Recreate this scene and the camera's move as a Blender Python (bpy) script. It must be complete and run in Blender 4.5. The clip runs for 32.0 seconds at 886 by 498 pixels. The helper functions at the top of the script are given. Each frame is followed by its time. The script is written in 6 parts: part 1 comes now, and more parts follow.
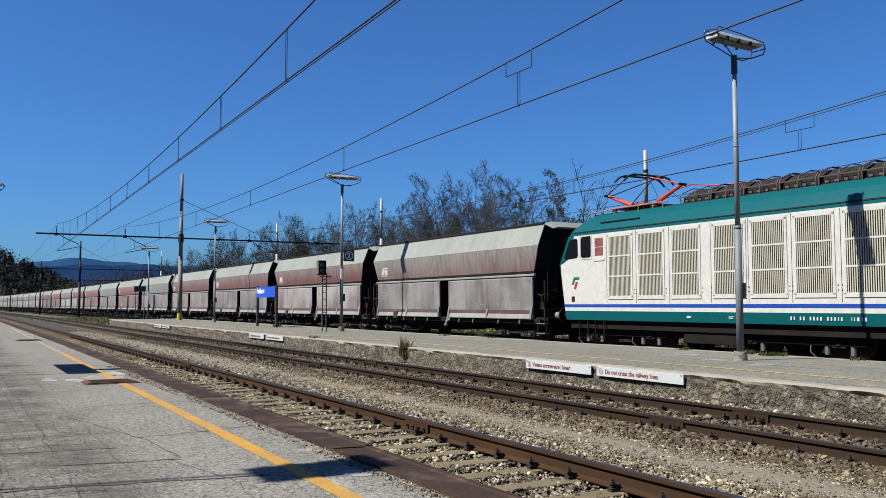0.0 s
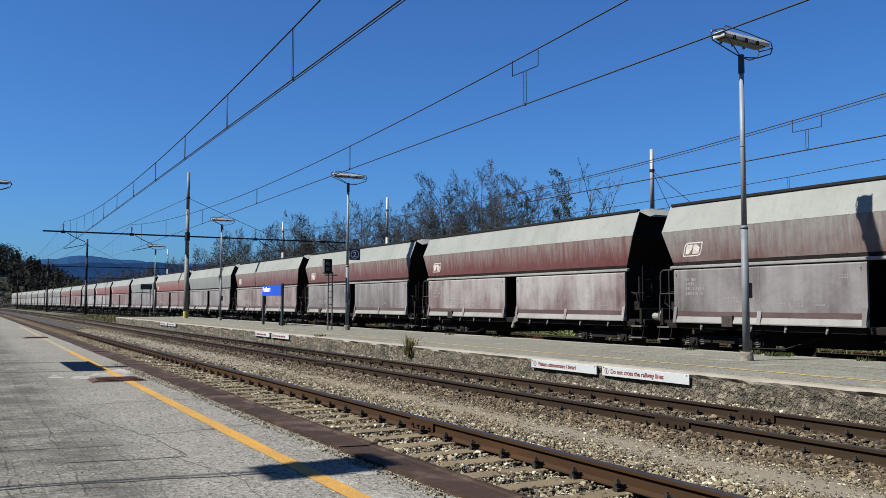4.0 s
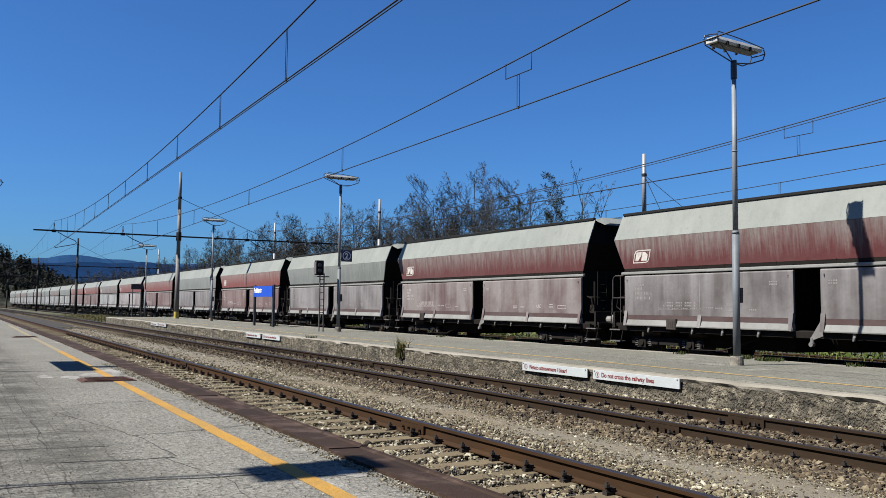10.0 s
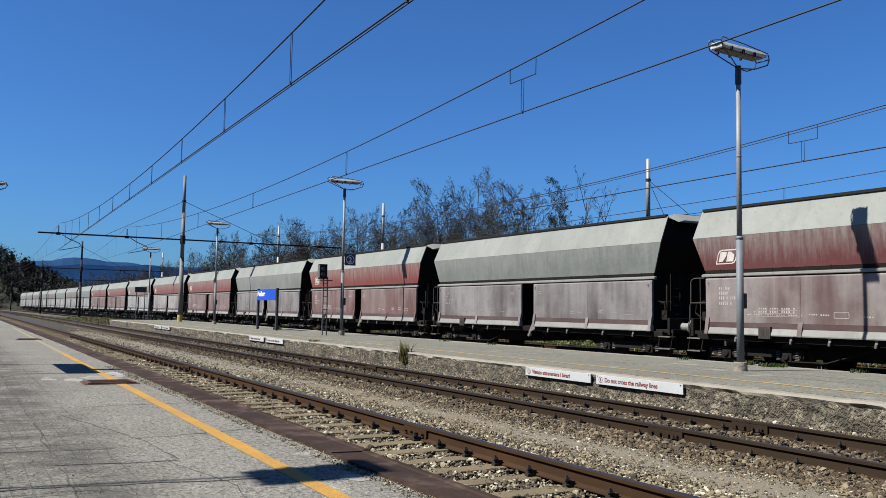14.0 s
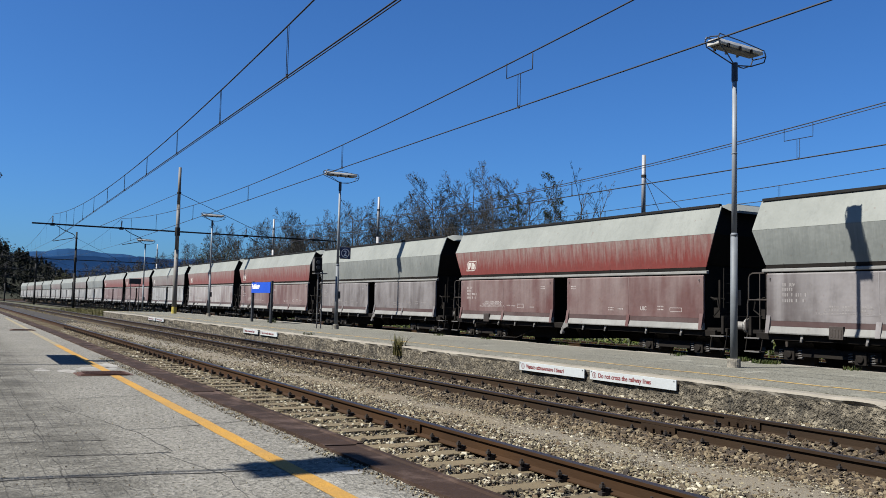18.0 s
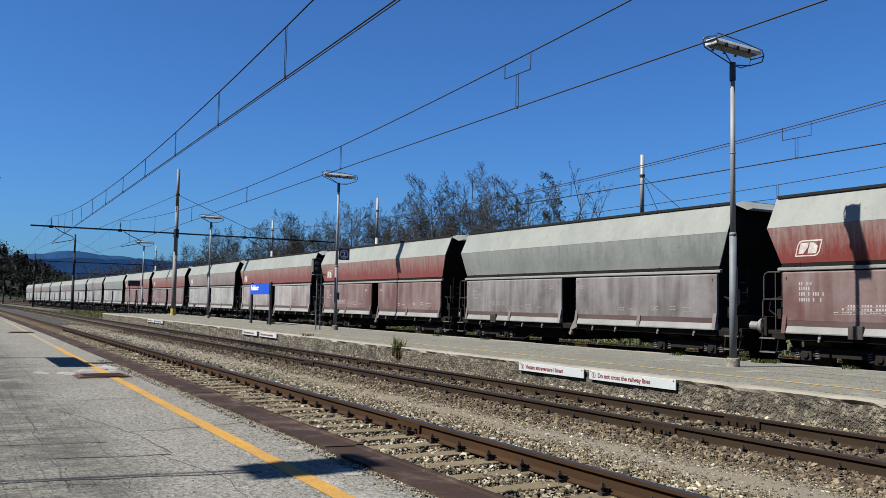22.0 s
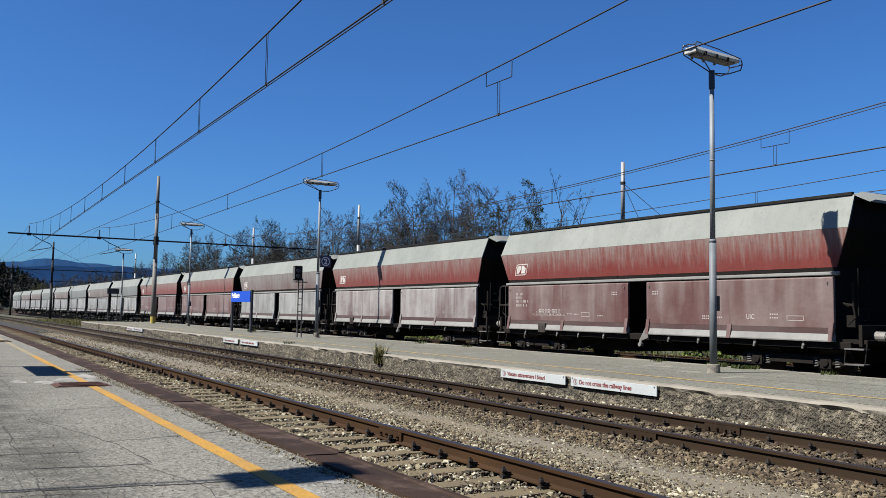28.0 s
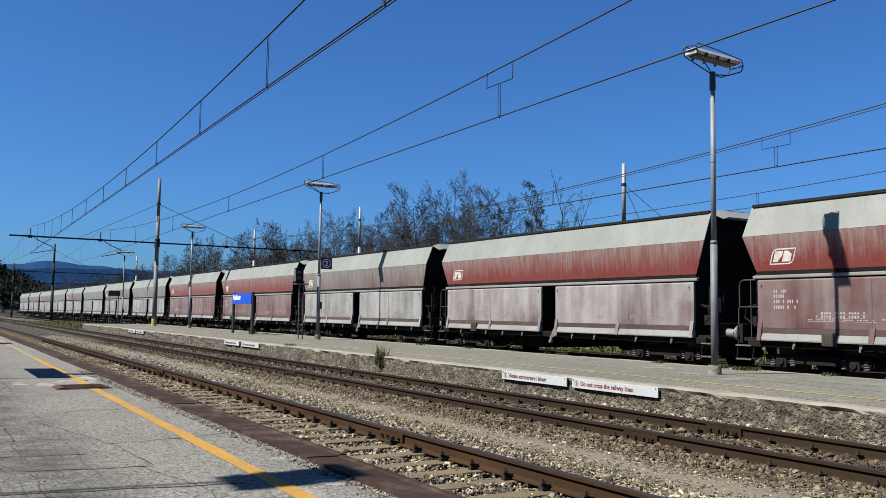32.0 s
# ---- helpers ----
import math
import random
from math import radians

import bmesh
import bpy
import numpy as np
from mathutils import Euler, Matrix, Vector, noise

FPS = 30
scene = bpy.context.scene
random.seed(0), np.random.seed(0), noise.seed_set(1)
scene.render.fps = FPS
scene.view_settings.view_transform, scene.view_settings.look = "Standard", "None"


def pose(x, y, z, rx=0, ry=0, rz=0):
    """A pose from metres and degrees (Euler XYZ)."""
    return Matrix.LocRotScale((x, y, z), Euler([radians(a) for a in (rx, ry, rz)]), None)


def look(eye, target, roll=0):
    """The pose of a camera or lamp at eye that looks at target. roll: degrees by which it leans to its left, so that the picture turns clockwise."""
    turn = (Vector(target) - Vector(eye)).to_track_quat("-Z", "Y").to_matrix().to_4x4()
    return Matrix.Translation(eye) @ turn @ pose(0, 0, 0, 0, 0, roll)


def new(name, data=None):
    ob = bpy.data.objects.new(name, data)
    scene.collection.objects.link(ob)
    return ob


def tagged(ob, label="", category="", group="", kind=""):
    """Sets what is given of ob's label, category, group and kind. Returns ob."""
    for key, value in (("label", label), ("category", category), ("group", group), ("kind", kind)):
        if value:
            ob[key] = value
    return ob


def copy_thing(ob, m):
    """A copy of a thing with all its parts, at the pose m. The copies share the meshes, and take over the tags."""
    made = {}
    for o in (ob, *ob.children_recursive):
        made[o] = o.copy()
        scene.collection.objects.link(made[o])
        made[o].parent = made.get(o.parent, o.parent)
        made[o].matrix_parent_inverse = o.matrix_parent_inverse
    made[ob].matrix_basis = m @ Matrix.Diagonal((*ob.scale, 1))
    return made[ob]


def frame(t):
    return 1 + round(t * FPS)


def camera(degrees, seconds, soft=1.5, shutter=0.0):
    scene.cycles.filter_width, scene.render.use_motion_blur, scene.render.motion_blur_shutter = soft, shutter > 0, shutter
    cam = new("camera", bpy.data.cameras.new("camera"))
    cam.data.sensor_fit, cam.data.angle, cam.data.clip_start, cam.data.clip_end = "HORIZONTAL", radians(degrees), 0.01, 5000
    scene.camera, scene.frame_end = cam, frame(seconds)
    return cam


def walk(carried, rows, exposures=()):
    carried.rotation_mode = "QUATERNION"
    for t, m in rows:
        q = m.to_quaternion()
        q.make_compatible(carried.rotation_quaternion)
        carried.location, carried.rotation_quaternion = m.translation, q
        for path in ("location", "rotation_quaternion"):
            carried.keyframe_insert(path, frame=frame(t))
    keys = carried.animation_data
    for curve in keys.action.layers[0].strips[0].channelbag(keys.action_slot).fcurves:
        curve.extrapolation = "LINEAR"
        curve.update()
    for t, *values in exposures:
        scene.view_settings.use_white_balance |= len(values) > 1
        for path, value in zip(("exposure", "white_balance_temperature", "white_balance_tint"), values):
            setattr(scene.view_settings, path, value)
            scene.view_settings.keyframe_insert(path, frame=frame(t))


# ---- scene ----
EYE_HEIGHT = 1.405
cam = camera(53.985, 32.0, soft=0.6)

# seconds, heading to the right of the track, tilt up, lean
HEADINGS = [
    (0, 29.275, 3.671, -0.030), (0.5, 29.338, 3.710, 0.048), (1, 29.490, 3.675, 0.181), (1.5, 29.539, 3.613, 0.148),
    (2, 29.460, 3.613, 0.141), (2.5, 29.371, 3.602, 0.136), (3, 29.076, 3.578, 0.016), (3.5, 28.896, 3.538, 0.098),
    (5.5, 29.264, 3.972, 0.524), (6, 29.362, 3.996, 0.614), (6.5, 29.357, 3.866, 0.685), (7, 29.439, 3.798, 0.701),
    (7.5, 29.556, 3.896, 0.647), (8, 29.661, 3.964, 0.612), (8.5, 29.610, 3.955, 0.475), (9, 29.508, 3.924, 0.590),
    (9.5, 29.450, 3.828, 0.645), (10, 29.419, 3.766, 0.639), (10.5, 29.397, 3.793, 0.743), (11, 29.418, 3.867, 0.627),
    (11.5, 29.456, 3.828, 0.609), (12, 29.466, 3.864, 0.677), (12.5, 29.389, 3.961, 0.722), (13, 29.301, 4.017, 0.733),
    (13.5, 29.230, 4.054, 0.831), (14, 29.179, 4.042, 0.894), (14.5, 29.176, 4.163, 0.951), (16.5, 29.457, 4.003, 1.217),
    (17, 29.505, 3.974, 1.313), (17.5, 29.512, 3.856, 1.302), (18, 29.511, 3.670, 1.377), (18.5, 29.469, 3.502, 1.377),
    (19, 29.553, 3.503, 1.294), (19.5, 29.691, 3.631, 1.216), (20, 29.748, 3.727, 1.165), (20.5, 29.698, 3.766, 1.168),
    (21, 29.643, 3.782, 1.223), (21.5, 29.629, 3.765, 1.197), (22, 29.582, 3.713, 1.131), (22.5, 29.683, 3.855, 1.114),
    (23, 30.033, 3.920, 0.873), (23.5, 30.484, 3.945, 0.766), (24, 30.724, 3.946, 0.785), (24.5, 30.689, 3.911, 0.800),
    (25, 30.673, 3.954, 1.038), (25.5, 30.575, 3.971, 1.074), (27.5, 30.848, 4.160, 1.073), (28, 30.781, 4.203, 0.965),
    (28.5, 30.627, 4.244, 0.942), (29, 30.625, 4.154, 1.040), (29.5, 30.571, 4.182, 1.069), (30, 30.597, 4.235, 1.065),
    (30.5, 30.669, 4.200, 1.003), (31, 30.688, 4.262, 0.982), (31.5, 30.650, 4.317, 0.970), (32, 30.711, 4.318, 0.891),
]


def head_pose(heading, tilt, lean):
    return pose(0, 0, EYE_HEIGHT, 90 + tilt, 0, -heading) @ pose(0, 0, 0, 0, 0, lean)


walk(cam, [(t, head_pose(a, b, c)) for t, a, b, c in HEADINGS], exposures=[(0, 1.2), (32, 1.2)])

# ------------------------------------------------------------ light
SUN_WAY = Vector((1.0, -0.17, -1.2)).normalized()
SUN_UP = math.asin(-SUN_WAY.z)
world = bpy.data.worlds.new("sky")
scene.world = world
world.use_nodes = True
wn = world.node_tree.nodes
sky = wn.new("ShaderNodeTexSky")
sky.sky_type = "NISHITA"
sky.sun_disc = False
sky.sun_elevation = SUN_UP
sky.sun_rotation = math.atan2(-SUN_WAY.x, -SUN_WAY.y)
sky.altitude = 700
sky.air_density = 1.0
sky.dust_density = 1.6
sky.ozone_density = 3.0
wn["Background"].inputs["Strength"].default_value = 0.0345
clear = wn.new("ShaderNodeMix")                    # a very clear, deep blue spring sky
clear.data_type, clear.blend_type = "RGBA", "MULTIPLY"
clear.inputs[0].default_value = 1.0
clear.inputs[7].default_value = (0.48, 0.98, 1.62, 1)
world.node_tree.links.new(sky.outputs["Color"], clear.inputs[6])
world.node_tree.links.new(clear.outputs[2], wn["Background"].inputs["Color"])

lamp = bpy.data.lights.new("sun", "SUN")
lamp.energy, lamp.angle, lamp.color = 5.0, radians(0.53), (1.0, 0.95, 0.87)
sun = new("sun", lamp)
sun.matrix_world = look((0, 0, 60), Vector((0, 0, 60)) + SUN_WAY)


# ------------------------------------------------------------ materials
def shader(name):
    m = bpy.data.materials.new(name)
    m.use_nodes = True
    nt = m.node_tree
    return m, nt, nt.nodes["Principled BSDF"]


def node(nt, kind, **kw):
    n = nt.nodes.new(kind)
    for k, v in kw.items():
        n.inputs[k].default_value = v
    return n


def mix(nt, a, b, fac):
    """a, b: colours or sockets; fac: socket or number."""
    n = nt.nodes.new("ShaderNodeMix")
    n.data_type = "RGBA"
    for i, v in ((6, a), (7, b), (0, fac)):
        if isinstance(v, (int, float)):
            n.inputs[i].default_value = v
        elif isinstance(v, tuple):
            n.inputs[i].default_value = (*v, 1)
        else:
            nt.links.new(v, n.inputs[i])
    return n.outputs[2]


def coords(nt, scale=(1, 1, 1), shift=True):
    c = nt.nodes.new("ShaderNodeTexCoord")
    mp = nt.nodes.new("ShaderNodeMapping")
    mp.inputs["Scale"].default_value = scale
    nt.links.new(c.outputs["Object"], mp.inputs["Vector"])
    if shift:
        info = nt.nodes.new("ShaderNodeObjectInfo")
        mul = nt.nodes.new("ShaderNodeMath")
        mul.operation = "MULTIPLY"
        mul.inputs[1].default_value = 37.0
        nt.links.new(info.outputs["Random"], mul.inputs[0])
        nt.links.new(mul.outputs[0], mp.inputs["Location"])
    return mp.outputs["Vector"]


def fuzz(nt, vec, scale, detail=4.0, lo=0.35, hi=0.65, rough=0.6):
    n = node(nt, "ShaderNodeTexNoise", Scale=scale, Detail=detail, Roughness=rough)
    nt.links.new(vec, n.inputs["Vector"])
    r = nt.nodes.new("ShaderNodeMapRange")
    r.inputs["From Min"].default_value, r.inputs["From Max"].default_value = lo, hi
    nt.links.new(n.outputs["Fac"], r.inputs["Value"])
    return r.outputs["Result"]


def times(nt, a, b):
    n = nt.nodes.new("ShaderNodeMath")
    n.operation = "MULTIPLY"
    for i, v in enumerate((a, b)):
        if isinstance(v, (int, float)):
            n.inputs[i].default_value = v
        else:
            nt.links.new(v, n.inputs[i])
    return n.outputs[0]


def relief(nt, bsdf, height, strength, depth):
    b = node(nt, "ShaderNodeBump", Strength=strength, Distance=depth)
    nt.links.new(height, b.inputs["Height"])
    nt.links.new(b.outputs["Normal"], bsdf.inputs["Normal"])


def surface(name, base, worn=None, scale=3.0, fine=40.0, rough=0.7, metal=0.0, bump=0.3, depth=0.004, amount=0.8, stretch=(1, 1, 1), spots=None, gloss=0.5):
    """A painted, cast or worn surface: a broad stain, a fine grain and a relief."""
    m, nt, b = shader(name)
    worn = worn or tuple(c * 0.6 for c in base)
    v = coords(nt, stretch)
    big, small = fuzz(nt, v, scale), fuzz(nt, v, fine, 3)
    col = mix(nt, base, worn, times(nt, big, amount))
    col = mix(nt, col, tuple(c * 0.72 for c in base), times(nt, small, 0.5))
    if spots:
        col = mix(nt, col, spots, fuzz(nt, v, scale * 3, 6, 0.5, 0.64))
    nt.links.new(col, b.inputs["Base Color"])
    b.inputs["Roughness"].default_value, b.inputs["Metallic"].default_value = rough, metal
    b.inputs["Specular IOR Level"].default_value = gloss
    if bump:
        relief(nt, b, small, bump, depth)
    return m


def wagon_paint(name, base, dust, streak, fade=0.5, rough=0.72, edge=None, grain=1.0):
    """Old wagon paint under mineral dust that rain has drawn into streaks. edge: heights between which the dust from above thins out; grain: fineness of its runs."""
    m, nt, b = shader(name)
    v = coords(nt, (1, 1, 1))
    runs = fuzz(nt, coords(nt, (1.7, 1.7, 0.22)), 1.1, 4, 0.38, 0.64, 0.5)
    fine_runs = fuzz(nt, coords(nt, (11 * grain, 11 * grain, 0.5)), 1.2, 5 if grain == 1 else 3, 0.5, 0.74)
    cloud = fuzz(nt, coords(nt, (1, 1, 0.8)), 0.6, 6, 0.4, 0.6, 0.55)
    both = mix(nt, cloud, runs, 0.36)
    col = mix(nt, base, dust, times(nt, both, fade))
    col = mix(nt, col, streak, times(nt, fine_runs, 0.2))
    if edge:
        c = nt.nodes.new("ShaderNodeTexCoord")
        sep = nt.nodes.new("ShaderNodeSeparateXYZ")
        nt.links.new(c.outputs["Object"], sep.inputs[0])
        length = fuzz(nt, coords(nt, (7 * grain, 7 * grain, 0.1)), 1.5, 7 if grain == 1 else 3, 0.25, 0.75, 0.75 if grain == 1 else 0.5)   # each run of dust ends at a height of its own
        reach = nt.nodes.new("ShaderNodeMath")
        reach.operation = "MULTIPLY_ADD"
        reach.inputs[1].default_value = 1.1 * (edge[1] - edge[0])
        nt.links.new(length, reach.inputs[0])
        nt.links.new(sep.outputs["Z"], reach.inputs[2])
        r = nt.nodes.new("ShaderNodeMapRange")
        r.inputs["From Min"].default_value, r.inputs["From Max"].default_value = edge[0] + 0.55 * (edge[1] - edge[0]), edge[1] + 0.55 * (edge[1] - edge[0])
        nt.links.new(reach.outputs[0], r.inputs["Value"])
        drips = fuzz(nt, coords(nt, (5 * grain, 5 * grain, 0.3)), 1.4, 6 if grain == 1 else 3, 0.36, 0.56, 0.7 if grain == 1 else 0.5)
        half = nt.nodes.new("ShaderNodeMath")
        half.operation = "MULTIPLY_ADD"
        half.inputs[1].default_value, half.inputs[2].default_value = 0.65, 0.3
        nt.links.new(drips, half.inputs[0])
        col = mix(nt, col, dust, times(nt, r.outputs["Result"], half.outputs[0]))
    rust = fuzz(nt, v, 5, 6, 0.66, 0.74)
    col = mix(nt, col, (0.07, 0.028, 0.016), times(nt, rust, 0.5))
    b.inputs["Roughness"].default_value = rough
    grime = fuzz(nt, coords(nt, (2, 2, 0.8)), 2.2, 7, 0.52, 0.72, 0.7)
    col = mix(nt, col, tuple(x * 0.45 for x in streak), times(nt, grime, 0.25))
    nt.links.new(col, b.inputs["Base Color"])
    b.inputs["Specular IOR Level"].default_value = 0.4
    b.inputs["Sheen Weight"].default_value = 0.14          # mineral dust
    b.inputs["Sheen Roughness"].default_value = 0.4
    relief(nt, b, fuzz(nt, v, 1.6, 3), 0.3, 0.03)
    return m


def grains(name, tones, rough=0.9):
    """Loose stones, each with a tone of its own."""
    m, nt, b = shader(name)
    g = nt.nodes.new("ShaderNodeNewGeometry")
    r = nt.nodes.new("ShaderNodeValToRGB")
    r.color_ramp.interpolation = "CONSTANT"
    e = r.color_ramp.elements
    e[0].color, e[0].position = (*tones[0], 1), 0
    e[1].color, e[1].position = (*tones[1], 1), 1 / len(tones)
    for i, c in enumerate(tones[2:], 2):
        e.new(i / len(tones)).color = (*c, 1)
    nt.links.new(g.outputs["Random Per Island"], r.inputs["Fac"])
    n = fuzz(nt, coords(nt, shift=False), 55, 3)
    col = mix(nt, r.outputs["Color"], (0.09, 0.07, 0.045), times(nt, n, 0.3))
    nt.links.new(col, b.inputs["Base Color"])
    b.inputs["Roughness"].default_value = rough
    relief(nt, b, n, 0.4, 0.004)
    return m


def leafy(name, tones, rough=0.6):
    m, nt, b = shader(name)
    g = nt.nodes.new("ShaderNodeNewGeometry")
    r = nt.nodes.new("ShaderNodeValToRGB")
    e = r.color_ramp.elements
    e[0].color, e[1].color = (*tones[0], 1), (*tones[-1], 1)
    for i, c in enumerate(tones[1:-1], 1):
        e.new(i / (len(tones) - 1)).color = (*c, 1)
    nt.links.new(g.outputs["Random Per Island"], r.inputs["Fac"])
    nt.links.new(r.outputs["Color"], b.inputs["Base Color"])
    b.inputs["Roughness"].default_value = rough
    b.inputs["Specular IOR Level"].default_value = 0.15
    return m


def ground_mix(name, a, b_, c, scale, fine, bump=0.6, depth=0.02, rough=0.95):
    m, nt, b = shader(name)
    v = coords(nt, shift=False)
    col = mix(nt, a, b_, fuzz(nt, v, scale, 5, 0.4, 0.6))
    col = mix(nt, col, c, times(nt, fuzz(nt, v, fine, 4, 0.45, 0.65), 0.7))
    vor = node(nt, "ShaderNodeTexVoronoi", Scale=fine * 1.7)
    nt.links.new(v, vor.inputs["Vector"])
    col = mix(nt, col, tuple(x * 0.45 for x in a), times(nt, vor.outputs["Distance"], 0.55))
    nt.links.new(col, b.inputs["Base Color"])
    b.inputs["Roughness"].default_value = rough
    relief(nt, b, vor.outputs["Distance"], bump, depth)
    return m


def asphalt(name, base, stone, dark, fine=55.0, crazed=None):
    """Worn asphalt: pale with wear, speckled with its stones, with broad dark and pale patches. crazed: the x below which fine cracks run along and across it."""
    m, nt, b = shader(name)
    v = coords(nt, shift=False)
    col = mix(nt, base, dark, times(nt, fuzz(nt, v, 0.45, 5, 0.42, 0.68), 0.6))
    col = mix(nt, col, dark, times(nt, fuzz(nt, v, 3.5, 5, 0.45, 0.7), 0.45))
    col = mix(nt, col, stone, times(nt, fuzz(nt, v, fine, 2, 0.5, 0.62), 0.7))
    col = mix(nt, col, tuple(x * 0.35 for x in dark), times(nt, fuzz(nt, v, fine * 0.6, 3, 0.52, 0.62), 0.6))
    pale = fuzz(nt, v, 1.1, 4, 0.6, 0.7)
    col = mix(nt, col, tuple(min(1, x * 1.4) for x in stone), times(nt, pale, 0.5))
    if crazed is not None:
        sep = nt.nodes.new("ShaderNodeSeparateXYZ")
        nt.links.new(v, sep.inputs[0])
        side = nt.nodes.new("ShaderNodeMapRange")
        side.inputs["From Min"].default_value, side.inputs["From Max"].default_value = crazed, crazed - 0.5
        nt.links.new(sep.outputs["X"], side.inputs["Value"])
        worn = times(nt, fuzz(nt, v, 1.6, 6, 0.36, 0.6, 0.7), side.outputs["Result"])
        col = mix(nt, col, tuple(x * 0.6 for x in dark), times(nt, worn, 0.95))
        for axis, pitch, wander, width, amount in (("X", 0.115, 0.35, 0.045, 0.5), ("X", 0.37, 0.5, 0.022, 0.75), ("Y", 0.235, 0.9, 0.035, 0.8), ("Y", 0.14, 1.2, 0.045, 0.5), ("Y", 0.93, 0.5, 0.012, 0.9)):
            drift = nt.nodes.new("ShaderNodeMath")
            drift.operation = "MULTIPLY_ADD"
            drift.inputs[1].default_value = wander
            slow = fuzz(nt, v, 1.1 if axis == "X" else 1.7, 5, 0.0, 1.0, 0.62)
            unit = times(nt, sep.outputs[axis], 1 / pitch)
            nt.links.new(slow, drift.inputs[0])
            nt.links.new(unit, drift.inputs[2])
            fold = nt.nodes.new("ShaderNodeMath")
            fold.operation = "PINGPONG"
            fold.inputs[1].default_value = 0.5
            nt.links.new(drift.outputs[0], fold.inputs[0])
            rr = nt.nodes.new("ShaderNodeMapRange")
            rr.inputs["From Min"].default_value, rr.inputs["From Max"].default_value = width, width * 0.25
            nt.links.new(fold.outputs[0], rr.inputs["Value"])
            gate = times(nt, fuzz(nt, v, 2.6 if axis == "X" else 1.9, 4, 0.36, 0.5), side.outputs["Result"])
            col = mix(nt, col, (0.018, 0.017, 0.015), times(nt, times(nt, rr.outputs["Result"], gate), amount))
    nt.links.new(col, b.inputs["Base Color"])
    b.inputs["Roughness"].default_value = 0.92
    b.inputs["Specular IOR Level"].default_value = 0.2
    relief(nt, b, fuzz(nt, v, fine, 3), 0.8, 0.008)
    return m


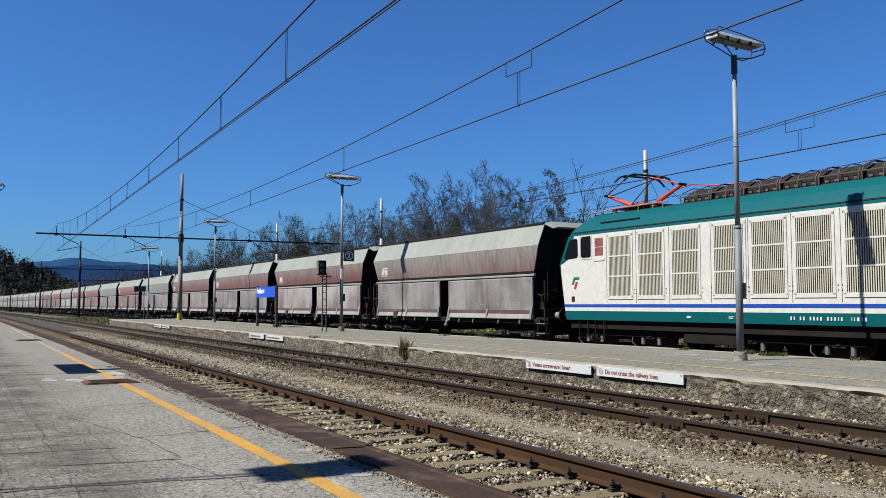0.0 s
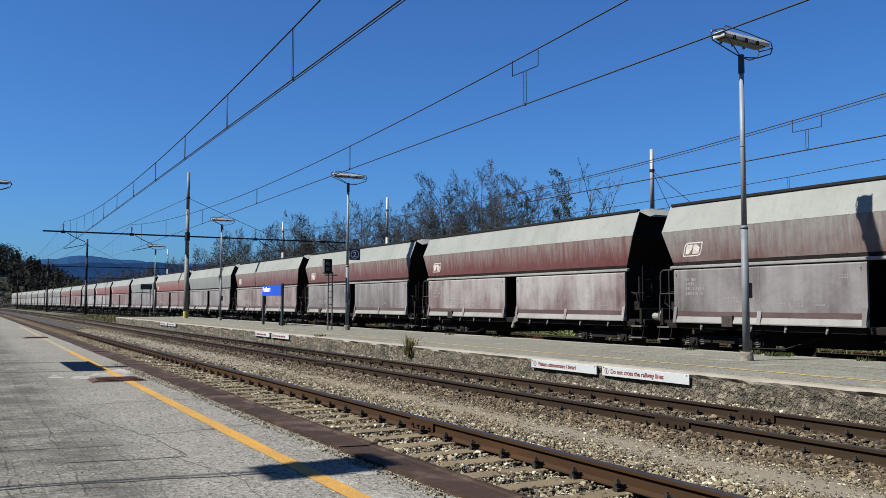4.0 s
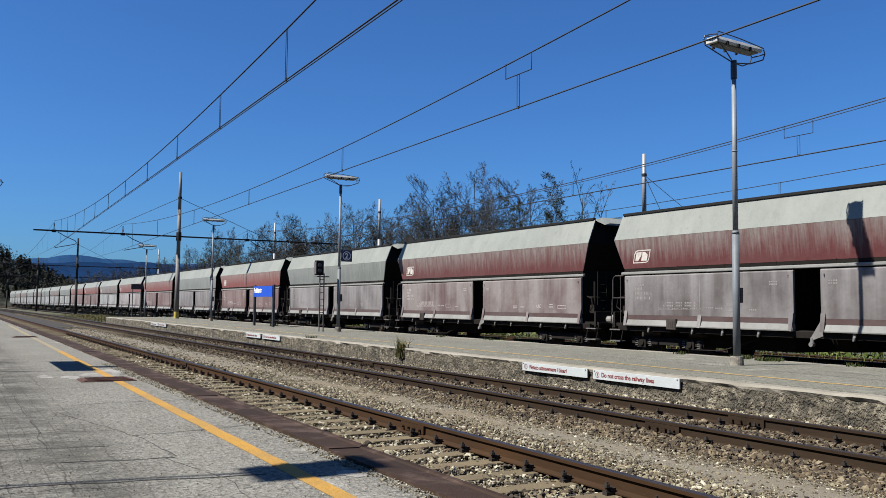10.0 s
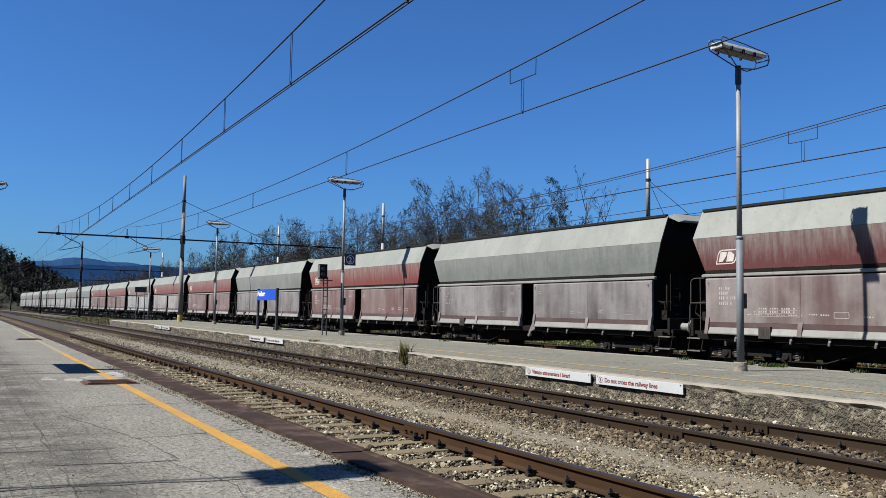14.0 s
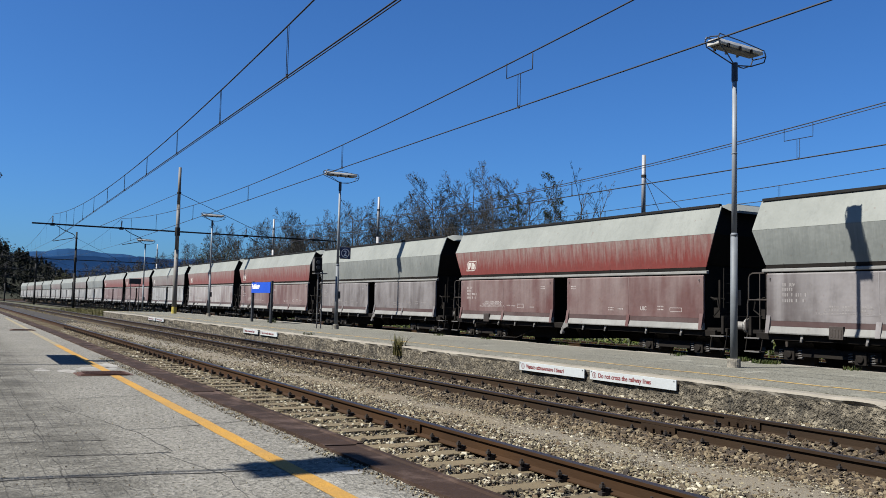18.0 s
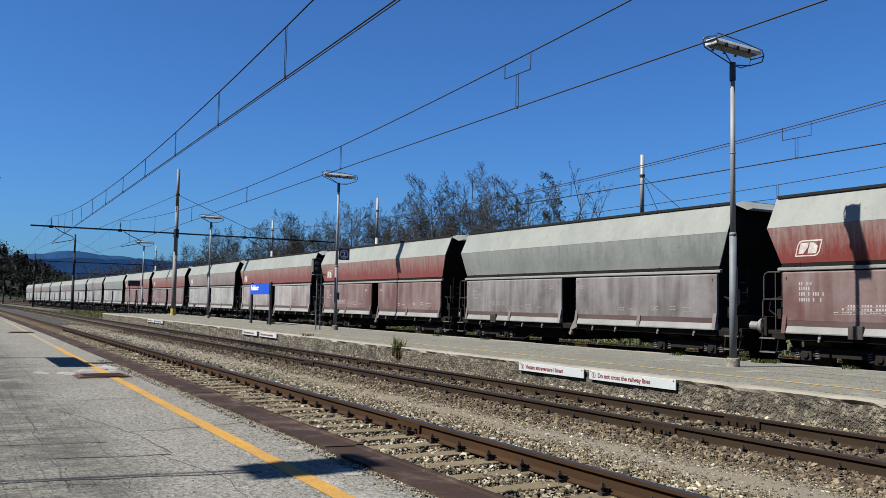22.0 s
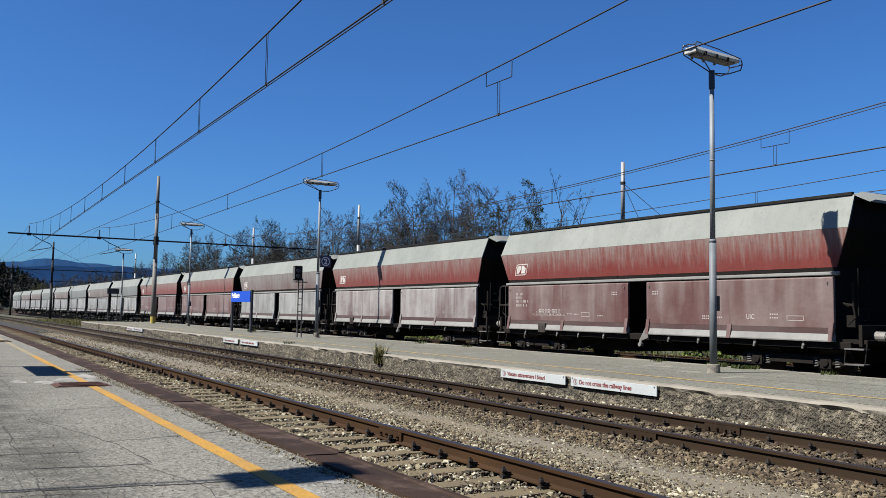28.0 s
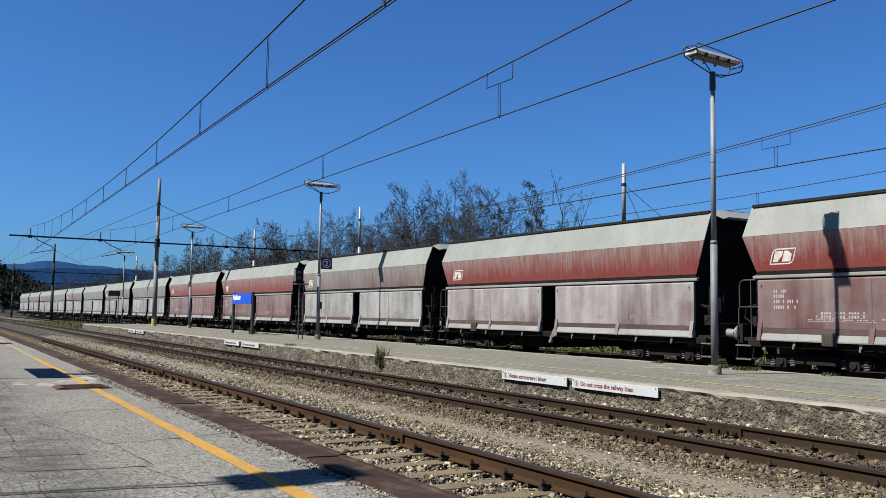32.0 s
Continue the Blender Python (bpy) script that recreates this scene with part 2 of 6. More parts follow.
MAT = dict(
    asphalt=asphalt("asphalt", (0.1416, 0.137, 0.1205), (0.2143, 0.2073, 0.1839), (0.0893, 0.08589, 0.07354), 38.0, 1.3),
    island=asphalt("island_paving", (0.1306, 0.1292, 0.1071), (0.1741, 0.1711, 0.1447), (0.09168, 0.08918, 0.07231), 40.0),
    edge_stone=surface("edge_stone", (0.03319, 0.02013, 0.01414), (0.01953, 0.01332, 0.01007), 1.2, 30, 0.8, 0, 0.4, 0.005, 0.9, spots=(0.05858, 0.04026, 0.03221), gloss=0.12),
    coping=surface("coping", (0.1997, 0.1836, 0.1515), (0.1176, 0.1062, 0.08386), 1.5, 25, 0.9, 0, 0.5, 0.01),
    concrete=surface("wall_concrete", (0.1078, 0.0927, 0.0665), (0.022, 0.01957, 0.01378), 2.4, 17, 0.95, 0, 1.0, 0.05, 1.0, (1, 1, 0.8), (0.176, 0.1545, 0.114)),
    yellow=surface("yellow_line", (0.3192, 0.1673, 0.01277), (0.2107, 0.1277, 0.03511), 2.2, 34, 0.8, 0, 0.5, 0.005, 0.9),
    worn_yellow=surface("worn_yellow_line", (0.21, 0.165, 0.075), (0.155, 0.143, 0.115), 1.6, 34, 0.85, 0, 0.5, 0.005, 1.0),
    pale_yellow=surface("pale_yellow_line", (0.3404, 0.2173, 0.05549), (0.189, 0.1432, 0.07458), 2.0, 40, 0.8, 0, 0.2, 0.003, 0.9),
    tar=surface("tar", (0.01741, 0.0164, 0.01492), None, 6, 40, 0.9),
    lime=surface("lime_stain", (0.2419, 0.2359, 0.2177), (0.121, 0.1149, 0.1028), 5, 45, 0.95, 0, 0.5, 0.006, 1.0),
    rust_plate=surface("rust_plate", (0.07957, 0.03481, 0.01989), (0.04475, 0.01989, 0.01492), 5, 50, 0.75, 0.2),
    rail_rust=surface("rail_rust", (0.0368, 0.0172, 0.00544), (0.0168, 0.0084, 0.00336), 2, 30, 0.75, 0, 0.3, 0.003, 0.8, (1, 0.3, 1), gloss=0.2),
    rail_dark=surface("dark_rail_rust", (0.0225, 0.01265, 0.00558), (0.0125, 0.00726, 0.00378), 2, 30, 0.75, 0, 0.3, 0.003, 0.8, (1, 0.3, 1), gloss=0.2),
    rail_head=surface("rail_head", (0.02387, 0.0191, 0.0179), (0.01432, 0.01074, 0.009544), 2, 30, 0.4, 0.4, 0.1, 0.001, 0.8, (1, 0.1, 1)),
    clip=surface("clip_iron", (0.01741, 0.01251, 0.009736), None, 8, 60, 0.8, 0.2),
    sleeper=surface("sleeper", (0.113, 0.08652, 0.04501), (0.07232, 0.05489, 0.02839), 2, 30, 0.92, 0, 0.5, 0.006, 0.9),
    stones=grains("ballast_stones", [(0.125, 0.104, 0.062), (0.06, 0.046, 0.027), (0.165, 0.145, 0.09), (0.03, 0.023, 0.0145), (0.1, 0.08, 0.044), (0.33, 0.31, 0.24), (0.074, 0.05, 0.026), (0.2, 0.18, 0.12), (0.018, 0.014, 0.009)]),
    brown_stones=grains("rusty_stones", [(0.0459, 0.0306, 0.01394), (0.02479, 0.01572, 0.007667), (0.06885, 0.0476, 0.023), (0.01652, 0.01063, 0.005576), (0.101, 0.0765, 0.04182), (0.03305, 0.02125, 0.009405), (0.1561, 0.1275, 0.08016)]),
    # bed tone halved: shade in the gaps between stones is painted in
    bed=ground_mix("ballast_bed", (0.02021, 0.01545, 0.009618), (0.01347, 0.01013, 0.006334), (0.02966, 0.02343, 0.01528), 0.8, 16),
    path=ground_mix("gravel_path", (0.1268, 0.1137, 0.08753), (0.1325, 0.101, 0.05719), (0.1634, 0.1462, 0.1072), 0.22, 42, 0.5, 0.012),
    earth=ground_mix("earth", (0.0547, 0.05967, 0.02486), (0.06962, 0.05718, 0.0373), (0.03481, 0.04475, 0.01492), 0.15, 9, 0.6, 0.04),
    lamp_steel=surface("galvanised", (0.185, 0.205, 0.225), (0.12, 0.132, 0.145), 2, 30, 0.55, 0.05, 0.15, 0.002, gloss=0.3),
    lamp_paint=surface("grey_blue_paint", (0.125, 0.14, 0.155), (0.09, 0.098, 0.108), 3, 40, 0.6, 0.05, 0.15, 0.002, gloss=0.3),
    lamp_dark=surface("dark_steel", (0.03481, 0.0373, 0.04227), None, 4, 40, 0.5, 0.3),
    lamp_shade=surface("lamp_housing", (0.4266, 0.4266, 0.399), (0.2486, 0.2486, 0.2368), 4, 40, 0.5),
    mast=surface("mast_steel", (0.128, 0.125, 0.118), (0.085, 0.074, 0.062), 0.8, 20, 0.7, 0.1),
    mast_pale=surface("mast_pale", (0.2542, 0.2589, 0.2635), (0.1591, 0.1591, 0.1631), 1, 20, 0.55, 0.2),
    mast_dark=surface("mast_dark", (0.02016, 0.01949, 0.01882), None, 1, 20, 0.8, gloss=0.2),
    wire=surface("wire_copper", (0.01523, 0.01435, 0.01523), None, 5, 50, 0.6, 0.3, 0),
    insulator=surface("insulator", (0.05594, 0.03419, 0.02797), None, 5, 50, 0.35),
    white_sign=surface("white_sign", (0.3485, 0.3762, 0.387), (0.301, 0.3247, 0.3328), 2, 30, 0.5, 0, 0.1),
    red_text=surface("dark_red_lettering", (0.1392, 0.01492, 0.01741), None, 5, 60, 0.6),
    stencil=surface("worn_stencil", (0.3043, 0.2815, 0.2701), (0.1675, 0.1294, 0.1218), 9, 60, 0.7),
    stencil_faint=surface("faint_stencil", (0.19, 0.18, 0.176), (0.105, 0.095, 0.092), 7, 50, 0.75),
    emblem_white=surface("emblem_white", (0.46, 0.44, 0.41), (0.26, 0.22, 0.2), 7, 50, 0.7),
    white_text=surface("white_lettering", (0.72, 0.71, 0.69), (0.5, 0.49, 0.48), 6, 60, 0.6),
    blue_sign=surface("blue_sign", (0.0084, 0.05808, 0.3968), (0.00672, 0.04752, 0.3373), 2, 30, 0.45, 0, 0.1),
    navy=surface("navy_sign", (0.01008, 0.0168, 0.063), None, 3, 30, 0.4),
    black=surface("black_paint", (0.009, 0.009, 0.0095), (0.016, 0.015, 0.014), 3, 30, 0.8, gloss=0.15),
    # next two: steel taken down to near black, shade put into the colour
    shade_black=surface("shade_black_steel", (0.0089, 0.0081, 0.0074), (0.0148, 0.0126, 0.011), 1.5, 25, 0.9, gloss=0.08),
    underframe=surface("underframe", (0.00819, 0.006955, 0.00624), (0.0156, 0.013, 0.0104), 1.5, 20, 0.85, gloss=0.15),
    wheel=surface("wheel_steel", (0.06216, 0.05284, 0.04662), (0.0373, 0.03108, 0.02797), 2, 30, 0.6, 0.5),
    grey_pipe=surface("grey_pipe", (0.1014, 0.09848, 0.09544), (0.05966, 0.05371, 0.04774), 3, 30, 0.6),
    buffer=surface("buffer_steel", (0.1778, 0.1744, 0.1675), (0.1026, 0.0957, 0.08888), 3, 30, 0.55, 0.2),
    yellow_paint=surface("yellow_paint", (0.3583, 0.289, 0.03467), (0.2486, 0.2089, 0.09944), 3, 30, 0.6),
    teal=surface("teal_paint", (0.0, 0.058, 0.066), (0.0, 0.052, 0.06), 0.7, 20, 0.42, 0, 0.03, 0.003, 0.6, gloss=0.2),
    loco_white=surface("loco_white", (0.3615, 0.3639, 0.3411), (0.3343, 0.3359, 0.3112), 0.5, 6, 0.45, 0, 0.03, 0.003, 0.2),
    loco_blue=surface("loco_blue", (0.005346, 0.03742, 0.2245), None, 1, 20, 0.4, 0, 0.05, 0.002, 0.2),
    grille=surface("grille_slats", (0.3491, 0.3383, 0.2735), (0.2793, 0.27, 0.2159), 2, 30, 0.55),
    # darkened beyond its brown: shade between the slats put into the colour
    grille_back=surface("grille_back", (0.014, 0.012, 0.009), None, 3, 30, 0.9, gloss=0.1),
    panto_red=surface("pantograph_red", (0.3417, 0.03106, 0.01864), (0.2138, 0.02138, 0.01604), 3, 30, 0.5),
    roof_brown=surface("roof_brown", (0.02, 0.0145, 0.0115), (0.011, 0.009, 0.008), 2, 20, 0.8, gloss=0.15),
    cage=surface("roof_cage", (0.0731, 0.0688, 0.0602), (0.043, 0.03956, 0.0344), 3, 30, 0.6, 0.1, gloss=0.3),
    plate_red=surface("red_plate", (0.1243, 0.01865, 0.01739), (0.1865, 0.06216, 0.05594), 8, 40, 0.6),
    green=surface("logo_green", (0, 0.09946, 0.04351), None, 5, 50, 0.5),
    logo_red=surface("logo_red", (0.2797, 0.01243, 0.01865), None, 5, 50, 0.5),
    bark=surface("bark", (0.03321, 0.02799, 0.02262), (0.0547, 0.04935, 0.04113), 2, 14, 0.95),
    twig=surface("twigs", (0.0145, 0.0125, 0.0105), (0.02, 0.0175, 0.014), 1, 14, 0.95, 0, 0),
    buds=leafy("buds", [(0.02536, 0.02238, 0.01342), (0.03043, 0.02984, 0.01492), (0.02282, 0.02984, 0.01045)]),
    spring=leafy("spring_leaves", [(0.02984, 0.0373, 0.008936), (0.04973, 0.0547, 0.01492), (0.0373, 0.03481, 0.01243)]),
    evergreen=leafy("evergreen", [(0.004704, 0.01142, 0.003024), (0.009408, 0.01814, 0.00504), (0.01344, 0.01949, 0.006048), (0.01613, 0.01478, 0.00672)]),
    grass=leafy("grass_blades", [(0.01492, 0.02735, 0.004973), (0.02735, 0.03978, 0.00793), (0.04475, 0.04227, 0.01492)]),
    # lighter copy of the grass tones, sunlight put into the colour
    sunny_grass=leafy("sunny_grass", [(0.045, 0.07, 0.012), (0.075, 0.1, 0.02), (0.1, 0.105, 0.035), (0.03, 0.05, 0.01)]),
    dry_grass=leafy("dry_grass_blades", [(0.07957, 0.07957, 0.02486), (0.1194, 0.09944, 0.04475), (0.04973, 0.05967, 0.01492)]),
    # darker evergreen: the shade of the hill face is put into the leaves
    hill_leaf=leafy("hill_foliage", [(0.00192, 0.004032, 0.001152), (0.003456, 0.006144, 0.00192), (0.004992, 0.006528, 0.002304), (0.006144, 0.00576, 0.002688)]),
    hill=surface("hillside", (0.00726, 0.01161, 0.004072), (0.01307, 0.01307, 0.005808), 0.02, 0.3, 0.95, 0, 0.2, 0.5),
    # both ridges carry the blue of distance haze in their base colour
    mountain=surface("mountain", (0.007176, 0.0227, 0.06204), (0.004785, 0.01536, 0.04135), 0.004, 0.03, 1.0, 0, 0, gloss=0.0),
    mountain_far_haze=surface("far_mountain_haze", (0.01437, 0.04296, 0.1038), (0.01198, 0.03592, 0.08702), 0.002, 0.02, 1.0, 0, 0, gloss=0.0),
    station=surface("sky_block_plaster", (0.1989, 0.1492, 0.09944), (0.1591, 0.1194, 0.07957), 0.5, 8, 0.9),
    house=surface("plaster", (0.2486, 0.2089, 0.169), None, 0.5, 5, 0.9),
    roof_tile=surface("roof_tiles", (0.1243, 0.0547, 0.03481), None, 0.5, 5, 0.9),
)


def glass_pane():
    m, nt, b = shader("window_glass")
    b.inputs["Base Color"].default_value = (0.005, 0.006, 0.007, 1)
    b.inputs["Roughness"].default_value = 0.2
    b.inputs["IOR"].default_value = 1.15
    return m


MAT["glass"] = glass_pane()
PAINT = dict(
    roof=wagon_paint("wagon_roof_grey", (0.1285, 0.1384, 0.1257), (0.2024, 0.2144, 0.1965), (0.1123, 0.1201, 0.1069), 0.45),
    maroon=wagon_paint("wagon_maroon", (0.058, 0.0082, 0.0085), (0.128, 0.109, 0.101), (0.03, 0.0055, 0.0055), 0.08, edge=(2.68, 3.3)),
    faded=wagon_paint("wagon_faded_maroon", (0.06101, 0.02444, 0.02281), (0.1369, 0.1328, 0.1239), (0.04302, 0.01956, 0.01793), 0.6, edge=(2.55, 3.25)),
    red=wagon_paint("wagon_red", (0.098, 0.0095, 0.006), (0.15, 0.118, 0.107), (0.05, 0.0065, 0.005), 0.05, edge=(2.7, 3.36)),
    grey=wagon_paint("wagon_grey", (0.07629, 0.08484, 0.08067), (0.1397, 0.1501, 0.1409), (0.05449, 0.05946, 0.05573), 0.6, edge=(2.75, 3.5)),
    low_red=wagon_paint("wagon_low_red", (0.05293, 0.01552, 0.01389), (0.155, 0.1262, 0.1203), (0.07691, 0.0437, 0.04064), 0.6, edge=(1.7, 3.6), grain=0.35),
    low_pink=wagon_paint("wagon_low_pink", (0.06456, 0.03636, 0.03518), (0.2226, 0.2165, 0.2121), (0.09411, 0.0697, 0.06599), 0.9, edge=(1.4, 3.0), grain=0.35),
    low_dark=wagon_paint("wagon_low_dark", (0.04723, 0.02066, 0.01998), (0.161, 0.1466, 0.1422), (0.068, 0.042, 0.04002), 0.9, edge=(1.4, 3.0), grain=0.35),
    low_grey=wagon_paint("wagon_low_grey", (0.06377, 0.06318, 0.06128), (0.2135, 0.2168, 0.2127), (0.0972, 0.09591, 0.09319), 1.0, edge=(1.1, 3.1), grain=0.35),
    low_mauve=wagon_paint("wagon_low_mauve", (0.0435, 0.03549, 0.03514), (0.1546, 0.1468, 0.148), (0.06417, 0.0554, 0.05534), 0.95, edge=(1.3, 3.1), grain=0.35),
    sill=wagon_paint("wagon_sill", (0.1246, 0.1242, 0.1175), (0.1812, 0.1831, 0.1758), (0.09058, 0.08491, 0.07834), 0.8),
    # red-brown paint with the shade of an inward slope added to it
    belt=wagon_paint("wagon_belt", (0.03505, 0.01578, 0.01473), (0.07049, 0.05395, 0.05053), (0.02812, 0.01427, 0.01274), 0.5),
)


# ------------------------------------------------------------ mesh tools
class Shape:
    """Collects faces; finish() makes a mesh of them."""

    def __init__(self):
        self.v, self.f = [], []

    def add(self, verts, faces):
        n = len(self.v)
        self.v += [tuple(p) for p in verts]
        self.f += [tuple(i + n for i in f) for f in faces]
        return self

    def box(self, x0, x1, y0, y1, z0, z1, m=None):
        p = [Vector((x, y, z)) for z in (z0, z1) for y in (y0, y1) for x in (x0, x1)]
        if m is not None:
            p = [m @ q for q in p]
        return self.add(p, [(0, 2, 3, 1), (4, 5, 7, 6), (0, 1, 5, 4), (2, 6, 7, 3), (0, 4, 6, 2), (1, 3, 7, 5)])

    def prism(self, outline, y0, y1, cap=True):
        """A closed outline of (x, z) drawn out along y."""
        n = len(outline)
        p = [(x, y0, z) for x, z in outline] + [(x, y1, z) for x, z in outline]
        f = [(i, (i + 1) % n, n + (i + 1) % n, n + i) for i in range(n)]
        if cap:
            f += [tuple(range(n))[::-1], tuple(range(n, 2 * n))]
        return self.add(p, f)

    def loft(self, rings, cap=True):
        n = len(rings[0])
        p = [q for r in rings for q in r]
        f = [(k * n + i, k * n + (i + 1) % n, (k + 1) * n + (i + 1) % n, (k + 1) * n + i) for k in range(len(rings) - 1) for i in range(n)]
        if cap:
            f += [tuple(range(n))[::-1], tuple(range((len(rings) - 1) * n, len(rings) * n))]
        return self.add(p, f)

    def rod(self, a, b, r, r1=None, sides=8):
        a, b = Vector(a), Vector(b)
        d = (b - a).normalized()
        u = d.orthogonal().normalized()
        w = d.cross(u)
        r1 = r if r1 is None else r1
        return self.loft([[c + (u * math.cos(t) + w * math.sin(t)) * q for t in [2 * math.pi * i / sides for i in range(sides)]] for c, q in ((a, r), (b, r1))])

    def pipe(self, points, r, sides=6):
        pts = [Vector(p) for p in points]
        rings = []
        u = None
        for i, p in enumerate(pts):
            d = (pts[min(i + 1, len(pts) - 1)] - pts[max(i - 1, 0)]).normalized()
            u = d.orthogonal().normalized() if u is None else (u - d * u.dot(d)).normalized()
            w = d.cross(u)
            rings.append([p + (u * math.cos(t) + w * math.sin(t)) * r for t in [2 * math.pi * k / sides for k in range(sides)]])
        return self.loft(rings)

    def finish(self, name, bevel=0.0, smooth=False):
        me = bpy.data.meshes.new(name)
        me.from_pydata(self.v, [], self.f)
        if bevel:
            bm = bmesh.new()
            bm.from_mesh(me)
            bmesh.ops.recalc_face_normals(bm, faces=bm.faces)
            bmesh.ops.bevel(bm, geom=[e for e in bm.edges if len(e.link_faces) == 2 and e.calc_face_angle(0) > 0.5], offset=bevel, segments=2, affect="EDGES", profile=0.6)
            bm.to_mesh(me)
            bm.free()
        else:
            bm = bmesh.new()
            bm.from_mesh(me)
            bmesh.ops.recalc_face_normals(bm, faces=bm.faces)
            bm.to_mesh(me)
            bm.free()
        if smooth:
            for p in me.polygons:
                p.use_smooth = True
        return me


def part(name, shape, material, parent, label="", bevel=0.0, smooth=False):
    me = shape.finish(name, bevel, smooth) if isinstance(shape, Shape) else shape
    if not me.materials:
        me.materials.append(material)
    ob = new(name, me)
    ob.parent = parent
    if label:
        ob["label"] = label
    return ob


def thing(name, m, label, category, group="", kind=""):
    ob = new(name)
    ob.empty_display_size = 0.2
    ob.matrix_basis = m
    return tagged(ob, label, category, group, kind)


def setting(name, shape, material, label, bevel=0.0, kind="structure", category=""):
    me = shape.finish(name, bevel) if isinstance(shape, Shape) else shape
    me.materials.append(material)
    return tagged(new(name, me), label, category or name.split("_")[0], "", kind)


def lettering(text, size, parent, m, material, name="lettering", label="", bold=0.0):
    cu = bpy.data.curves.new(name, "FONT")
    cu.body, cu.size, cu.extrude, cu.offset = text, size, 0.002, bold
    tmp = bpy.data.objects.new(name, cu)
    scene.collection.objects.link(tmp)
    bpy.context.view_layer.update()
    me = bpy.data.meshes.new_from_object(tmp.evaluated_get(bpy.context.evaluated_depsgraph_get()))
    bpy.data.objects.remove(tmp)
    me.materials.clear()
    ob = part(name, me, material, parent, label)
    ob.matrix_basis = m
    return ob


rng = random.Random(7)


# ------------------------------------------------------------ plan
T1, T2, T3, T4 = 4.30, 8.62, 18.08, 23.0          # track centres, rail tops at height 0
NEAR_EDGE, NEAR_TOP = 2.72, 0.35                   # platform on which the camera stands
WALL, ISLAND_TOP, ISLAND_REAR = 10.38, 0.306, 15.72
ISLAND_END = 71.0


def bend(y):
    """How far the line has swung to the left at y."""
    return 8.8e-5 * max(0.0, y - 90.0) ** 2


def track_x(x, y):
    return x - bend(y)


STEPS = [-40, 90] + [90 + 12 * k for k in range(1, 40)]


def strip(x0, x1, z, y0=-40, y1=560, dz=0.0):
    """A flat strip along the line."""
    ys = sorted({y0, y1} | {y for y in STEPS if y0 < y < y1})
    s = Shape()
    p = [(track_x(x, y), y, z + (dz if i else 0)) for y in ys for i, x in enumerate((x0, x1))]
    s.add(p, [(2 * k, 2 * k + 1, 2 * k + 3, 2 * k + 2) for k in range(len(ys) - 1)])
    return s


# ------------------------------------------------------------ ground
g = Shape()
g.add([(-2500, -2500, -0.45), (2500, -2500, -0.45), (2500, 4500, -0.45), (-2500, 4500, -0.45)], [(0, 1, 2, 3)])
setting("ground", g, MAT["earth"], "rough grassy earth around the railway lines")
bed = Shape()
ys = [-40 + 1.0 * k for k in range(0, 131)] + [92 + 10 * k for k in range(47)]
xs = [2.3, 2.9, 3.3, 4.3, 5.3, 5.7, 6.0, 6.45, 6.9, 7.3, 8.6, 9.6, 10.1, 10.6]
zs = [-0.3, -0.25, -0.235, -0.235, -0.225, -0.18, -0.17, -0.17, -0.17, -0.19, -0.235, -0.22, -0.16, -0.14]
bed.add([(track_x(x, y), y, z + 0.02 * noise.noise((x * 1.3, y * 0.9, 0))) for y in ys for x, z in zip(xs, zs)],
        [(r * 14 + c, r * 14 + c + 1, r * 14 + c + 15, r * 14 + c + 14) for r in range(len(ys) - 1) for c in range(13)])
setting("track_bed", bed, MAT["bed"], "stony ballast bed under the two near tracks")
gp = Shape()
ys = [-20 + 0.5 * k for k in range(0, 150)]
gp.add([(track_x((5.75 if c == 0 else 7.1 if c == 2 else 6.5) + 0.18 * noise.noise((c * 5.0, y * 0.7, 3)), y), y, (-0.135 if c == 1 else -0.165) + 0.012 * noise.noise((c, y * 1.5, 9))) for y in ys for c in range(3)],
       [(r * 3 + c, r * 3 + c + 1, r * 3 + c + 4, r * 3 + c + 3) for r in range(len(ys) - 1) for c in range(2)])
setting("gravel_path", gp, MAT["path"], "trodden strip of fine grey and tan gravel between the tracks", category="path")
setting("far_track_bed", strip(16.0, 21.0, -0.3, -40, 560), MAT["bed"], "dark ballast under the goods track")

# ------------------------------------------------------------ platforms
pl = Shape()
pl.box(-9.0, NEAR_EDGE - 0.2, -12, 120, -0.6, NEAR_TOP)
near_platform = setting("platform_near", pl, MAT["asphalt"], "worn pale asphalt platform with cracks", category="platform")
k = 0
y = -6.0
edge_mesh = Shape().prism([(NEAR_EDGE - 0.32, NEAR_TOP - 0.05), (NEAR_EDGE - 0.19, NEAR_TOP - 0.05), (NEAR_EDGE - 0.19, -0.5), (NEAR_EDGE, -0.5), (NEAR_EDGE, NEAR_TOP - 0.03), (NEAR_EDGE - 0.015, NEAR_TOP + 0.004), (NEAR_EDGE - 0.06, NEAR_TOP + 0.007), (NEAR_EDGE - 0.075, NEAR_TOP - 0.003), (NEAR_EDGE - 0.315, NEAR_TOP + 0.004)], 0, 1.97).finish("edge_stone")
edge_mesh.materials.append(MAT["edge_stone"])
while y < 120:
    e = part("edge_stone", edge_mesh, MAT["edge_stone"], near_platform)
    e.location = (0.006 * min(max(y - 5, 0), 22) + rng.uniform(-0.006, 0.006), y, rng.uniform(0.018, 0.025))
    y += 1.985
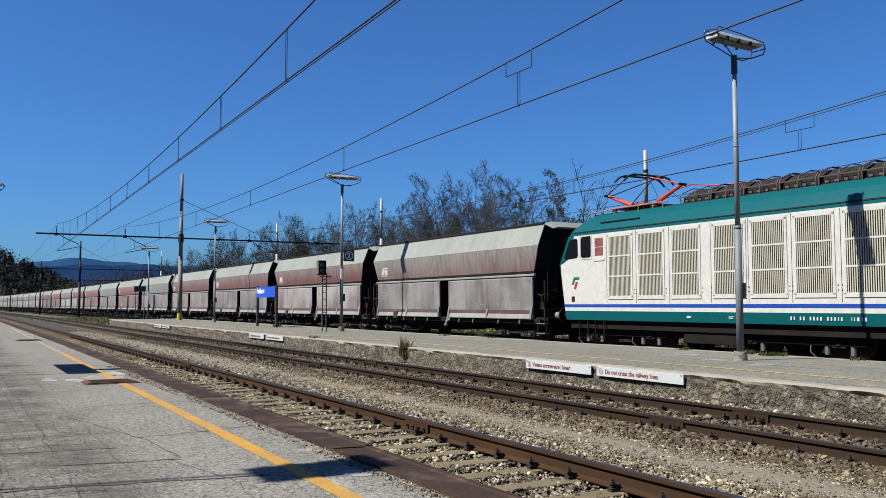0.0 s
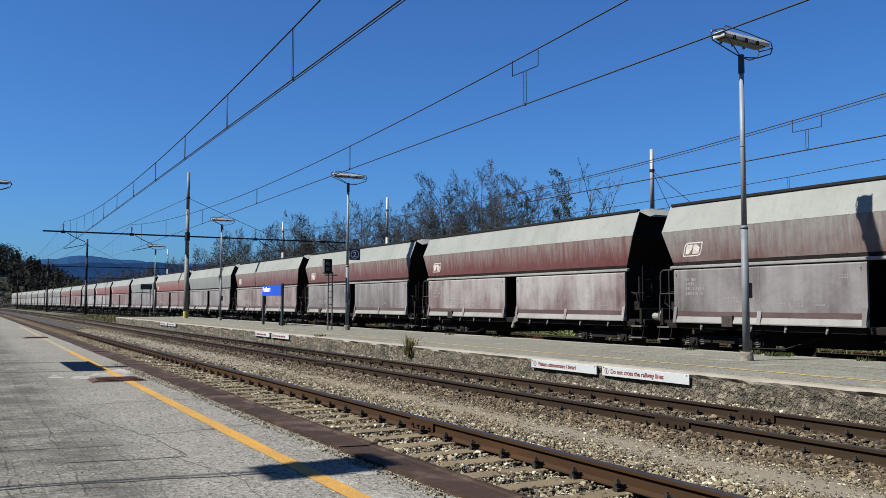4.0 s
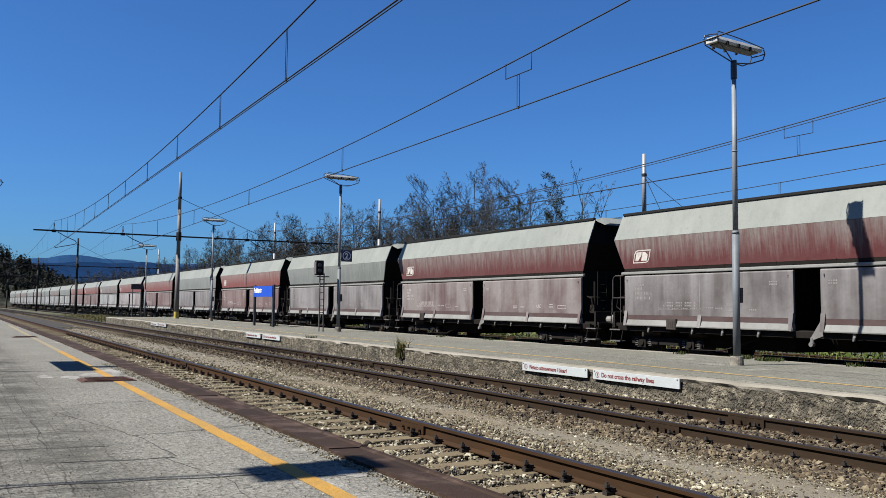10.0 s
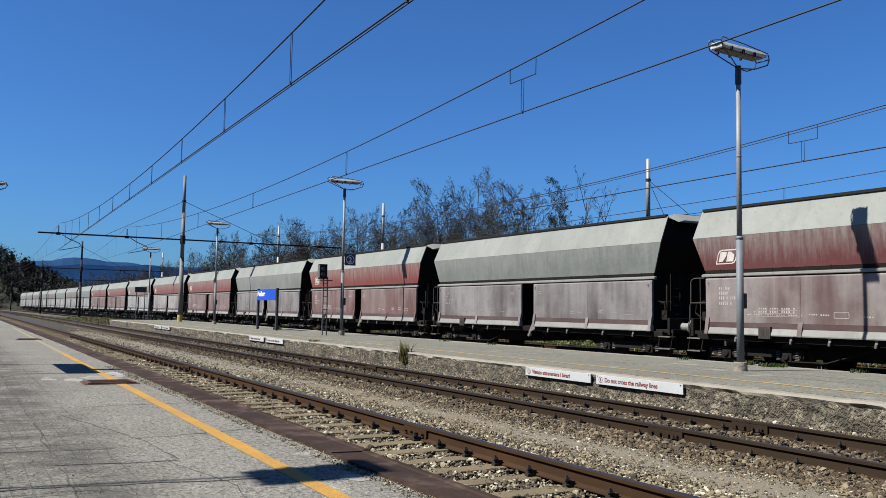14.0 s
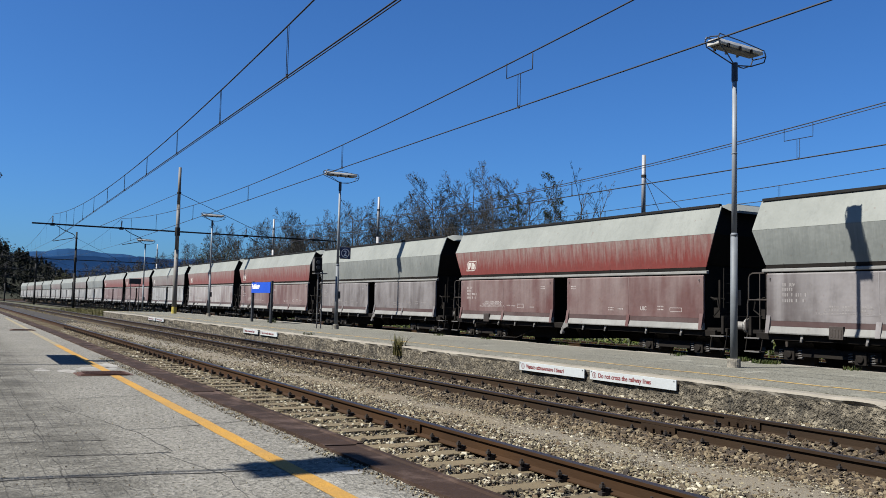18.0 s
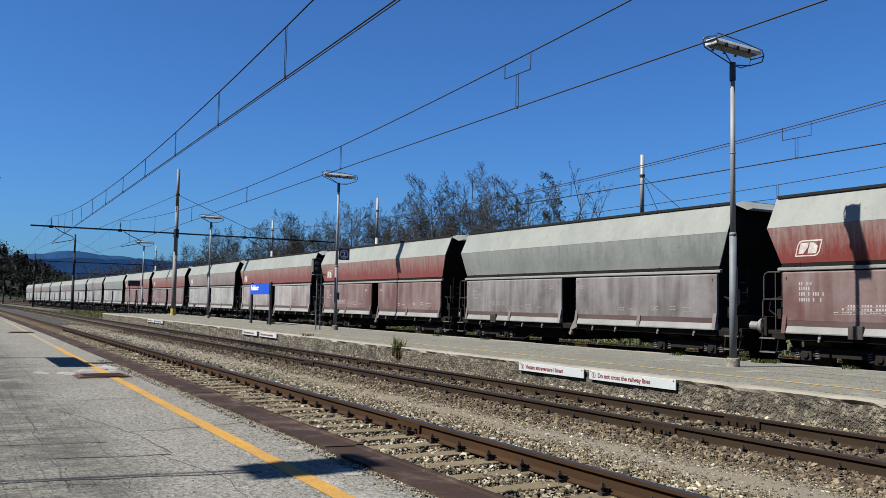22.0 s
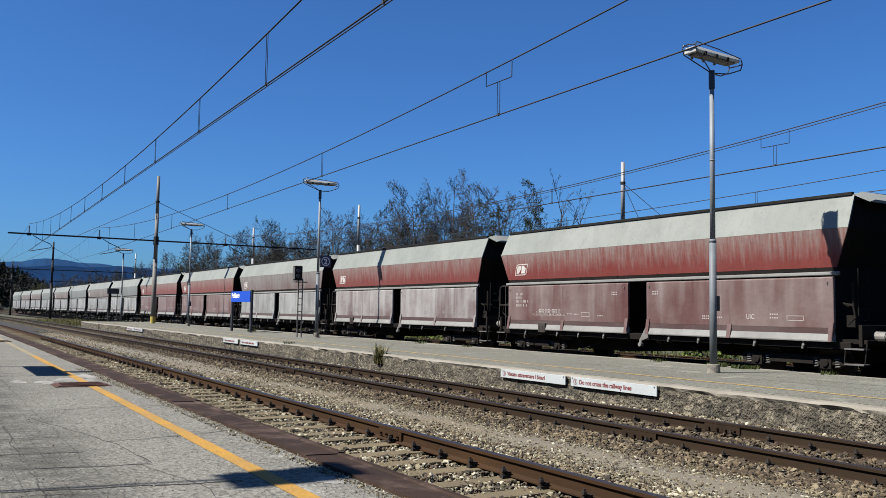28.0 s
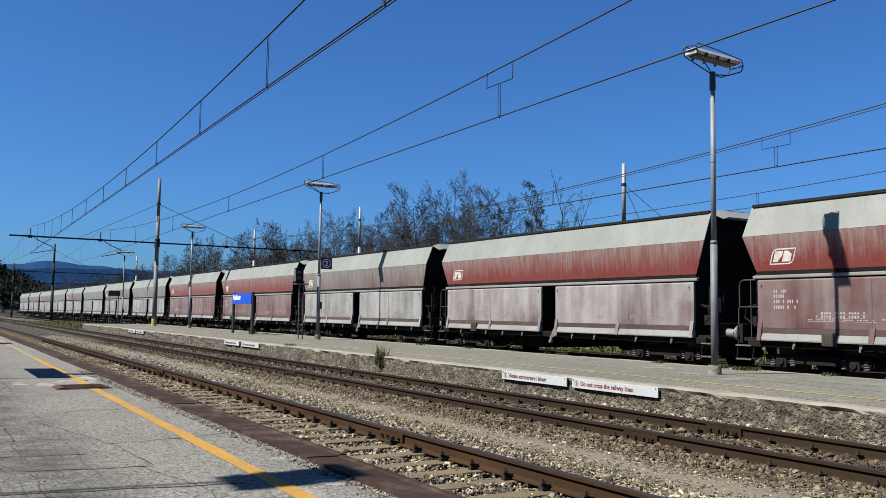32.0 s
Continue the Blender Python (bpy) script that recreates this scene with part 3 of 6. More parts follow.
for name_, mat_, y_from, y_to, lab in (("safety_line", "yellow", -4.0, 20.4, "orange-yellow painted safety line"), ("worn_safety_line", "worn_yellow", 20.4, 44.0, "nearly worn-off stretch of the safety line")):
    line = Shape()
    y0 = y_from
    while y0 < y_to - 0.01:
        n = []
        for y in (y0, y0 + 0.4):
            q = 1.868 + 0.0093 * (y - 4.5)
            n += [(q + 0.012 * noise.noise((0, y * 2.3, 1)), y, NEAR_TOP + 0.004), (q + 0.118 + 0.012 * noise.noise((4, y * 2.3, 1)), y, NEAR_TOP + 0.004)]
        line.add([n[0], n[1], n[3], n[2]], [(0, 1, 2, 3)])
        y0 += 0.4
    part(name_, line, MAT[mat_], near_platform, lab)


def crack(points, w):
    s = Shape()
    pts = []
    for a, b in zip(points, points[1:]):
        n = max(2, int((Vector(b) - Vector(a)).length / 0.06))
        pts += [Vector((*a, 0)).lerp(Vector((*b, 0)), i / n) for i in range(n)]
    pts.append(Vector((*points[-1], 0)))
    verts = []
    for i, p in enumerate(pts):
        d = (pts[min(i + 1, len(pts) - 1)] - pts[max(i - 1, 0)]).normalized()
        q = Vector((-d.y, d.x, 0))
        j = q * 0.03 * noise.noise((p.x * 4, p.y * 4, 7))
        ww = w * (0.35 + 0.9 * abs(noise.noise((p.x * 9, p.y * 9, 2))))
        verts += [(p + j - q * ww), (p + j + q * ww)]
    s.add([(v.x, v.y, NEAR_TOP + 0.003) for v in verts], [(2 * i, 2 * i + 1, 2 * i + 3, 2 * i + 2) for i in range(len(pts) - 1)])
    return s


CRACKS = [([(-1.2, 5.66), (0.29, 5.55), (0.6, 5.53), (0.93, 5.46), (1.3, 5.39), (1.75, 5.31)], 0.011), ([(-1.0, 6.9), (0.34, 6.97), (1.08, 6.85)], 0.008), ([(-0.5, 8.75), (0.42, 8.86), (1.07, 8.75)], 0.006), ([(1.2, 9.7), (1.64, 9.8), (2.4, 9.76)], 0.008),
          ([(1.3, 7.3), (1.92, 7.4), (2.35, 7.55)], 0.006), ([(0.9, 9.2), (1.25, 7.6), (1.35, 7.1), (1.4, 6.2)], 0.006), ([(0.6, 6.3), (1.0, 6.2), (1.38, 6.15)], 0.007),
          ([(0.3, 7.7), (0.8, 7.75), (1.2, 7.66)], 0.004),
          ([(-1.0, 11.6), (0.7, 11.5), (1.5, 11.7)], 0.006), ([(-1, 13.6), (0.5, 13.7), (2.3, 13.5)], 0.006),
          ([(0.1, 15.2), (1.4, 15.1)], 0.008), ([(0.2, 20.1), (1.4, 20.3), (2.4, 20)], 0.009), ([(0.5, 24.3), (2.3, 24.6)], 0.01), ([(0.3, 30), (2.2, 30.5)], 0.012), ([(1.3, 6.2), (1.5, 5.3), (1.45, 4.4)], 0.004)]
for pts, w in CRACKS:
    part("crack", crack(pts, w * (1.9 if abs(pts[0][1] - pts[-1][1]) < 0.5 else 1.0)), MAT["tar"], near_platform)


def stain(x, y, rx, ry, seed):
    """An irregular flat patch of lime on the paving."""
    n = 40
    pts = []
    for k in range(n):
        a = 2 * math.pi * k / n
        q = 1 + 0.45 * noise.noise((math.cos(a) * 1.5 + seed, math.sin(a) * 1.5, 1)) + 0.25 * noise.noise((math.cos(a) * 5 + seed, math.sin(a) * 5, 4))
        pts.append((x + rx * q * math.cos(a), y + ry * q * math.sin(a), NEAR_TOP + 0.0025))
    return Shape().add(pts, [tuple(range(n))])


for k, (x, y, rx, ry) in enumerate(((1.95, 13.6, 0.3, 0.35), (2.2, 14.2, 0.15, 0.4), (1.5, 13.3, 0.12, 0.3), (2.25, 5.1, 0.1, 0.12), (1.9, 4.3, 0.2, 0.12), (1.2, 13.5, 0.1, 0.25))):
    part("lime_stain", stain(x, y, rx, ry, k * 3.1), MAT["lime"], near_platform, "whitish lime stain")
for hx, hy in ((1.89, 12.65), (1.96, 28.7)):
    hatch = thing("manhole_cover", pose(hx, hy, NEAR_TOP), "rusty rectangular iron cover let into the platform", "cover", "iron covers")
    part("frame", Shape().box(-0.35, 0.35, -0.27, 0.27, -0.02, 0.008), MAT["rust_plate"], hatch)
    part("plate", Shape().box(-0.31, 0.31, -0.23, 0.23, 0.0, 0.022), MAT["rust_plate"], hatch, "", 0.004)
    for i in range(5):
        part("tread_bar", Shape().box(-0.26, 0.26, -0.19 + i * 0.09, -0.16 + i * 0.09, 0.02, 0.029), MAT["rust_plate"], hatch)

isl = Shape()
ys = [-10 + 0.12 * k for k in range(int((ISLAND_END + 10) / 0.12))]
prof = []
rows_z = (-0.5, -0.16, -0.08, 0.0, 0.08, 0.16, 0.22)
for y in ys:
    rough = [WALL + 0.02 + 0.035 * noise.noise((1, y * 1.7, z * 7)) + 0.02 * noise.noise((3, y * 6, z * 22)) + 0.014 * noise.noise((3, y * 14, z * 40)) for z in rows_z]
    chip = max(0.0, noise.noise((8, y * 1.9, 1)) + 0.5 * noise.noise((8, y * 5.3, 1)))
    top = ISLAND_TOP + 0.008 * noise.noise((5, y * 2, 0))
    prof.append([(x, y, z) for x, z in zip(rough, rows_z)] + [(WALL - 0.008 + 0.08 * chip, y, top - 0.035 - 0.04 * chip), (WALL + 0.03 + 0.12 * chip, y, top - 0.004 - 0.01 * chip), (WALL + 0.32, y, top), (ISLAND_REAR - 0.28, y, ISLAND_TOP), (ISLAND_REAR, y, ISLAND_TOP), (ISLAND_REAR, y, -0.5)])
isl.loft(prof)
island = setting("platform_island", isl, MAT["concrete"], "low island platform with a stained concrete face", category="platform")
island.data.materials.append(MAT["coping"])
for face in island.data.polygons:                   # the worn pale top edge
    if min(island.data.vertices[i].co.z for i in face.vertices) > 0.205:
        face.material_index = 1
pav = Shape().box(WALL + 0.24, ISLAND_REAR - 0.3, -10, ISLAND_END - 0.4, ISLAND_TOP - 0.06, ISLAND_TOP + 0.009)
part("paving", pav, MAT["island"], island, "sandy grey worn paving")
cop2 = Shape().prism([(-0.3, -0.1), (0.0, -0.1), (0.02, -0.02), (0.0, 0.0), (-0.3, 0.004)], 0, 1.5).finish("rear_coping_stone", 0.01)
cop2.materials.append(MAT["coping"])
for k in range(66):
    c = part("coping_stone", cop2, MAT["coping"], island)
    c.location = (ISLAND_REAR + rng.uniform(-0.02, 0.02), -28 + k * 1.51, ISLAND_TOP + 0.012 + rng.uniform(-0.008, 0.006))
yl = Shape()
for k in range(60):
    y0 = -20 + k * 1.5
    a, b = 11.45 + 0.02 * noise.noise((0, y0, 4)), 11.5 + 0.02 * noise.noise((0, y0 + 1.5, 4))
    yl.add([(a, y0, ISLAND_TOP + 0.014), (a + 0.11, y0, ISLAND_TOP + 0.014), (b + 0.11, y0 + 1.5, ISLAND_TOP + 0.014), (b, y0 + 1.5, ISLAND_TOP + 0.014)], [(0, 1, 2, 3)])
part("safety_line", yl, MAT["pale_yellow"], island, "faded pale yellow safety line")

# unseen wall added behind the camera, tall enough to cut the sky fill
sw = Shape().box(-11.0, -10.6, -40, 70, -0.5, 9.6)
setting("wall_station", sw, MAT["station"], "unseen plain wall added behind the platform to block skylight")

# ------------------------------------------------------------ tracks
RAIL = [(-0.07, -0.172), (0.07, -0.172), (0.07, -0.16), (0.012, -0.14), (0.009, -0.05), (0.035, -0.036), (0.036, -0.006), (0.028, 0.0), (-0.028, 0.0), (-0.036, -0.006), (-0.035, -0.036), (-0.009, -0.05), (-0.012, -0.14), (-0.07, -0.16)]


def rail_mesh(x, web="rail_rust"):
    ys = [-40, 90] + [90 + 15 * k for k in range(1, 30)]
    s = Shape()
    s.loft([[(track_x(x, y) + a, y, b) for a, b in RAIL] for y in ys])
    me = s.finish("rail")
    me.materials.append(MAT[web])
    me.materials.append(MAT["rail_head"])
    for p in me.polygons:
        c = [me.vertices[i].co.z for i in p.vertices]
        p.material_index = 1 if min(c) > -0.007 else 0
    return me


sleeper_mesh = Shape().prism([(-1.25, -0.32), (1.25, -0.32), (1.25, -0.19), (1.22, -0.175), (0.4, -0.18), (-0.4, -0.18), (-1.22, -0.175), (-1.25, -0.19)], -0.12, 0.12).finish("sleeper", 0.012)
clip = Shape().box(-0.045, 0.045, -0.03, 0.03, -0.18, -0.15).rod((0.02, 0, -0.145), (0.02, 0, -0.07), 0.016, 0.014, 6).rod((0.02, 0, -0.115), (0.02, 0, -0.09), 0.03, 0.028, 6).box(-0.055, 0.0, -0.03, 0.03, -0.145, -0.12)
clip_mesh = clip.finish("rail_clip")
clip_mesh.materials.append(MAT["clip"])
for n, (tx, first) in enumerate(((T1, 13.647), (T2, 13.42)), 1):
    track = thing("track_%d" % n, pose(0, 0, 0), "rusty rails on sleepers in stone ballast", "track", kind="structure")
    for sx in (-0.7525, 0.7525):
        part("rail", rail_mesh(tx + sx, "rail_rust" if n == 1 else "rail_dark"), MAT["rail_rust"], track)
    for k in range(-40, 190):
        y = first + 0.6 * k
        o = part("sleeper", sleeper_mesh, MAT["sleeper"], track)
        o.location = (track_x(tx, y), y + rng.uniform(-0.015, 0.015), rng.uniform(-0.006, 0.006))
        if 2.5 < y < 46:
            for sx in (-0.7525, 0.7525):
                for side in (-1, 1):
                    if n == 1 and (sx < 0 or side > 0):
                        continue
                    if side > 0 and y > 26:
                        continue
                    o = part("rail_clip", clip_mesh, MAT["clip"], track)
                    o.location = (tx + sx + side * 0.11, y, 0)
                    o.rotation_euler = (0, 0, 0 if side > 0 else math.pi)
    joint = Shape()
    for jy in ((9.62, 21.8) if n == 1 else (8.25, 20.4)):
        for sx in (-0.7525, 0.7525):
            for side in (-1, 1):
                joint.box(tx + sx + side * 0.012, tx + sx + side * 0.04, jy - 0.3, jy + 0.3, -0.14, -0.04)
                for i in range(4):
                    joint.rod((tx + sx + side * 0.04, jy - 0.22 + i * 0.145, -0.095), (tx + sx + side * 0.075, jy - 0.22 + i * 0.145, -0.095), 0.018, 0.018, 6)
    part("fishplate", joint, MAT["rail_rust" if n == 1 else "rail_dark"], track, "bolted rail joint plates")
for n, tx in ((3, T3), (4, T4)):
    track = thing("track_%d" % n, pose(0, 0, 0), "rails of the goods track behind the platform", "track", kind="structure")
    for sx in (-0.7525, 0.7525):
        part("rail", rail_mesh(tx + sx), MAT["rail_rust"], track)
    s = Shape()
    for k in range(140):
        y = -10 + 0.6 * k
        s.box(tx - 1.25, tx + 1.25, y - 0.12, y + 0.12, -0.3, -0.18)
    tagged(part("sleepers", s, MAT["sleeper"], track), kind="stuff")


# ------------------------------------------------------------ loose stones
def stone_field(count, place, size0, size1, sides=20, seed=1):
    """Many small angular stones in one mesh. place(r): a point for each random row."""
    r = np.random.RandomState(seed)
    if sides == 20:
        t = (1 + 5 ** 0.5) / 2
        v = np.array([(-1, t, 0), (1, t, 0), (-1, -t, 0), (1, -t, 0), (0, -1, t), (0, 1, t), (0, -1, -t), (0, 1, -t), (t, 0, -1), (t, 0, 1), (-t, 0, -1), (-t, 0, 1)]) / 1.9
        f = np.array([(0, 11, 5), (0, 5, 1), (0, 1, 7), (0, 7, 10), (0, 10, 11), (1, 5, 9), (5, 11, 4), (11, 10, 2), (10, 7, 6), (7, 1, 8), (3, 9, 4), (3, 4, 2), (3, 2, 6), (3, 6, 8), (3, 8, 9), (4, 9, 5), (2, 4, 11), (6, 2, 10), (8, 6, 7), (9, 8, 1)])
    else:
        v = np.array([(1, 0, 0), (-1, 0, 0), (0, 1, 0), (0, -1, 0), (0, 0, 1), (0, 0, -1.0)])
        f = np.array([(0, 2, 4), (2, 1, 4), (1, 3, 4), (3, 0, 4), (2, 0, 5), (1, 2, 5), (3, 1, 5), (0, 3, 5)])
    pos = place(r.rand(count, 4))
    s = size0 + (size1 - size0) * r.rand(count, 1) ** 1.8
    sc = s * (0.5 + 0.85 * r.rand(count, 3)) * np.array([1, 1, 0.75])
    V = v[None] * (1 + 0.85 * (r.rand(count, len(v), 1) - 0.5)) * sc[:, None]
    a, b = r.rand(count) * 6.283, (r.rand(count) - 0.5) * 1.6
    ca, sa, cb, sb = np.cos(a)[:, None], np.sin(a)[:, None], np.cos(b)[:, None], np.sin(b)[:, None]
    x, y, z = V[..., 0], V[..., 1], V[..., 2]
    y, z = y * cb - z * sb, y * sb + z * cb
    x, y = x * ca - y * sa, x * sa + y * ca
    P = np.stack([x, y, z], -1) + pos[:, None]
    F = f[None] + (np.arange(count) * len(v))[:, None, None]
    me = bpy.data.meshes.new("stones")
    me.vertices.add(count * len(v))
    me.vertices.foreach_set("co", P.astype(np.float32).ravel())
    F = F.reshape(-1, 3)
    me.loops.add(F.size)
    me.loops.foreach_set("vertex_index", F.astype(np.int32).ravel())
    me.polygons.add(len(F))
    me.polygons.foreach_set("loop_start", np.arange(0, F.size, 3, dtype=np.int32))
    me.update(calc_edges=True)
    me.shade_flat()
    return me


def lane(x0, x1, y0, y1, z, hump=0.0, even=1.0, first=None):
    """Places in a strip along the line; with first, they sink where a sleeper lies."""
    def place(r):
        x = x0 + (x1 - x0) * r[:, 0]
        y = y0 + (y1 - y0) * r[:, 1] ** even
        zz = z + hump * r[:, 2]
        if first is not None:
            off = np.abs((y - first) / 0.6 - np.round((y - first) / 0.6)) * 0.6
            zz = np.where((off < 0.115) & (r[:, 3] > 0.26 + 0.3 * np.sin(x * 5 + y * 3.7) ** 4), zz - 0.12, zz)
        return np.stack([x, y, zz], -1)
    return place


for name, count, place, a, b, sides, m, lab in (
        ("ballast", 21000, lane(2.75, 4.98, 3.2, 17, -0.218, 0.035, 1.25, 13.647), 0.013, 0.033, 20, "stones", "loose angular ballast stones between the rails"),
        ("ballast", 14000, lane(5.12, 6.0, 4.0, 17, -0.18, 0.045, 1.2), 0.013, 0.035, 20, "stones", "loose pale ballast stones beside the rail"),
        ("ballast", 7500, lane(5.7, 7.0, 3.5, 20, -0.154, 0.015, 1.3), 0.007, 0.026, 20, "stones", "loose pale stones on trodden gravel"),
        ("ballast", 9000, lane(6.95, 7.8, 4.5, 20, -0.175, 0.035, 1.2), 0.016, 0.04, 20, "brown_stones", "rust-stained ballast stones beside the rail"),
        ("ballast", 13000, lane(7.95, 9.3, 5.0, 20, -0.205, 0.05, 1.2, 13.42), 0.016, 0.042, 20, "brown_stones", "rust-stained ballast stones between the rails"),
        ("ballast", 9000, lane(9.45, 10.4, 5.0, 24, -0.15, 0.04, 1.1), 0.012, 0.036, 20, "stones", "ballast stones along the platform face"),
        ("ballast", 9000, lane(2.75, 5.0, 17, 44, -0.215, 0.03, 1.2, 13.647), 0.02, 0.05, 8, "stones", "ballast stones along the tracks"),
        ("ballast", 3500, lane(5.1, 5.85, 17, 44, -0.165, 0.03, 1.2), 0.02, 0.045, 8, "stones", "ballast stones along the tracks"),
        ("ballast", 12000, lane(7.0, 10.3, 20, 46, -0.175, 0.03, 1.2), 0.02, 0.05, 8, "brown_stones", "rust-stained ballast stones along the tracks"),
        ("fine_gravel", 22000, lane(5.75, 7.1, 3.5, 20, -0.15, 0.012, 1.2), 0.004, 0.013, 8, "stones", "fine gravel of the trodden strip"),
        ("ballast", 3500, lane(5.8, 7.05, 18, 60, -0.15, 0.02, 1.3), 0.012, 0.034, 8, "stones", "loose grey stones between the tracks"),
        ("ballast", 7000, lane(2.75, 4.98, -9, 3.2, -0.215, 0.035, 1, 13.647), 0.018, 0.04, 8, "stones", "loose angular ballast stones between the rails"),
        ("ballast", 9000, lane(5.1, 10.3, -9, 4.6, -0.18, 0.03), 0.018, 0.04, 8, "stones", "loose ballast stones between the tracks"),
        ("grit", 2600, lane(2.28, 2.46, 3.6, 16, NEAR_TOP + 0.004, 0.004, 1.3), 0.004, 0.013, 8, "stones", "loose grit along the platform edge stones"),
        ("grit", 600, lane(0.2, 2.3, 3.6, 9, NEAR_TOP + 0.003, 0.003, 1.3), 0.003, 0.007, 8, "stones", "scattered grit on the worn asphalt")):
    me = stone_field(count, place, a, b, sides, count)
    me.materials.append(MAT[m])
    tagged(new(name, me), lab, "gravel", "", "stuff")


# ------------------------------------------------------------ goods wagons
WAGON = 13.874
HALF = WAGON / 2


def wagon_half_width(z):
    for (z0, w0), (z1, w1) in zip(((2.45, 1.39), (2.62, 1.40), (3.34, 1.475), (4.06, 1.17)), ((2.62, 1.40), (3.34, 1.475), (4.06, 1.17), (4.2, 0.9))):
        if z0 <= z <= z1:
            return w0 + (w1 - w0) * (z - z0) / (z1 - z0)
    return 1.4


def hopper_end(z):
    """Half length of the upper hopper at a height."""
    return 6.05 + 0.3 * min(1, (z - 2.6) / 0.74) if z < 3.34 else 6.35 - 0.05 * (z - 3.34)


def side_sheet(side, z0, z1, thick=0.03, inset=0.0):
    """A pressed sheet of the upper hopper, from z0 to z1, on one side."""
    s = Shape()
    rings = []
    for z in (z0, z1):
        w, l = wagon_half_width(z) - inset, hopper_end(z) - inset
        rings.append([(side * w, -l, z), (side * w, l, z), (side * (w - thick), l, z), (side * (w - thick), -l, z)])
    s.loft(rings)
    return s


def bogie(parent, y):
    b = part("bogie", Shape().box(-1.12, -0.98, -1.35, 1.35, 0.42, 0.62).box(0.98, 1.12, -1.35, 1.35, 0.42, 0.62).box(-1.0, 1.0, -0.2, 0.2, 0.45, 0.75), MAT["underframe"], parent, "", 0.01)
    b.location = (0, y, 0)
    for dy in (-0.9, 0.9):
        for sx in (-0.75, 0.75):
            w = Shape().rod((sx - 0.065, dy, 0.46), (sx + 0.065, dy, 0.46), 0.46, 0.46, 28).rod((sx - 0.075, dy, 0.46), (sx + 0.075, dy, 0.46), 0.14, 0.14, 16)
            part("wheel", w, MAT["wheel"], b)
        part("axle", Shape().rod((-1.05, dy, 0.46), (1.05, dy, 0.46), 0.08, 0.08, 10), MAT["wheel"], b)
        for sx in (-1, 1):
            part("axle_box", Shape().box(sx * 1.06 - 0.1, sx * 1.06 + 0.1, dy - 0.14, dy + 0.14, 0.33, 0.6).rod((sx * 1.16, dy, 0.46), (sx * 1.2, dy, 0.46), 0.09, 0.08, 12), MAT["underframe"], b, "", 0.015)
            for d in (-0.26, 0.26):
                pts = [(sx * 1.06 + 0.07 * math.cos(t), dy + d + 0.07 * math.sin(t), 0.36 + t / 6.283 * 0.055) for t in [i * math.pi / 4 for i in range(33)]]
                part("spring", Shape().pipe(pts, 0.016, 5), MAT["grey_pipe"], b, "dusty coil spring")
    return b


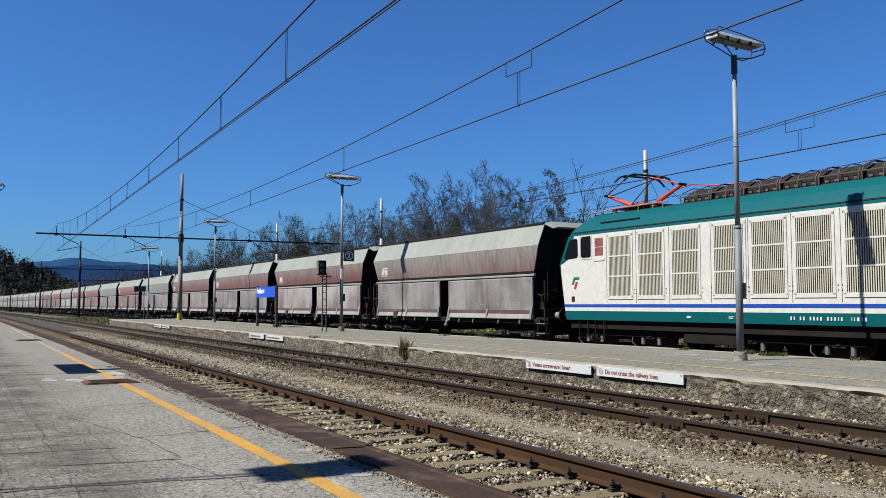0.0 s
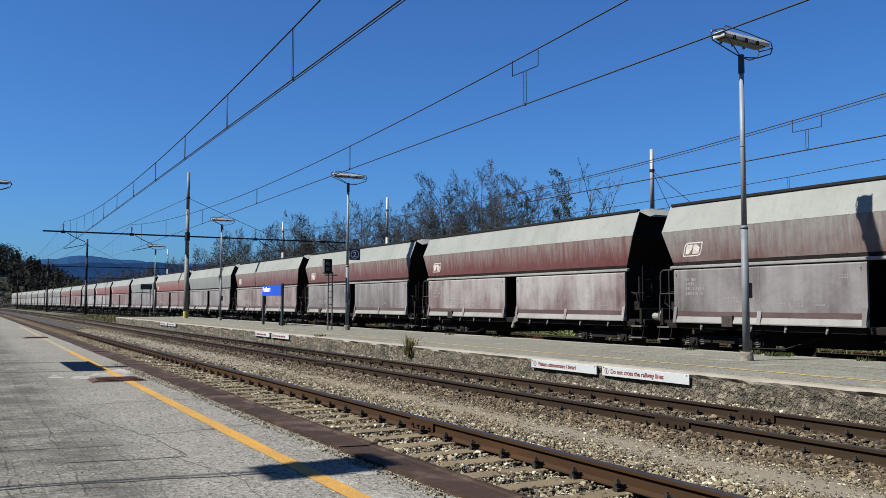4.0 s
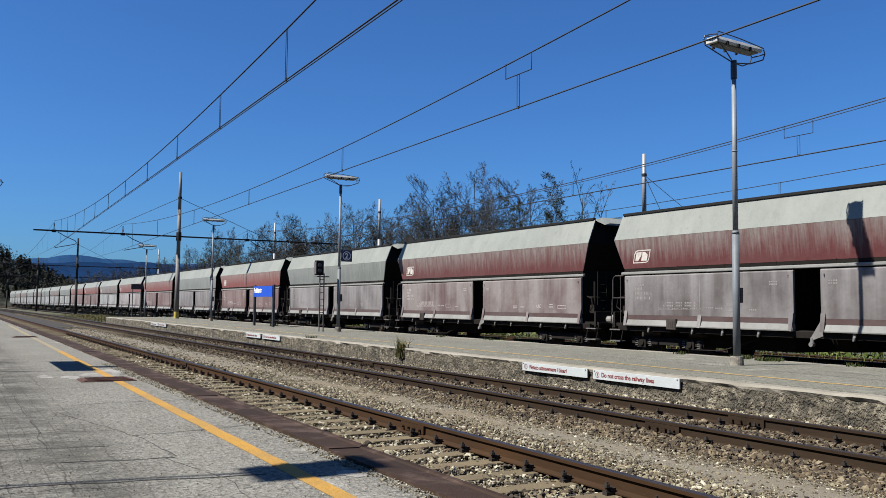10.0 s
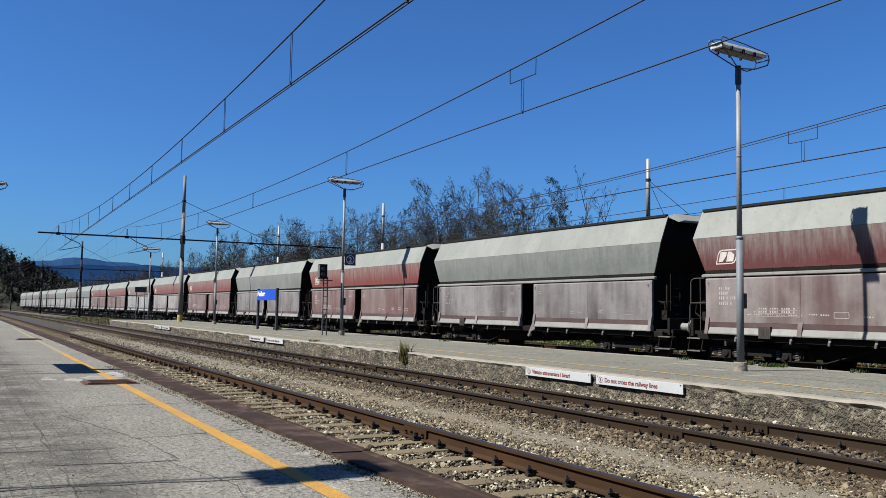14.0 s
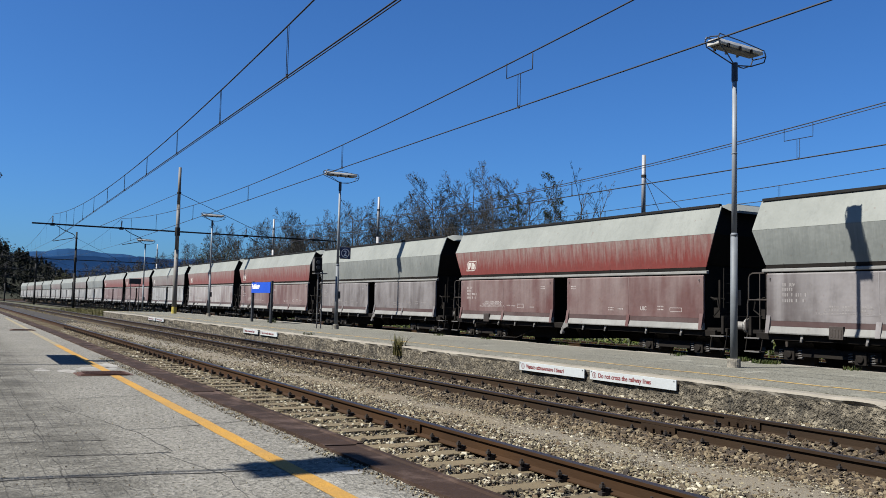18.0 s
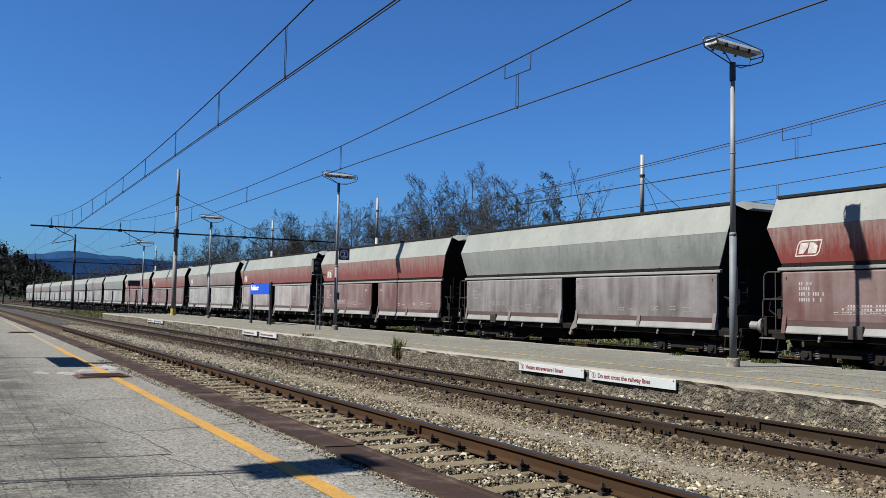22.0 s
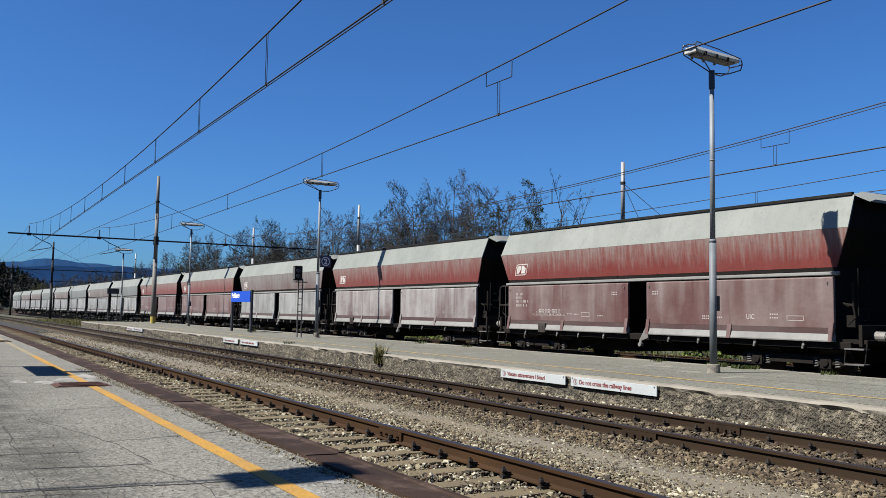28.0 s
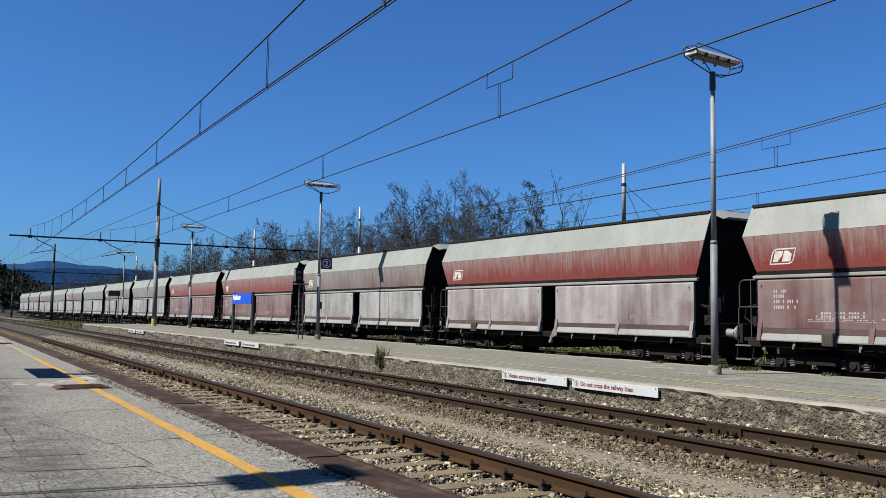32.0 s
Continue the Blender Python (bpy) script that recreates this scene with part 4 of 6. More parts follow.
def build_wagon():
    w = thing("hopper_wagon", pose(0, 0, 0), "", "wagon", "goods train")
    # ends, door gap and funnels: near-black colour stands in for their shade
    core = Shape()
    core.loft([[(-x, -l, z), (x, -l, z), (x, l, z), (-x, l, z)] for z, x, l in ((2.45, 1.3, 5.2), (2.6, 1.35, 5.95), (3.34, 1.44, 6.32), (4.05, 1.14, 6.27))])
    part("hopper", core, MAT["shade_black"], w, "hopper ends, black with shade in the colour")
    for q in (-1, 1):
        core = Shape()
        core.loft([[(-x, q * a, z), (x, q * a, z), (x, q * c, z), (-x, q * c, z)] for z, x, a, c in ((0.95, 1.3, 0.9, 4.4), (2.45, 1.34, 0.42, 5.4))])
        part("discharge_funnel", core, MAT["shade_black"], w, "lower funnel, black with shade in the colour")
        part("bulkhead", Shape().box(-1.28, 1.28, q * 5.75 - 0.15, q * 5.75 + 0.15, 0.96, 2.66), MAT["shade_black"], w)
    part("centre_sill", Shape().box(-0.25, 0.25, -6.3, 6.3, 0.75, 0.98), MAT["shade_black"], w)
    for s in (-1, 1):
        side = side_sheet(s, 2.52, 3.345)
        part("hopper_side", side, PAINT["maroon"], w)
        slope = side_sheet(s, 3.35, 4.06)
        part("roof_slope", slope, PAINT["roof"], w, "dusty light grey sloping roof sheet")
        for k in range(8):
            y = -5.5 + k * 11.0 / 7
            seam = Shape().loft([[(s * (wagon_half_width(z) + 0.004), y - 0.008, z), (s * (wagon_half_width(z) + 0.004), y + 0.008, z), (s * (wagon_half_width(z) - 0.01), y + 0.008, z), (s * (wagon_half_width(z) - 0.01), y - 0.008, z)] for z in (2.46, 2.54)])
            part("seam", seam, MAT["shade_black"], w)
        # black strip painted where the gap below the hopper is in shade
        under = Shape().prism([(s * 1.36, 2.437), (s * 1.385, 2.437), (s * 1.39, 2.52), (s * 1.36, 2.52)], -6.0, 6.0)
        part("shadow_ledge", under, MAT["shade_black"], w, "recessed ledge under the hopper, painted black as shade")
        rail_bar = Shape().prism([(s * 1.36, 2.345), (s * 1.44, 2.35), (s * 1.447, 2.365), (s * 1.445, 2.415), (s * 1.36, 2.433)], -6.08, 6.08)
        part("side_rail", rail_bar, PAINT["sill"], w, "dusty pale side rail", 0.006)
        for y0, y1 in ((-5.96, -0.4), (0.31, 5.96)):
            d = Shape()
            d.prism([(s * 1.36, 1.22), (s * 1.42, 1.22), (s * 1.43, 2.29), (s * 1.41, 2.32), (s * 1.36, 2.32)], y0, y1)
            door = part("discharge_door", d, PAINT["low_grey"], w, "", 0.008)
            for y, hw, zt in ((y0 + 0.06, 0.05, 1.34), ((y0 + y1) / 2, 0.055, 1.26), (y1 - 0.06, 0.05, 1.34)):
                rb = Shape().loft([[(s * 1.435, y - hw - 0.01, zt), (s * 1.435, y + hw + 0.01, zt), (s * 1.38, y + hw + 0.01, zt), (s * 1.38, y - hw - 0.01, zt)], [(s * 1.50, y - hw, 0.93), (s * 1.50, y + hw, 0.93), (s * 1.38, y + hw, 0.93), (s * 1.38, y - hw, 0.93)]])
                part("rib", rb, PAINT["low_grey"], door)
            for y in ((y0 + y1) / 2,):
                part("panel_joint", Shape().loft([[(s * (x + d), yy, z) for x, z, yy in ((1.42, 1.23, y - 0.012), (1.42, 1.23, y + 0.012), (1.4298, 2.285, y + 0.012), (1.4298, 2.285, y - 0.012))] for d in (0.004, -0.01)]), PAINT["low_grey"], door)
            part("belt", Shape().prism([(s * 1.37, 1.1), (s * 1.43, 1.1), (s * 1.425, 1.22), (s * 1.37, 1.22)], y0 + 0.02, y1 - 0.02), PAINT["belt"], door, "red-brown band, darkened to look shaded")
            part("lip", Shape().prism([(s * 1.37, 0.93), (s * 1.475, 0.93), (s * 1.48, 0.955), (s * 1.425, 1.1), (s * 1.37, 1.1)], y0, y1), PAINT["sill"], door, "dusty pale sloping lip")
            for y in (y0 + 0.12, y1 - 0.12):
                hook = Shape().pipe([(s * 1.42, y, 2.2), (s * 1.45, y + 0.015, 2.21), (s * 1.46, y + 0.02, 2.17)], 0.01, 5)
                part("hook", hook, MAT["grey_pipe"], door)
        frame_beam = Shape().prism([(s * 1.2, 0.78), (s * 1.36, 0.78), (s * 1.38, 0.93), (s * 1.2, 0.95)], -6.3, 6.3)
        part("solebar", frame_beam, MAT["underframe"], w, "", 0.008)
        for k, y in enumerate((-5.2, -3.9, -2.2, -1.2, 1.3, 2.4, 3.4, 5.0)):
            part("bracket", Shape().box(s * 1.41 - 0.02, s * 1.41 + 0.02, y - 0.03, y + 0.03, 0.84, 0.93).rod((s * 1.42, y, 0.84), (s * 1.42, y + 0.02, 0.76), 0.035, 0.028, 8), MAT["buffer"], w)
        tri = Shape().loft([[(s * 1.38, -0.42, 0.84), (s * 1.38, -0.08, 0.72), (s * 1.38, -0.1, 0.8), (s * 1.38, -0.38, 1.22)], [(s * 1.33, -0.42, 0.84), (s * 1.33, -0.08, 0.72), (s * 1.33, -0.1, 0.8), (s * 1.33, -0.38, 1.22)]])
        part("lever_plate", tri, MAT["buffer"], w, "pale triangular door-lever plate", 0.006)
        part("lever_foot", Shape().rod((s * 1.36, -0.12, 0.8), (s * 1.36, -0.12, 0.64), 0.04, 0.05, 10).rod((s * 1.32, -0.12, 0.65), (s * 1.42, -0.12, 0.65), 0.055, 0.055, 12), MAT["buffer"], w, "pale lever foot")
        bx = Shape().box(s * 1.4, s * 1.5, 3.92, 4.26, 0.86, 1.14)
        for i in range(4):
            bx.box(s * 1.5, s * 1.507, 3.95 + i * 0.075, 3.98 + i * 0.075, 0.9, 1.08)
        part("card_holder", bx, MAT["wheel"], w, "grey wire-mesh document box", 0.006)
        for y in (6.0, -6.0):
            q = 1 if y > 0 else -1
            st = Shape().pipe([(s * 1.3, y + q * 0.15, 0.9), (s * 1.38, y + q * 0.16, 0.5), (s * 1.38, y + q * 0.62, 0.47), (s * 1.3, y + q * 0.62, 0.9)], 0.018, 5)
            part("step_hanger", st, MAT["underframe"], w)
            for z in (0.46, 0.78):
                part("step", Shape().box(s * 1.2, s * 1.42, y + q * 0.4 - 0.22, y + q * 0.4 + 0.22, z, z + 0.03), MAT["grey_pipe"], w, "worn pale step")
        for y in (-3.1, 3.1):
            rods = Shape().pipe([(s * 1.1, y - 1.6, 0.72), (s * 1.12, y - 0.4, 0.36), (s * 1.12, y + 0.7, 0.34), (s * 1.1, y + 1.5, 0.7)], 0.02, 5)
            part("brake_rod", rods, MAT["underframe"], w)
        def on_side(outline, out, name_, mat_, label_=""):
            """A flat patch on the upper side sheet: corners of (distance from the left end of the emblem, height)."""
            rings = [[(s * (wagon_half_width(z) + d), 5.62 - u - 0.35 * (z - 2.7), z) for u, z in outline] for d in (out, -0.01)]
            return part(name_, Shape().loft(rings), mat_, w, label_)

        def rounded(u0, u1, z0, z1, r):
            return [(u0, z0), (u1 - r, z0), (u1 - 0.3 * r, z0 + 0.3 * r), (u1, z0 + r), (u1, z1), (u0 + r, z1), (u0 + 0.3 * r, z1 - 0.3 * r), (u0, z1 - r)]
        on_side(rounded(0.0, 0.62, 2.66, 3.02, 0.1), 0.004, "stencil", MAT["emblem_white"], "white-edged slanted emblem panel")
        on_side(rounded(0.03, 0.59, 2.69, 2.99, 0.09), 0.006, "emblem", PAINT["maroon"])
        for outline in ([(0.08, 2.72), (0.2, 2.72), (0.29, 2.86), (0.29, 2.96), (0.08, 2.96)], [(0.32, 2.72), (0.54, 2.72), (0.54, 2.88), (0.42, 2.96), (0.32, 2.96)]):
            on_side(outline, 0.008, "stencil", MAT["emblem_white"])
        bars = Shape()

        def bar(y, z, ly, lz=0.07):
            bars.loft([[(s * (1.42 + 0.0093 * (zz - 1.22) + d), yy, zz) for yy, zz in ((y - ly / 2, z - lz / 2), (y + ly / 2, z - lz / 2), (y + ly / 2, z + lz / 2), (y - ly / 2, z + lz / 2))] for d in (0.0025, -0.004)])
        for z, marks in ((2.05, "11"), (1.94, "11111"), (1.82, "111 1 111 1"), (1.69, "11111 1  1")):
            for i, c in enumerate(marks):
                if c != " ":
                    bar(5.5 - i * 0.06, z, 0.034, 0.078)
        for row, (z, y0, cnt) in enumerate(((1.565, 4.35, 17), (1.49, 4.42, 18), (1.42, 4.62, 24))):
            for i in range(cnt):
                if (i * 7 + row * 3) % 5:
                    bar(y0 - i * 0.065, z, 0.042, 0.04 if row < 2 else 0.022)
            bar(y0 - cnt * 0.0325, z - 0.036, cnt * 0.067, 0.008)
        for y, z in ((2.9, 1.44), (2.6, 1.43), (1.55, 1.4), (0.95, 2.06), (0.95, 2.0), (-0.62, 2.06), (-0.62, 2.0), (-4.35, 1.42), (-4.35, 1.5), (-2.35, 1.44), (-2.35, 1.38), (-2.75, 1.41)):
            for i in range(4):
                bar(y - i * 0.06, z, 0.038, 0.034)
        for y, z, ly, lz in ((2.1, 1.43, 0.36, 0.12), (-5.0, 1.42, 0.42, 0.1)):
            for dz in (-lz / 2, lz / 2):
                bar(y, z + dz, ly, 0.014)
            for dy in (-ly / 2, ly / 2):
                bar(y + dy, z, 0.014, lz)
        if s < 0:
            for word, size, y, z in (("RIV", 0.11, 5.33, 2.01), ("UIC", 0.15, -3.66, 1.39)):
                lettering(word, size, w, Matrix(((0, 0, -1, -1.4215 - 0.0093 * (z - 1.22)), (-1, 0, 0, y), (0, 1, 0, z), (0, 0, 0, 1))), MAT["stencil_faint"], "lettering", "worn white stencilled letters", 0.003)
        tagged(part("stencil_lettering", bars, MAT["stencil_faint"], w, "rows of small worn white stencilling"), kind="stuff")
    top = Shape().prism([(-1.17, 4.055), (1.17, 4.055), (1.0, 4.11), (0.55, 4.16), (-0.55, 4.16), (-1.0, 4.11)], -6.3, 6.3)
    part("roof_top", top, PAINT["roof"], w, "grey roof top")
    for s in (-1, 1):
        part("roof_rail", Shape().box(s * 1.16 - 0.05, s * 1.16 + 0.05, -6.27, 6.27, 4.055, 4.125), MAT["black"], w, "black roof-edge rail", 0.008)
    for k in range(5):
        hat = Shape().box(-0.75, -0.45, -4.9 + k * 2.4, -4.5 + k * 2.4, 4.13, 4.2)
        part("roof_latch", hat, PAINT["roof"], w, "", 0.01)
    for q in (-1, 1):
        hood = Shape().loft([[(-1.17, q * 6.3, 4.05), (1.17, q * 6.3, 4.05), (0.9, q * 6.3, 4.15), (-0.9, q * 6.3, 4.15)], [(-1.0, q * 6.55, 3.9), (1.0, q * 6.55, 3.9), (0.8, q * 6.55, 3.96), (-0.8, q * 6.55, 3.96)]])
        part("end_hood", hood, PAINT["roof"], w, "dull grey sloping end hood")
        deck = Shape().box(-1.3, 1.3, q * 6.3 - 0.33, q * 6.3 + 0.33, 0.9, 0.99).box(-1.35, 1.35, q * 6.47, q * 6.55, 0.85, 1.3)
        part("headstock", deck, MAT["underframe"], w, "", 0.01)
        for sx in (-0.875, 0.875):
            bf = Shape().rod((sx, q * 6.5, 1.06), (sx, q * 6.8, 1.06), 0.115, 0.105, 14).rod((sx, q * 6.76, 1.06), (sx, q * 6.88, 1.06), 0.08, 0.08, 12).rod((sx, q * 6.895, 1.06), (sx, q * 6.932, 1.06), 0.195, 0.19, 20)
            part("buffer", bf, MAT["buffer"], w, "worn pale buffer")
        cp = Shape().rod((0, q * 6.5, 1.02), (0, q * 6.85, 1.0), 0.05, 0.05, 8).box(-0.09, 0.09, q * 6.74 - 0.08, q * 6.74 + 0.1, 0.85, 1.06)
        part("coupling", cp, MAT["shade_black"], w)
        hose = Shape().pipe([(0.35, q * 6.55, 0.98), (0.36, q * 6.72, 0.75), (0.3, q * 6.85, 0.62), (0.2, q * 6.92, 0.68)], 0.03, 6)
        part("brake_hose", hose, MAT["black"], w)
        for s in (-1, 1):
            lad = Shape()
            for x in (1.05, 0.7):
                lad.rod((s * x, q * 6.28, 1.0), (s * x, q * 6.28, 2.5), 0.014, 0.014, 5)
            for i in range(6):
                lad.rod((s * 1.05, q * 6.28, 1.15 + i * 0.24), (s * 0.7, q * 6.28, 1.15 + i * 0.24), 0.011, 0.011, 5)
            lad.pipe([(s * 1.3, q * 6.1, 1.75), (s * 1.34, q * 6.35, 1.7), (s * 1.34, q * 6.4, 1.45), (s * 1.3, q * 6.2, 1.3)], 0.02, 5)
            part("end_ladder", lad, MAT["underframe"], w)
        gear = Shape().rod((-1.1, q * 6.2, 1.35), (-1.1, q * 6.2, 2.2), 0.035, 0.035, 6).rod((-1.25, q * 6.15, 1.7), (-0.9, q * 6.15, 1.7), 0.05, 0.05, 8).box(-1.2, -0.95, q * 6.1, q * 6.3, 1.25, 1.5)
        part("door_gear", gear, MAT["underframe"], w)
    for s in (-1, 1):
        rl = Shape()
        rl.pipe([(s * 1.36, 6.0, 2.33), (s * 1.37, 6.42, 2.33), (s * 1.37, 6.5, 2.29), (s * 1.37, 6.53, 2.2), (s * 1.37, 6.53, 1.72), (s * 1.37, 6.56, 1.6), (s * 1.37, 6.56, 1.3), (s * 1.36, 6.62, 1.15), (s * 1.36, 6.62, 0.98)], 0.017, 6)
        rl.rod((s * 1.37, 6.54, 1.7), (s * 1.36, 6.0, 1.7), 0.015, 0.015, 5)
        rl.rod((s * 1.37, 6.2, 2.33), (s * 1.36, 6.2, 1.0), 0.014, 0.014, 5)
        part("handrail", rl, MAT["wheel"], w, "bent grey tubular handrail")
    # chutes and cylinders added as a black mass for the shade underneath
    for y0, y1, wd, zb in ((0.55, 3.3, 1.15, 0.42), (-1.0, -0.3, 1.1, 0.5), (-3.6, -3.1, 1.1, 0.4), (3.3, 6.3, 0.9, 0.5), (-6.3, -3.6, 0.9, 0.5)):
        part("chute", Shape().loft([[(-wd * 0.8, y0 + 0.1, zb), (wd * 0.8, y0 + 0.1, zb), (wd * 0.8, y1 - 0.1, zb), (-wd * 0.8, y1 - 0.1, zb)], [(-wd, y0, 0.95), (wd, y0, 0.95), (wd, y1, 0.95), (-wd, y1, 0.95)]]), MAT["shade_black"], w, "added black chute that fills the shade under the wagon")
    part("brake_cylinder", Shape().rod((0.2, -1.6, 0.62), (0.2, -2.3, 0.62), 0.19, 0.19, 16).rod((-0.3, -1.3, 0.68), (-0.3, -2.8, 0.68), 0.14, 0.14, 14), MAT["shade_black"], w)
    for y in (-4.65, 4.65):
        bogie(w, y)
    return w


FIRST = 22.59 + HALF
SCHEMES = [("faded", "low_mauve"), ("maroon", "low_pink"), ("maroon", "low_mauve"), ("maroon", "low_dark"), ("grey", "low_mauve"), ("red", "low_red"), ("grey", "low_mauve"),
           ("red", "low_red"), ("red", "low_pink"), ("faded", "low_grey"), ("red", "low_red"), ("red", "low_red"), ("grey", "low_grey"), ("faded", "low_grey"),
           ("grey", "low_grey"), ("faded", "low_grey"), ("grey", "low_grey"), ("faded", "low_grey"), ("faded", "low_grey"), ("grey", "low_grey")]
TRIM = dict(low_mauve="dusty mauve-grey doors", low_grey="dusty grey doors", low_pink="dusty pinkish doors", low_dark="dark red doors", low_red="washed-out red doors")
BODY = dict(faded="faded grey-maroon", maroon="streaked maroon", red="rust-red", grey="dusty grey")


def train_pose(at):
    """The pose on the goods track of what stands at that distance down the line."""
    x = T3 - 0.003 * at - bend(at)
    turn = 0.003 + 2 * 8.8e-5 * max(0.0, at - 90.0)
    return pose(x, at, 0, 0, 0, math.degrees(turn))


first_wagon = build_wagon()
WAGONS = []
for k, (up, low) in enumerate(SCHEMES):
    w = first_wagon if k == 0 else copy_thing(first_wagon, pose(0, 0, 0))
    w.matrix_basis = train_pose(FIRST + WAGON * k)
    w["label"] = "%s hopper wagon with %s and grey roof" % (BODY[up], TRIM[low])
    for o in list(w.children_recursive):
        kind = o.name.split(".")[0]
        if up == "grey" and k and kind in ("stencil", "emblem"):
            bpy.data.objects.remove(o)
            continue
        if kind in ("stencil_lettering", "lettering") and low in ("low_red", "low_dark"):
            o.material_slots[0].link = "OBJECT"
            o.material_slots[0].material = MAT["stencil"]
        if kind in ("hopper_side", "discharge_door", "emblem", "rib", "panel_joint"):
            o.material_slots[0].link = "OBJECT"
            o.material_slots[0].material = PAINT[low if kind in ("discharge_door", "rib", "panel_joint") else up]
    WAGONS.append(w)


# ------------------------------------------------------------ locomotive
LOCO_END = 22.12                                   # its rear end, as the wagons' places are counted
LOCO_LEN = 17.0


def loco_section(z):
    pts = ((0.95, 1.46), (1.2, 1.48), (3.5, 1.48), (3.62, 1.465), (3.95, 1.2), (4.12, 0.95))
    for (z0, w0), (z1, w1) in zip(pts, pts[1:]):
        if z0 <= z <= z1 + 1e-6:
            return w0 + (w1 - w0) * (z - z0) / (z1 - z0)
    return 0.9


def loco_nose(z):
    """How far the cab front stands back from the very end at a height."""
    pts = ((0.9, 0.28), (1.4, 0.2), (2.62, 0.0), (3.4, 0.42), (3.7, 0.6), (4.12, 1.1))
    for (z0, w0), (z1, w1) in zip(pts, pts[1:]):
        if z0 <= z <= z1 + 1e-6:
            return w0 + (w1 - w0) * (z - z0) / (z1 - z0)
    return 1.1


def loco_band(z0, z1, out=0.0, steps=4):
    """A band of the body between two heights, with both slanting cab fronts. The rear end is at y = 0, the front at -LOCO_LEN."""
    s = Shape()
    rings = []
    for i in range(steps + 1):
        z = z0 + (z1 - z0) * i / steps
        w, n = loco_section(z) + out, loco_nose(z) - out
        c = 0.16
        rings.append([(-w, -n - c, z), (-w + c * 0.7, -n, z), (w - c * 0.7, -n, z), (w, -n - c, z), (w, -LOCO_LEN + n + c, z), (w - c * 0.7, -LOCO_LEN + n, z), (-w + c * 0.7, -LOCO_LEN + n, z), (-w, -LOCO_LEN + n + c, z)])
    return s.loft(rings)


def build_loco():
    b = thing("locomotive", pose(0, 0, 0), "white electric locomotive with teal roof and skirt and blue stripe", "locomotive", "goods train")
    body = part("body", loco_band(1.22, 3.5, 0, 8), MAT["loco_white"], b, "off-white body side")
    part("skirt", loco_band(0.95, 1.22), MAT["teal"], b, "teal lower skirt")
    part("stripe", loco_band(1.33, 1.42, 0.004, 1), MAT["loco_blue"], b, "royal blue stripe")
    part("roof", loco_band(3.5, 4.12, 0, 6), MAT["teal"], b, "teal curved roof edge")
    part("gutter", loco_band(3.585, 3.615, 0.012, 1), MAT["black"], b, "thin black gutter line")
    cabn = Shape()
    for end in (0, 1):
        def yy(v):
            return -v if not end else -LOCO_LEN + v
        for s in (-1, 1):
            ring = [(0.0, 2.62), (0.0, 2.70), (0.5, 2.78), (0.62, 2.82), (0.85, 3.5), (0.58, 3.505)]
            cabn.loft([[(s * (loco_section(z) + 0.004), yy(max(v, loco_nose(z) + 0.1) if k < 2 or k == 5 else v), z) for k, (v, z) in enumerate(ring)], [(s * (loco_section(z) - 0.02), yy(max(v, loco_nose(z) + 0.1)), z) for v, z in ring]])
    part("cab_flash", cabn, MAT["teal"], b, "teal flash round the cab window")
    for end in (0, 1):
        f = Shape()
        n0, n1 = loco_nose(2.62), loco_nose(3.5)
        y0, y1 = (-n0 + 0.008, -n1 + 0.008) if not end else (-LOCO_LEN + n0 - 0.008, -LOCO_LEN + n1 - 0.008)
        f.add([(-1.37, y0, 2.62), (1.37, y0, 2.62), (1.37, y1, 3.5), (-1.37, y1, 3.5)], [(0, 1, 2, 3)])
        f.add([(-1.37, y0 - (0.05 if not end else -0.05), 2.62), (1.37, y0 - (0.05 if not end else -0.05), 2.62), (1.37, y1 - (0.05 if not end else -0.05), 3.5), (-1.37, y1 - (0.05 if not end else -0.05), 3.5)], [(0, 1, 2, 3)])
        part("cab_front", f, MAT["teal"], b)
        for sx in (-0.68, 0.68):
            q = 1 if not end else -1
            wv = [(sx - 0.55, 2.85), (sx + 0.55, 2.85), (sx + 0.5, 3.38), (sx - 0.5, 3.38)]
            ws = Shape()
            ws.loft([[(x, (-loco_nose(z) if not end else -LOCO_LEN + loco_nose(z)) + q * d, z) for x, z in wv] for d in (0.0, 0.022)])
            part("windscreen", ws, MAT["glass"], b, "dark windscreen")
        for sx in (-0.875, 0.875):
            q = 1 if not end else -1
            y = 0.0 if not end else -LOCO_LEN
            part("buffer", Shape().rod((sx, y - q * 0.3, 1.06), (sx, y + q * 0.3, 1.06), 0.13, 0.11, 14).rod((sx, y + q * 0.38, 1.06), (sx, y + q * 0.45, 1.06), 0.26, 0.25, 22), MAT["shade_black"], b)
            part("headlight", Shape().rod((sx, y - q * 0.3, 1.72), (sx, y - q * 0.02 + q * 0.05, 1.72), 0.13, 0.12, 16), MAT["buffer"], b)
    for s in (-1, 1):
        def side_box(y0, y1, z0, z1, d0=-0.02, d1=0.012):
            return Shape().box(s * (1.48 + d0), s * (1.48 + d1), -y1, -y0, z0, z1)
        part("cab_window", Shape().loft([[(s * x, -y, z) for y, z in ((0.36, 2.86), (0.4, 2.8), (0.98, 2.83), (1.03, 2.9), (1.02, 3.37), (0.96, 3.42), (0.68, 3.4), (0.6, 3.34))] for x in (1.46, 1.488)]), MAT["glass"], b, "dark rounded cab side window", 0.0)
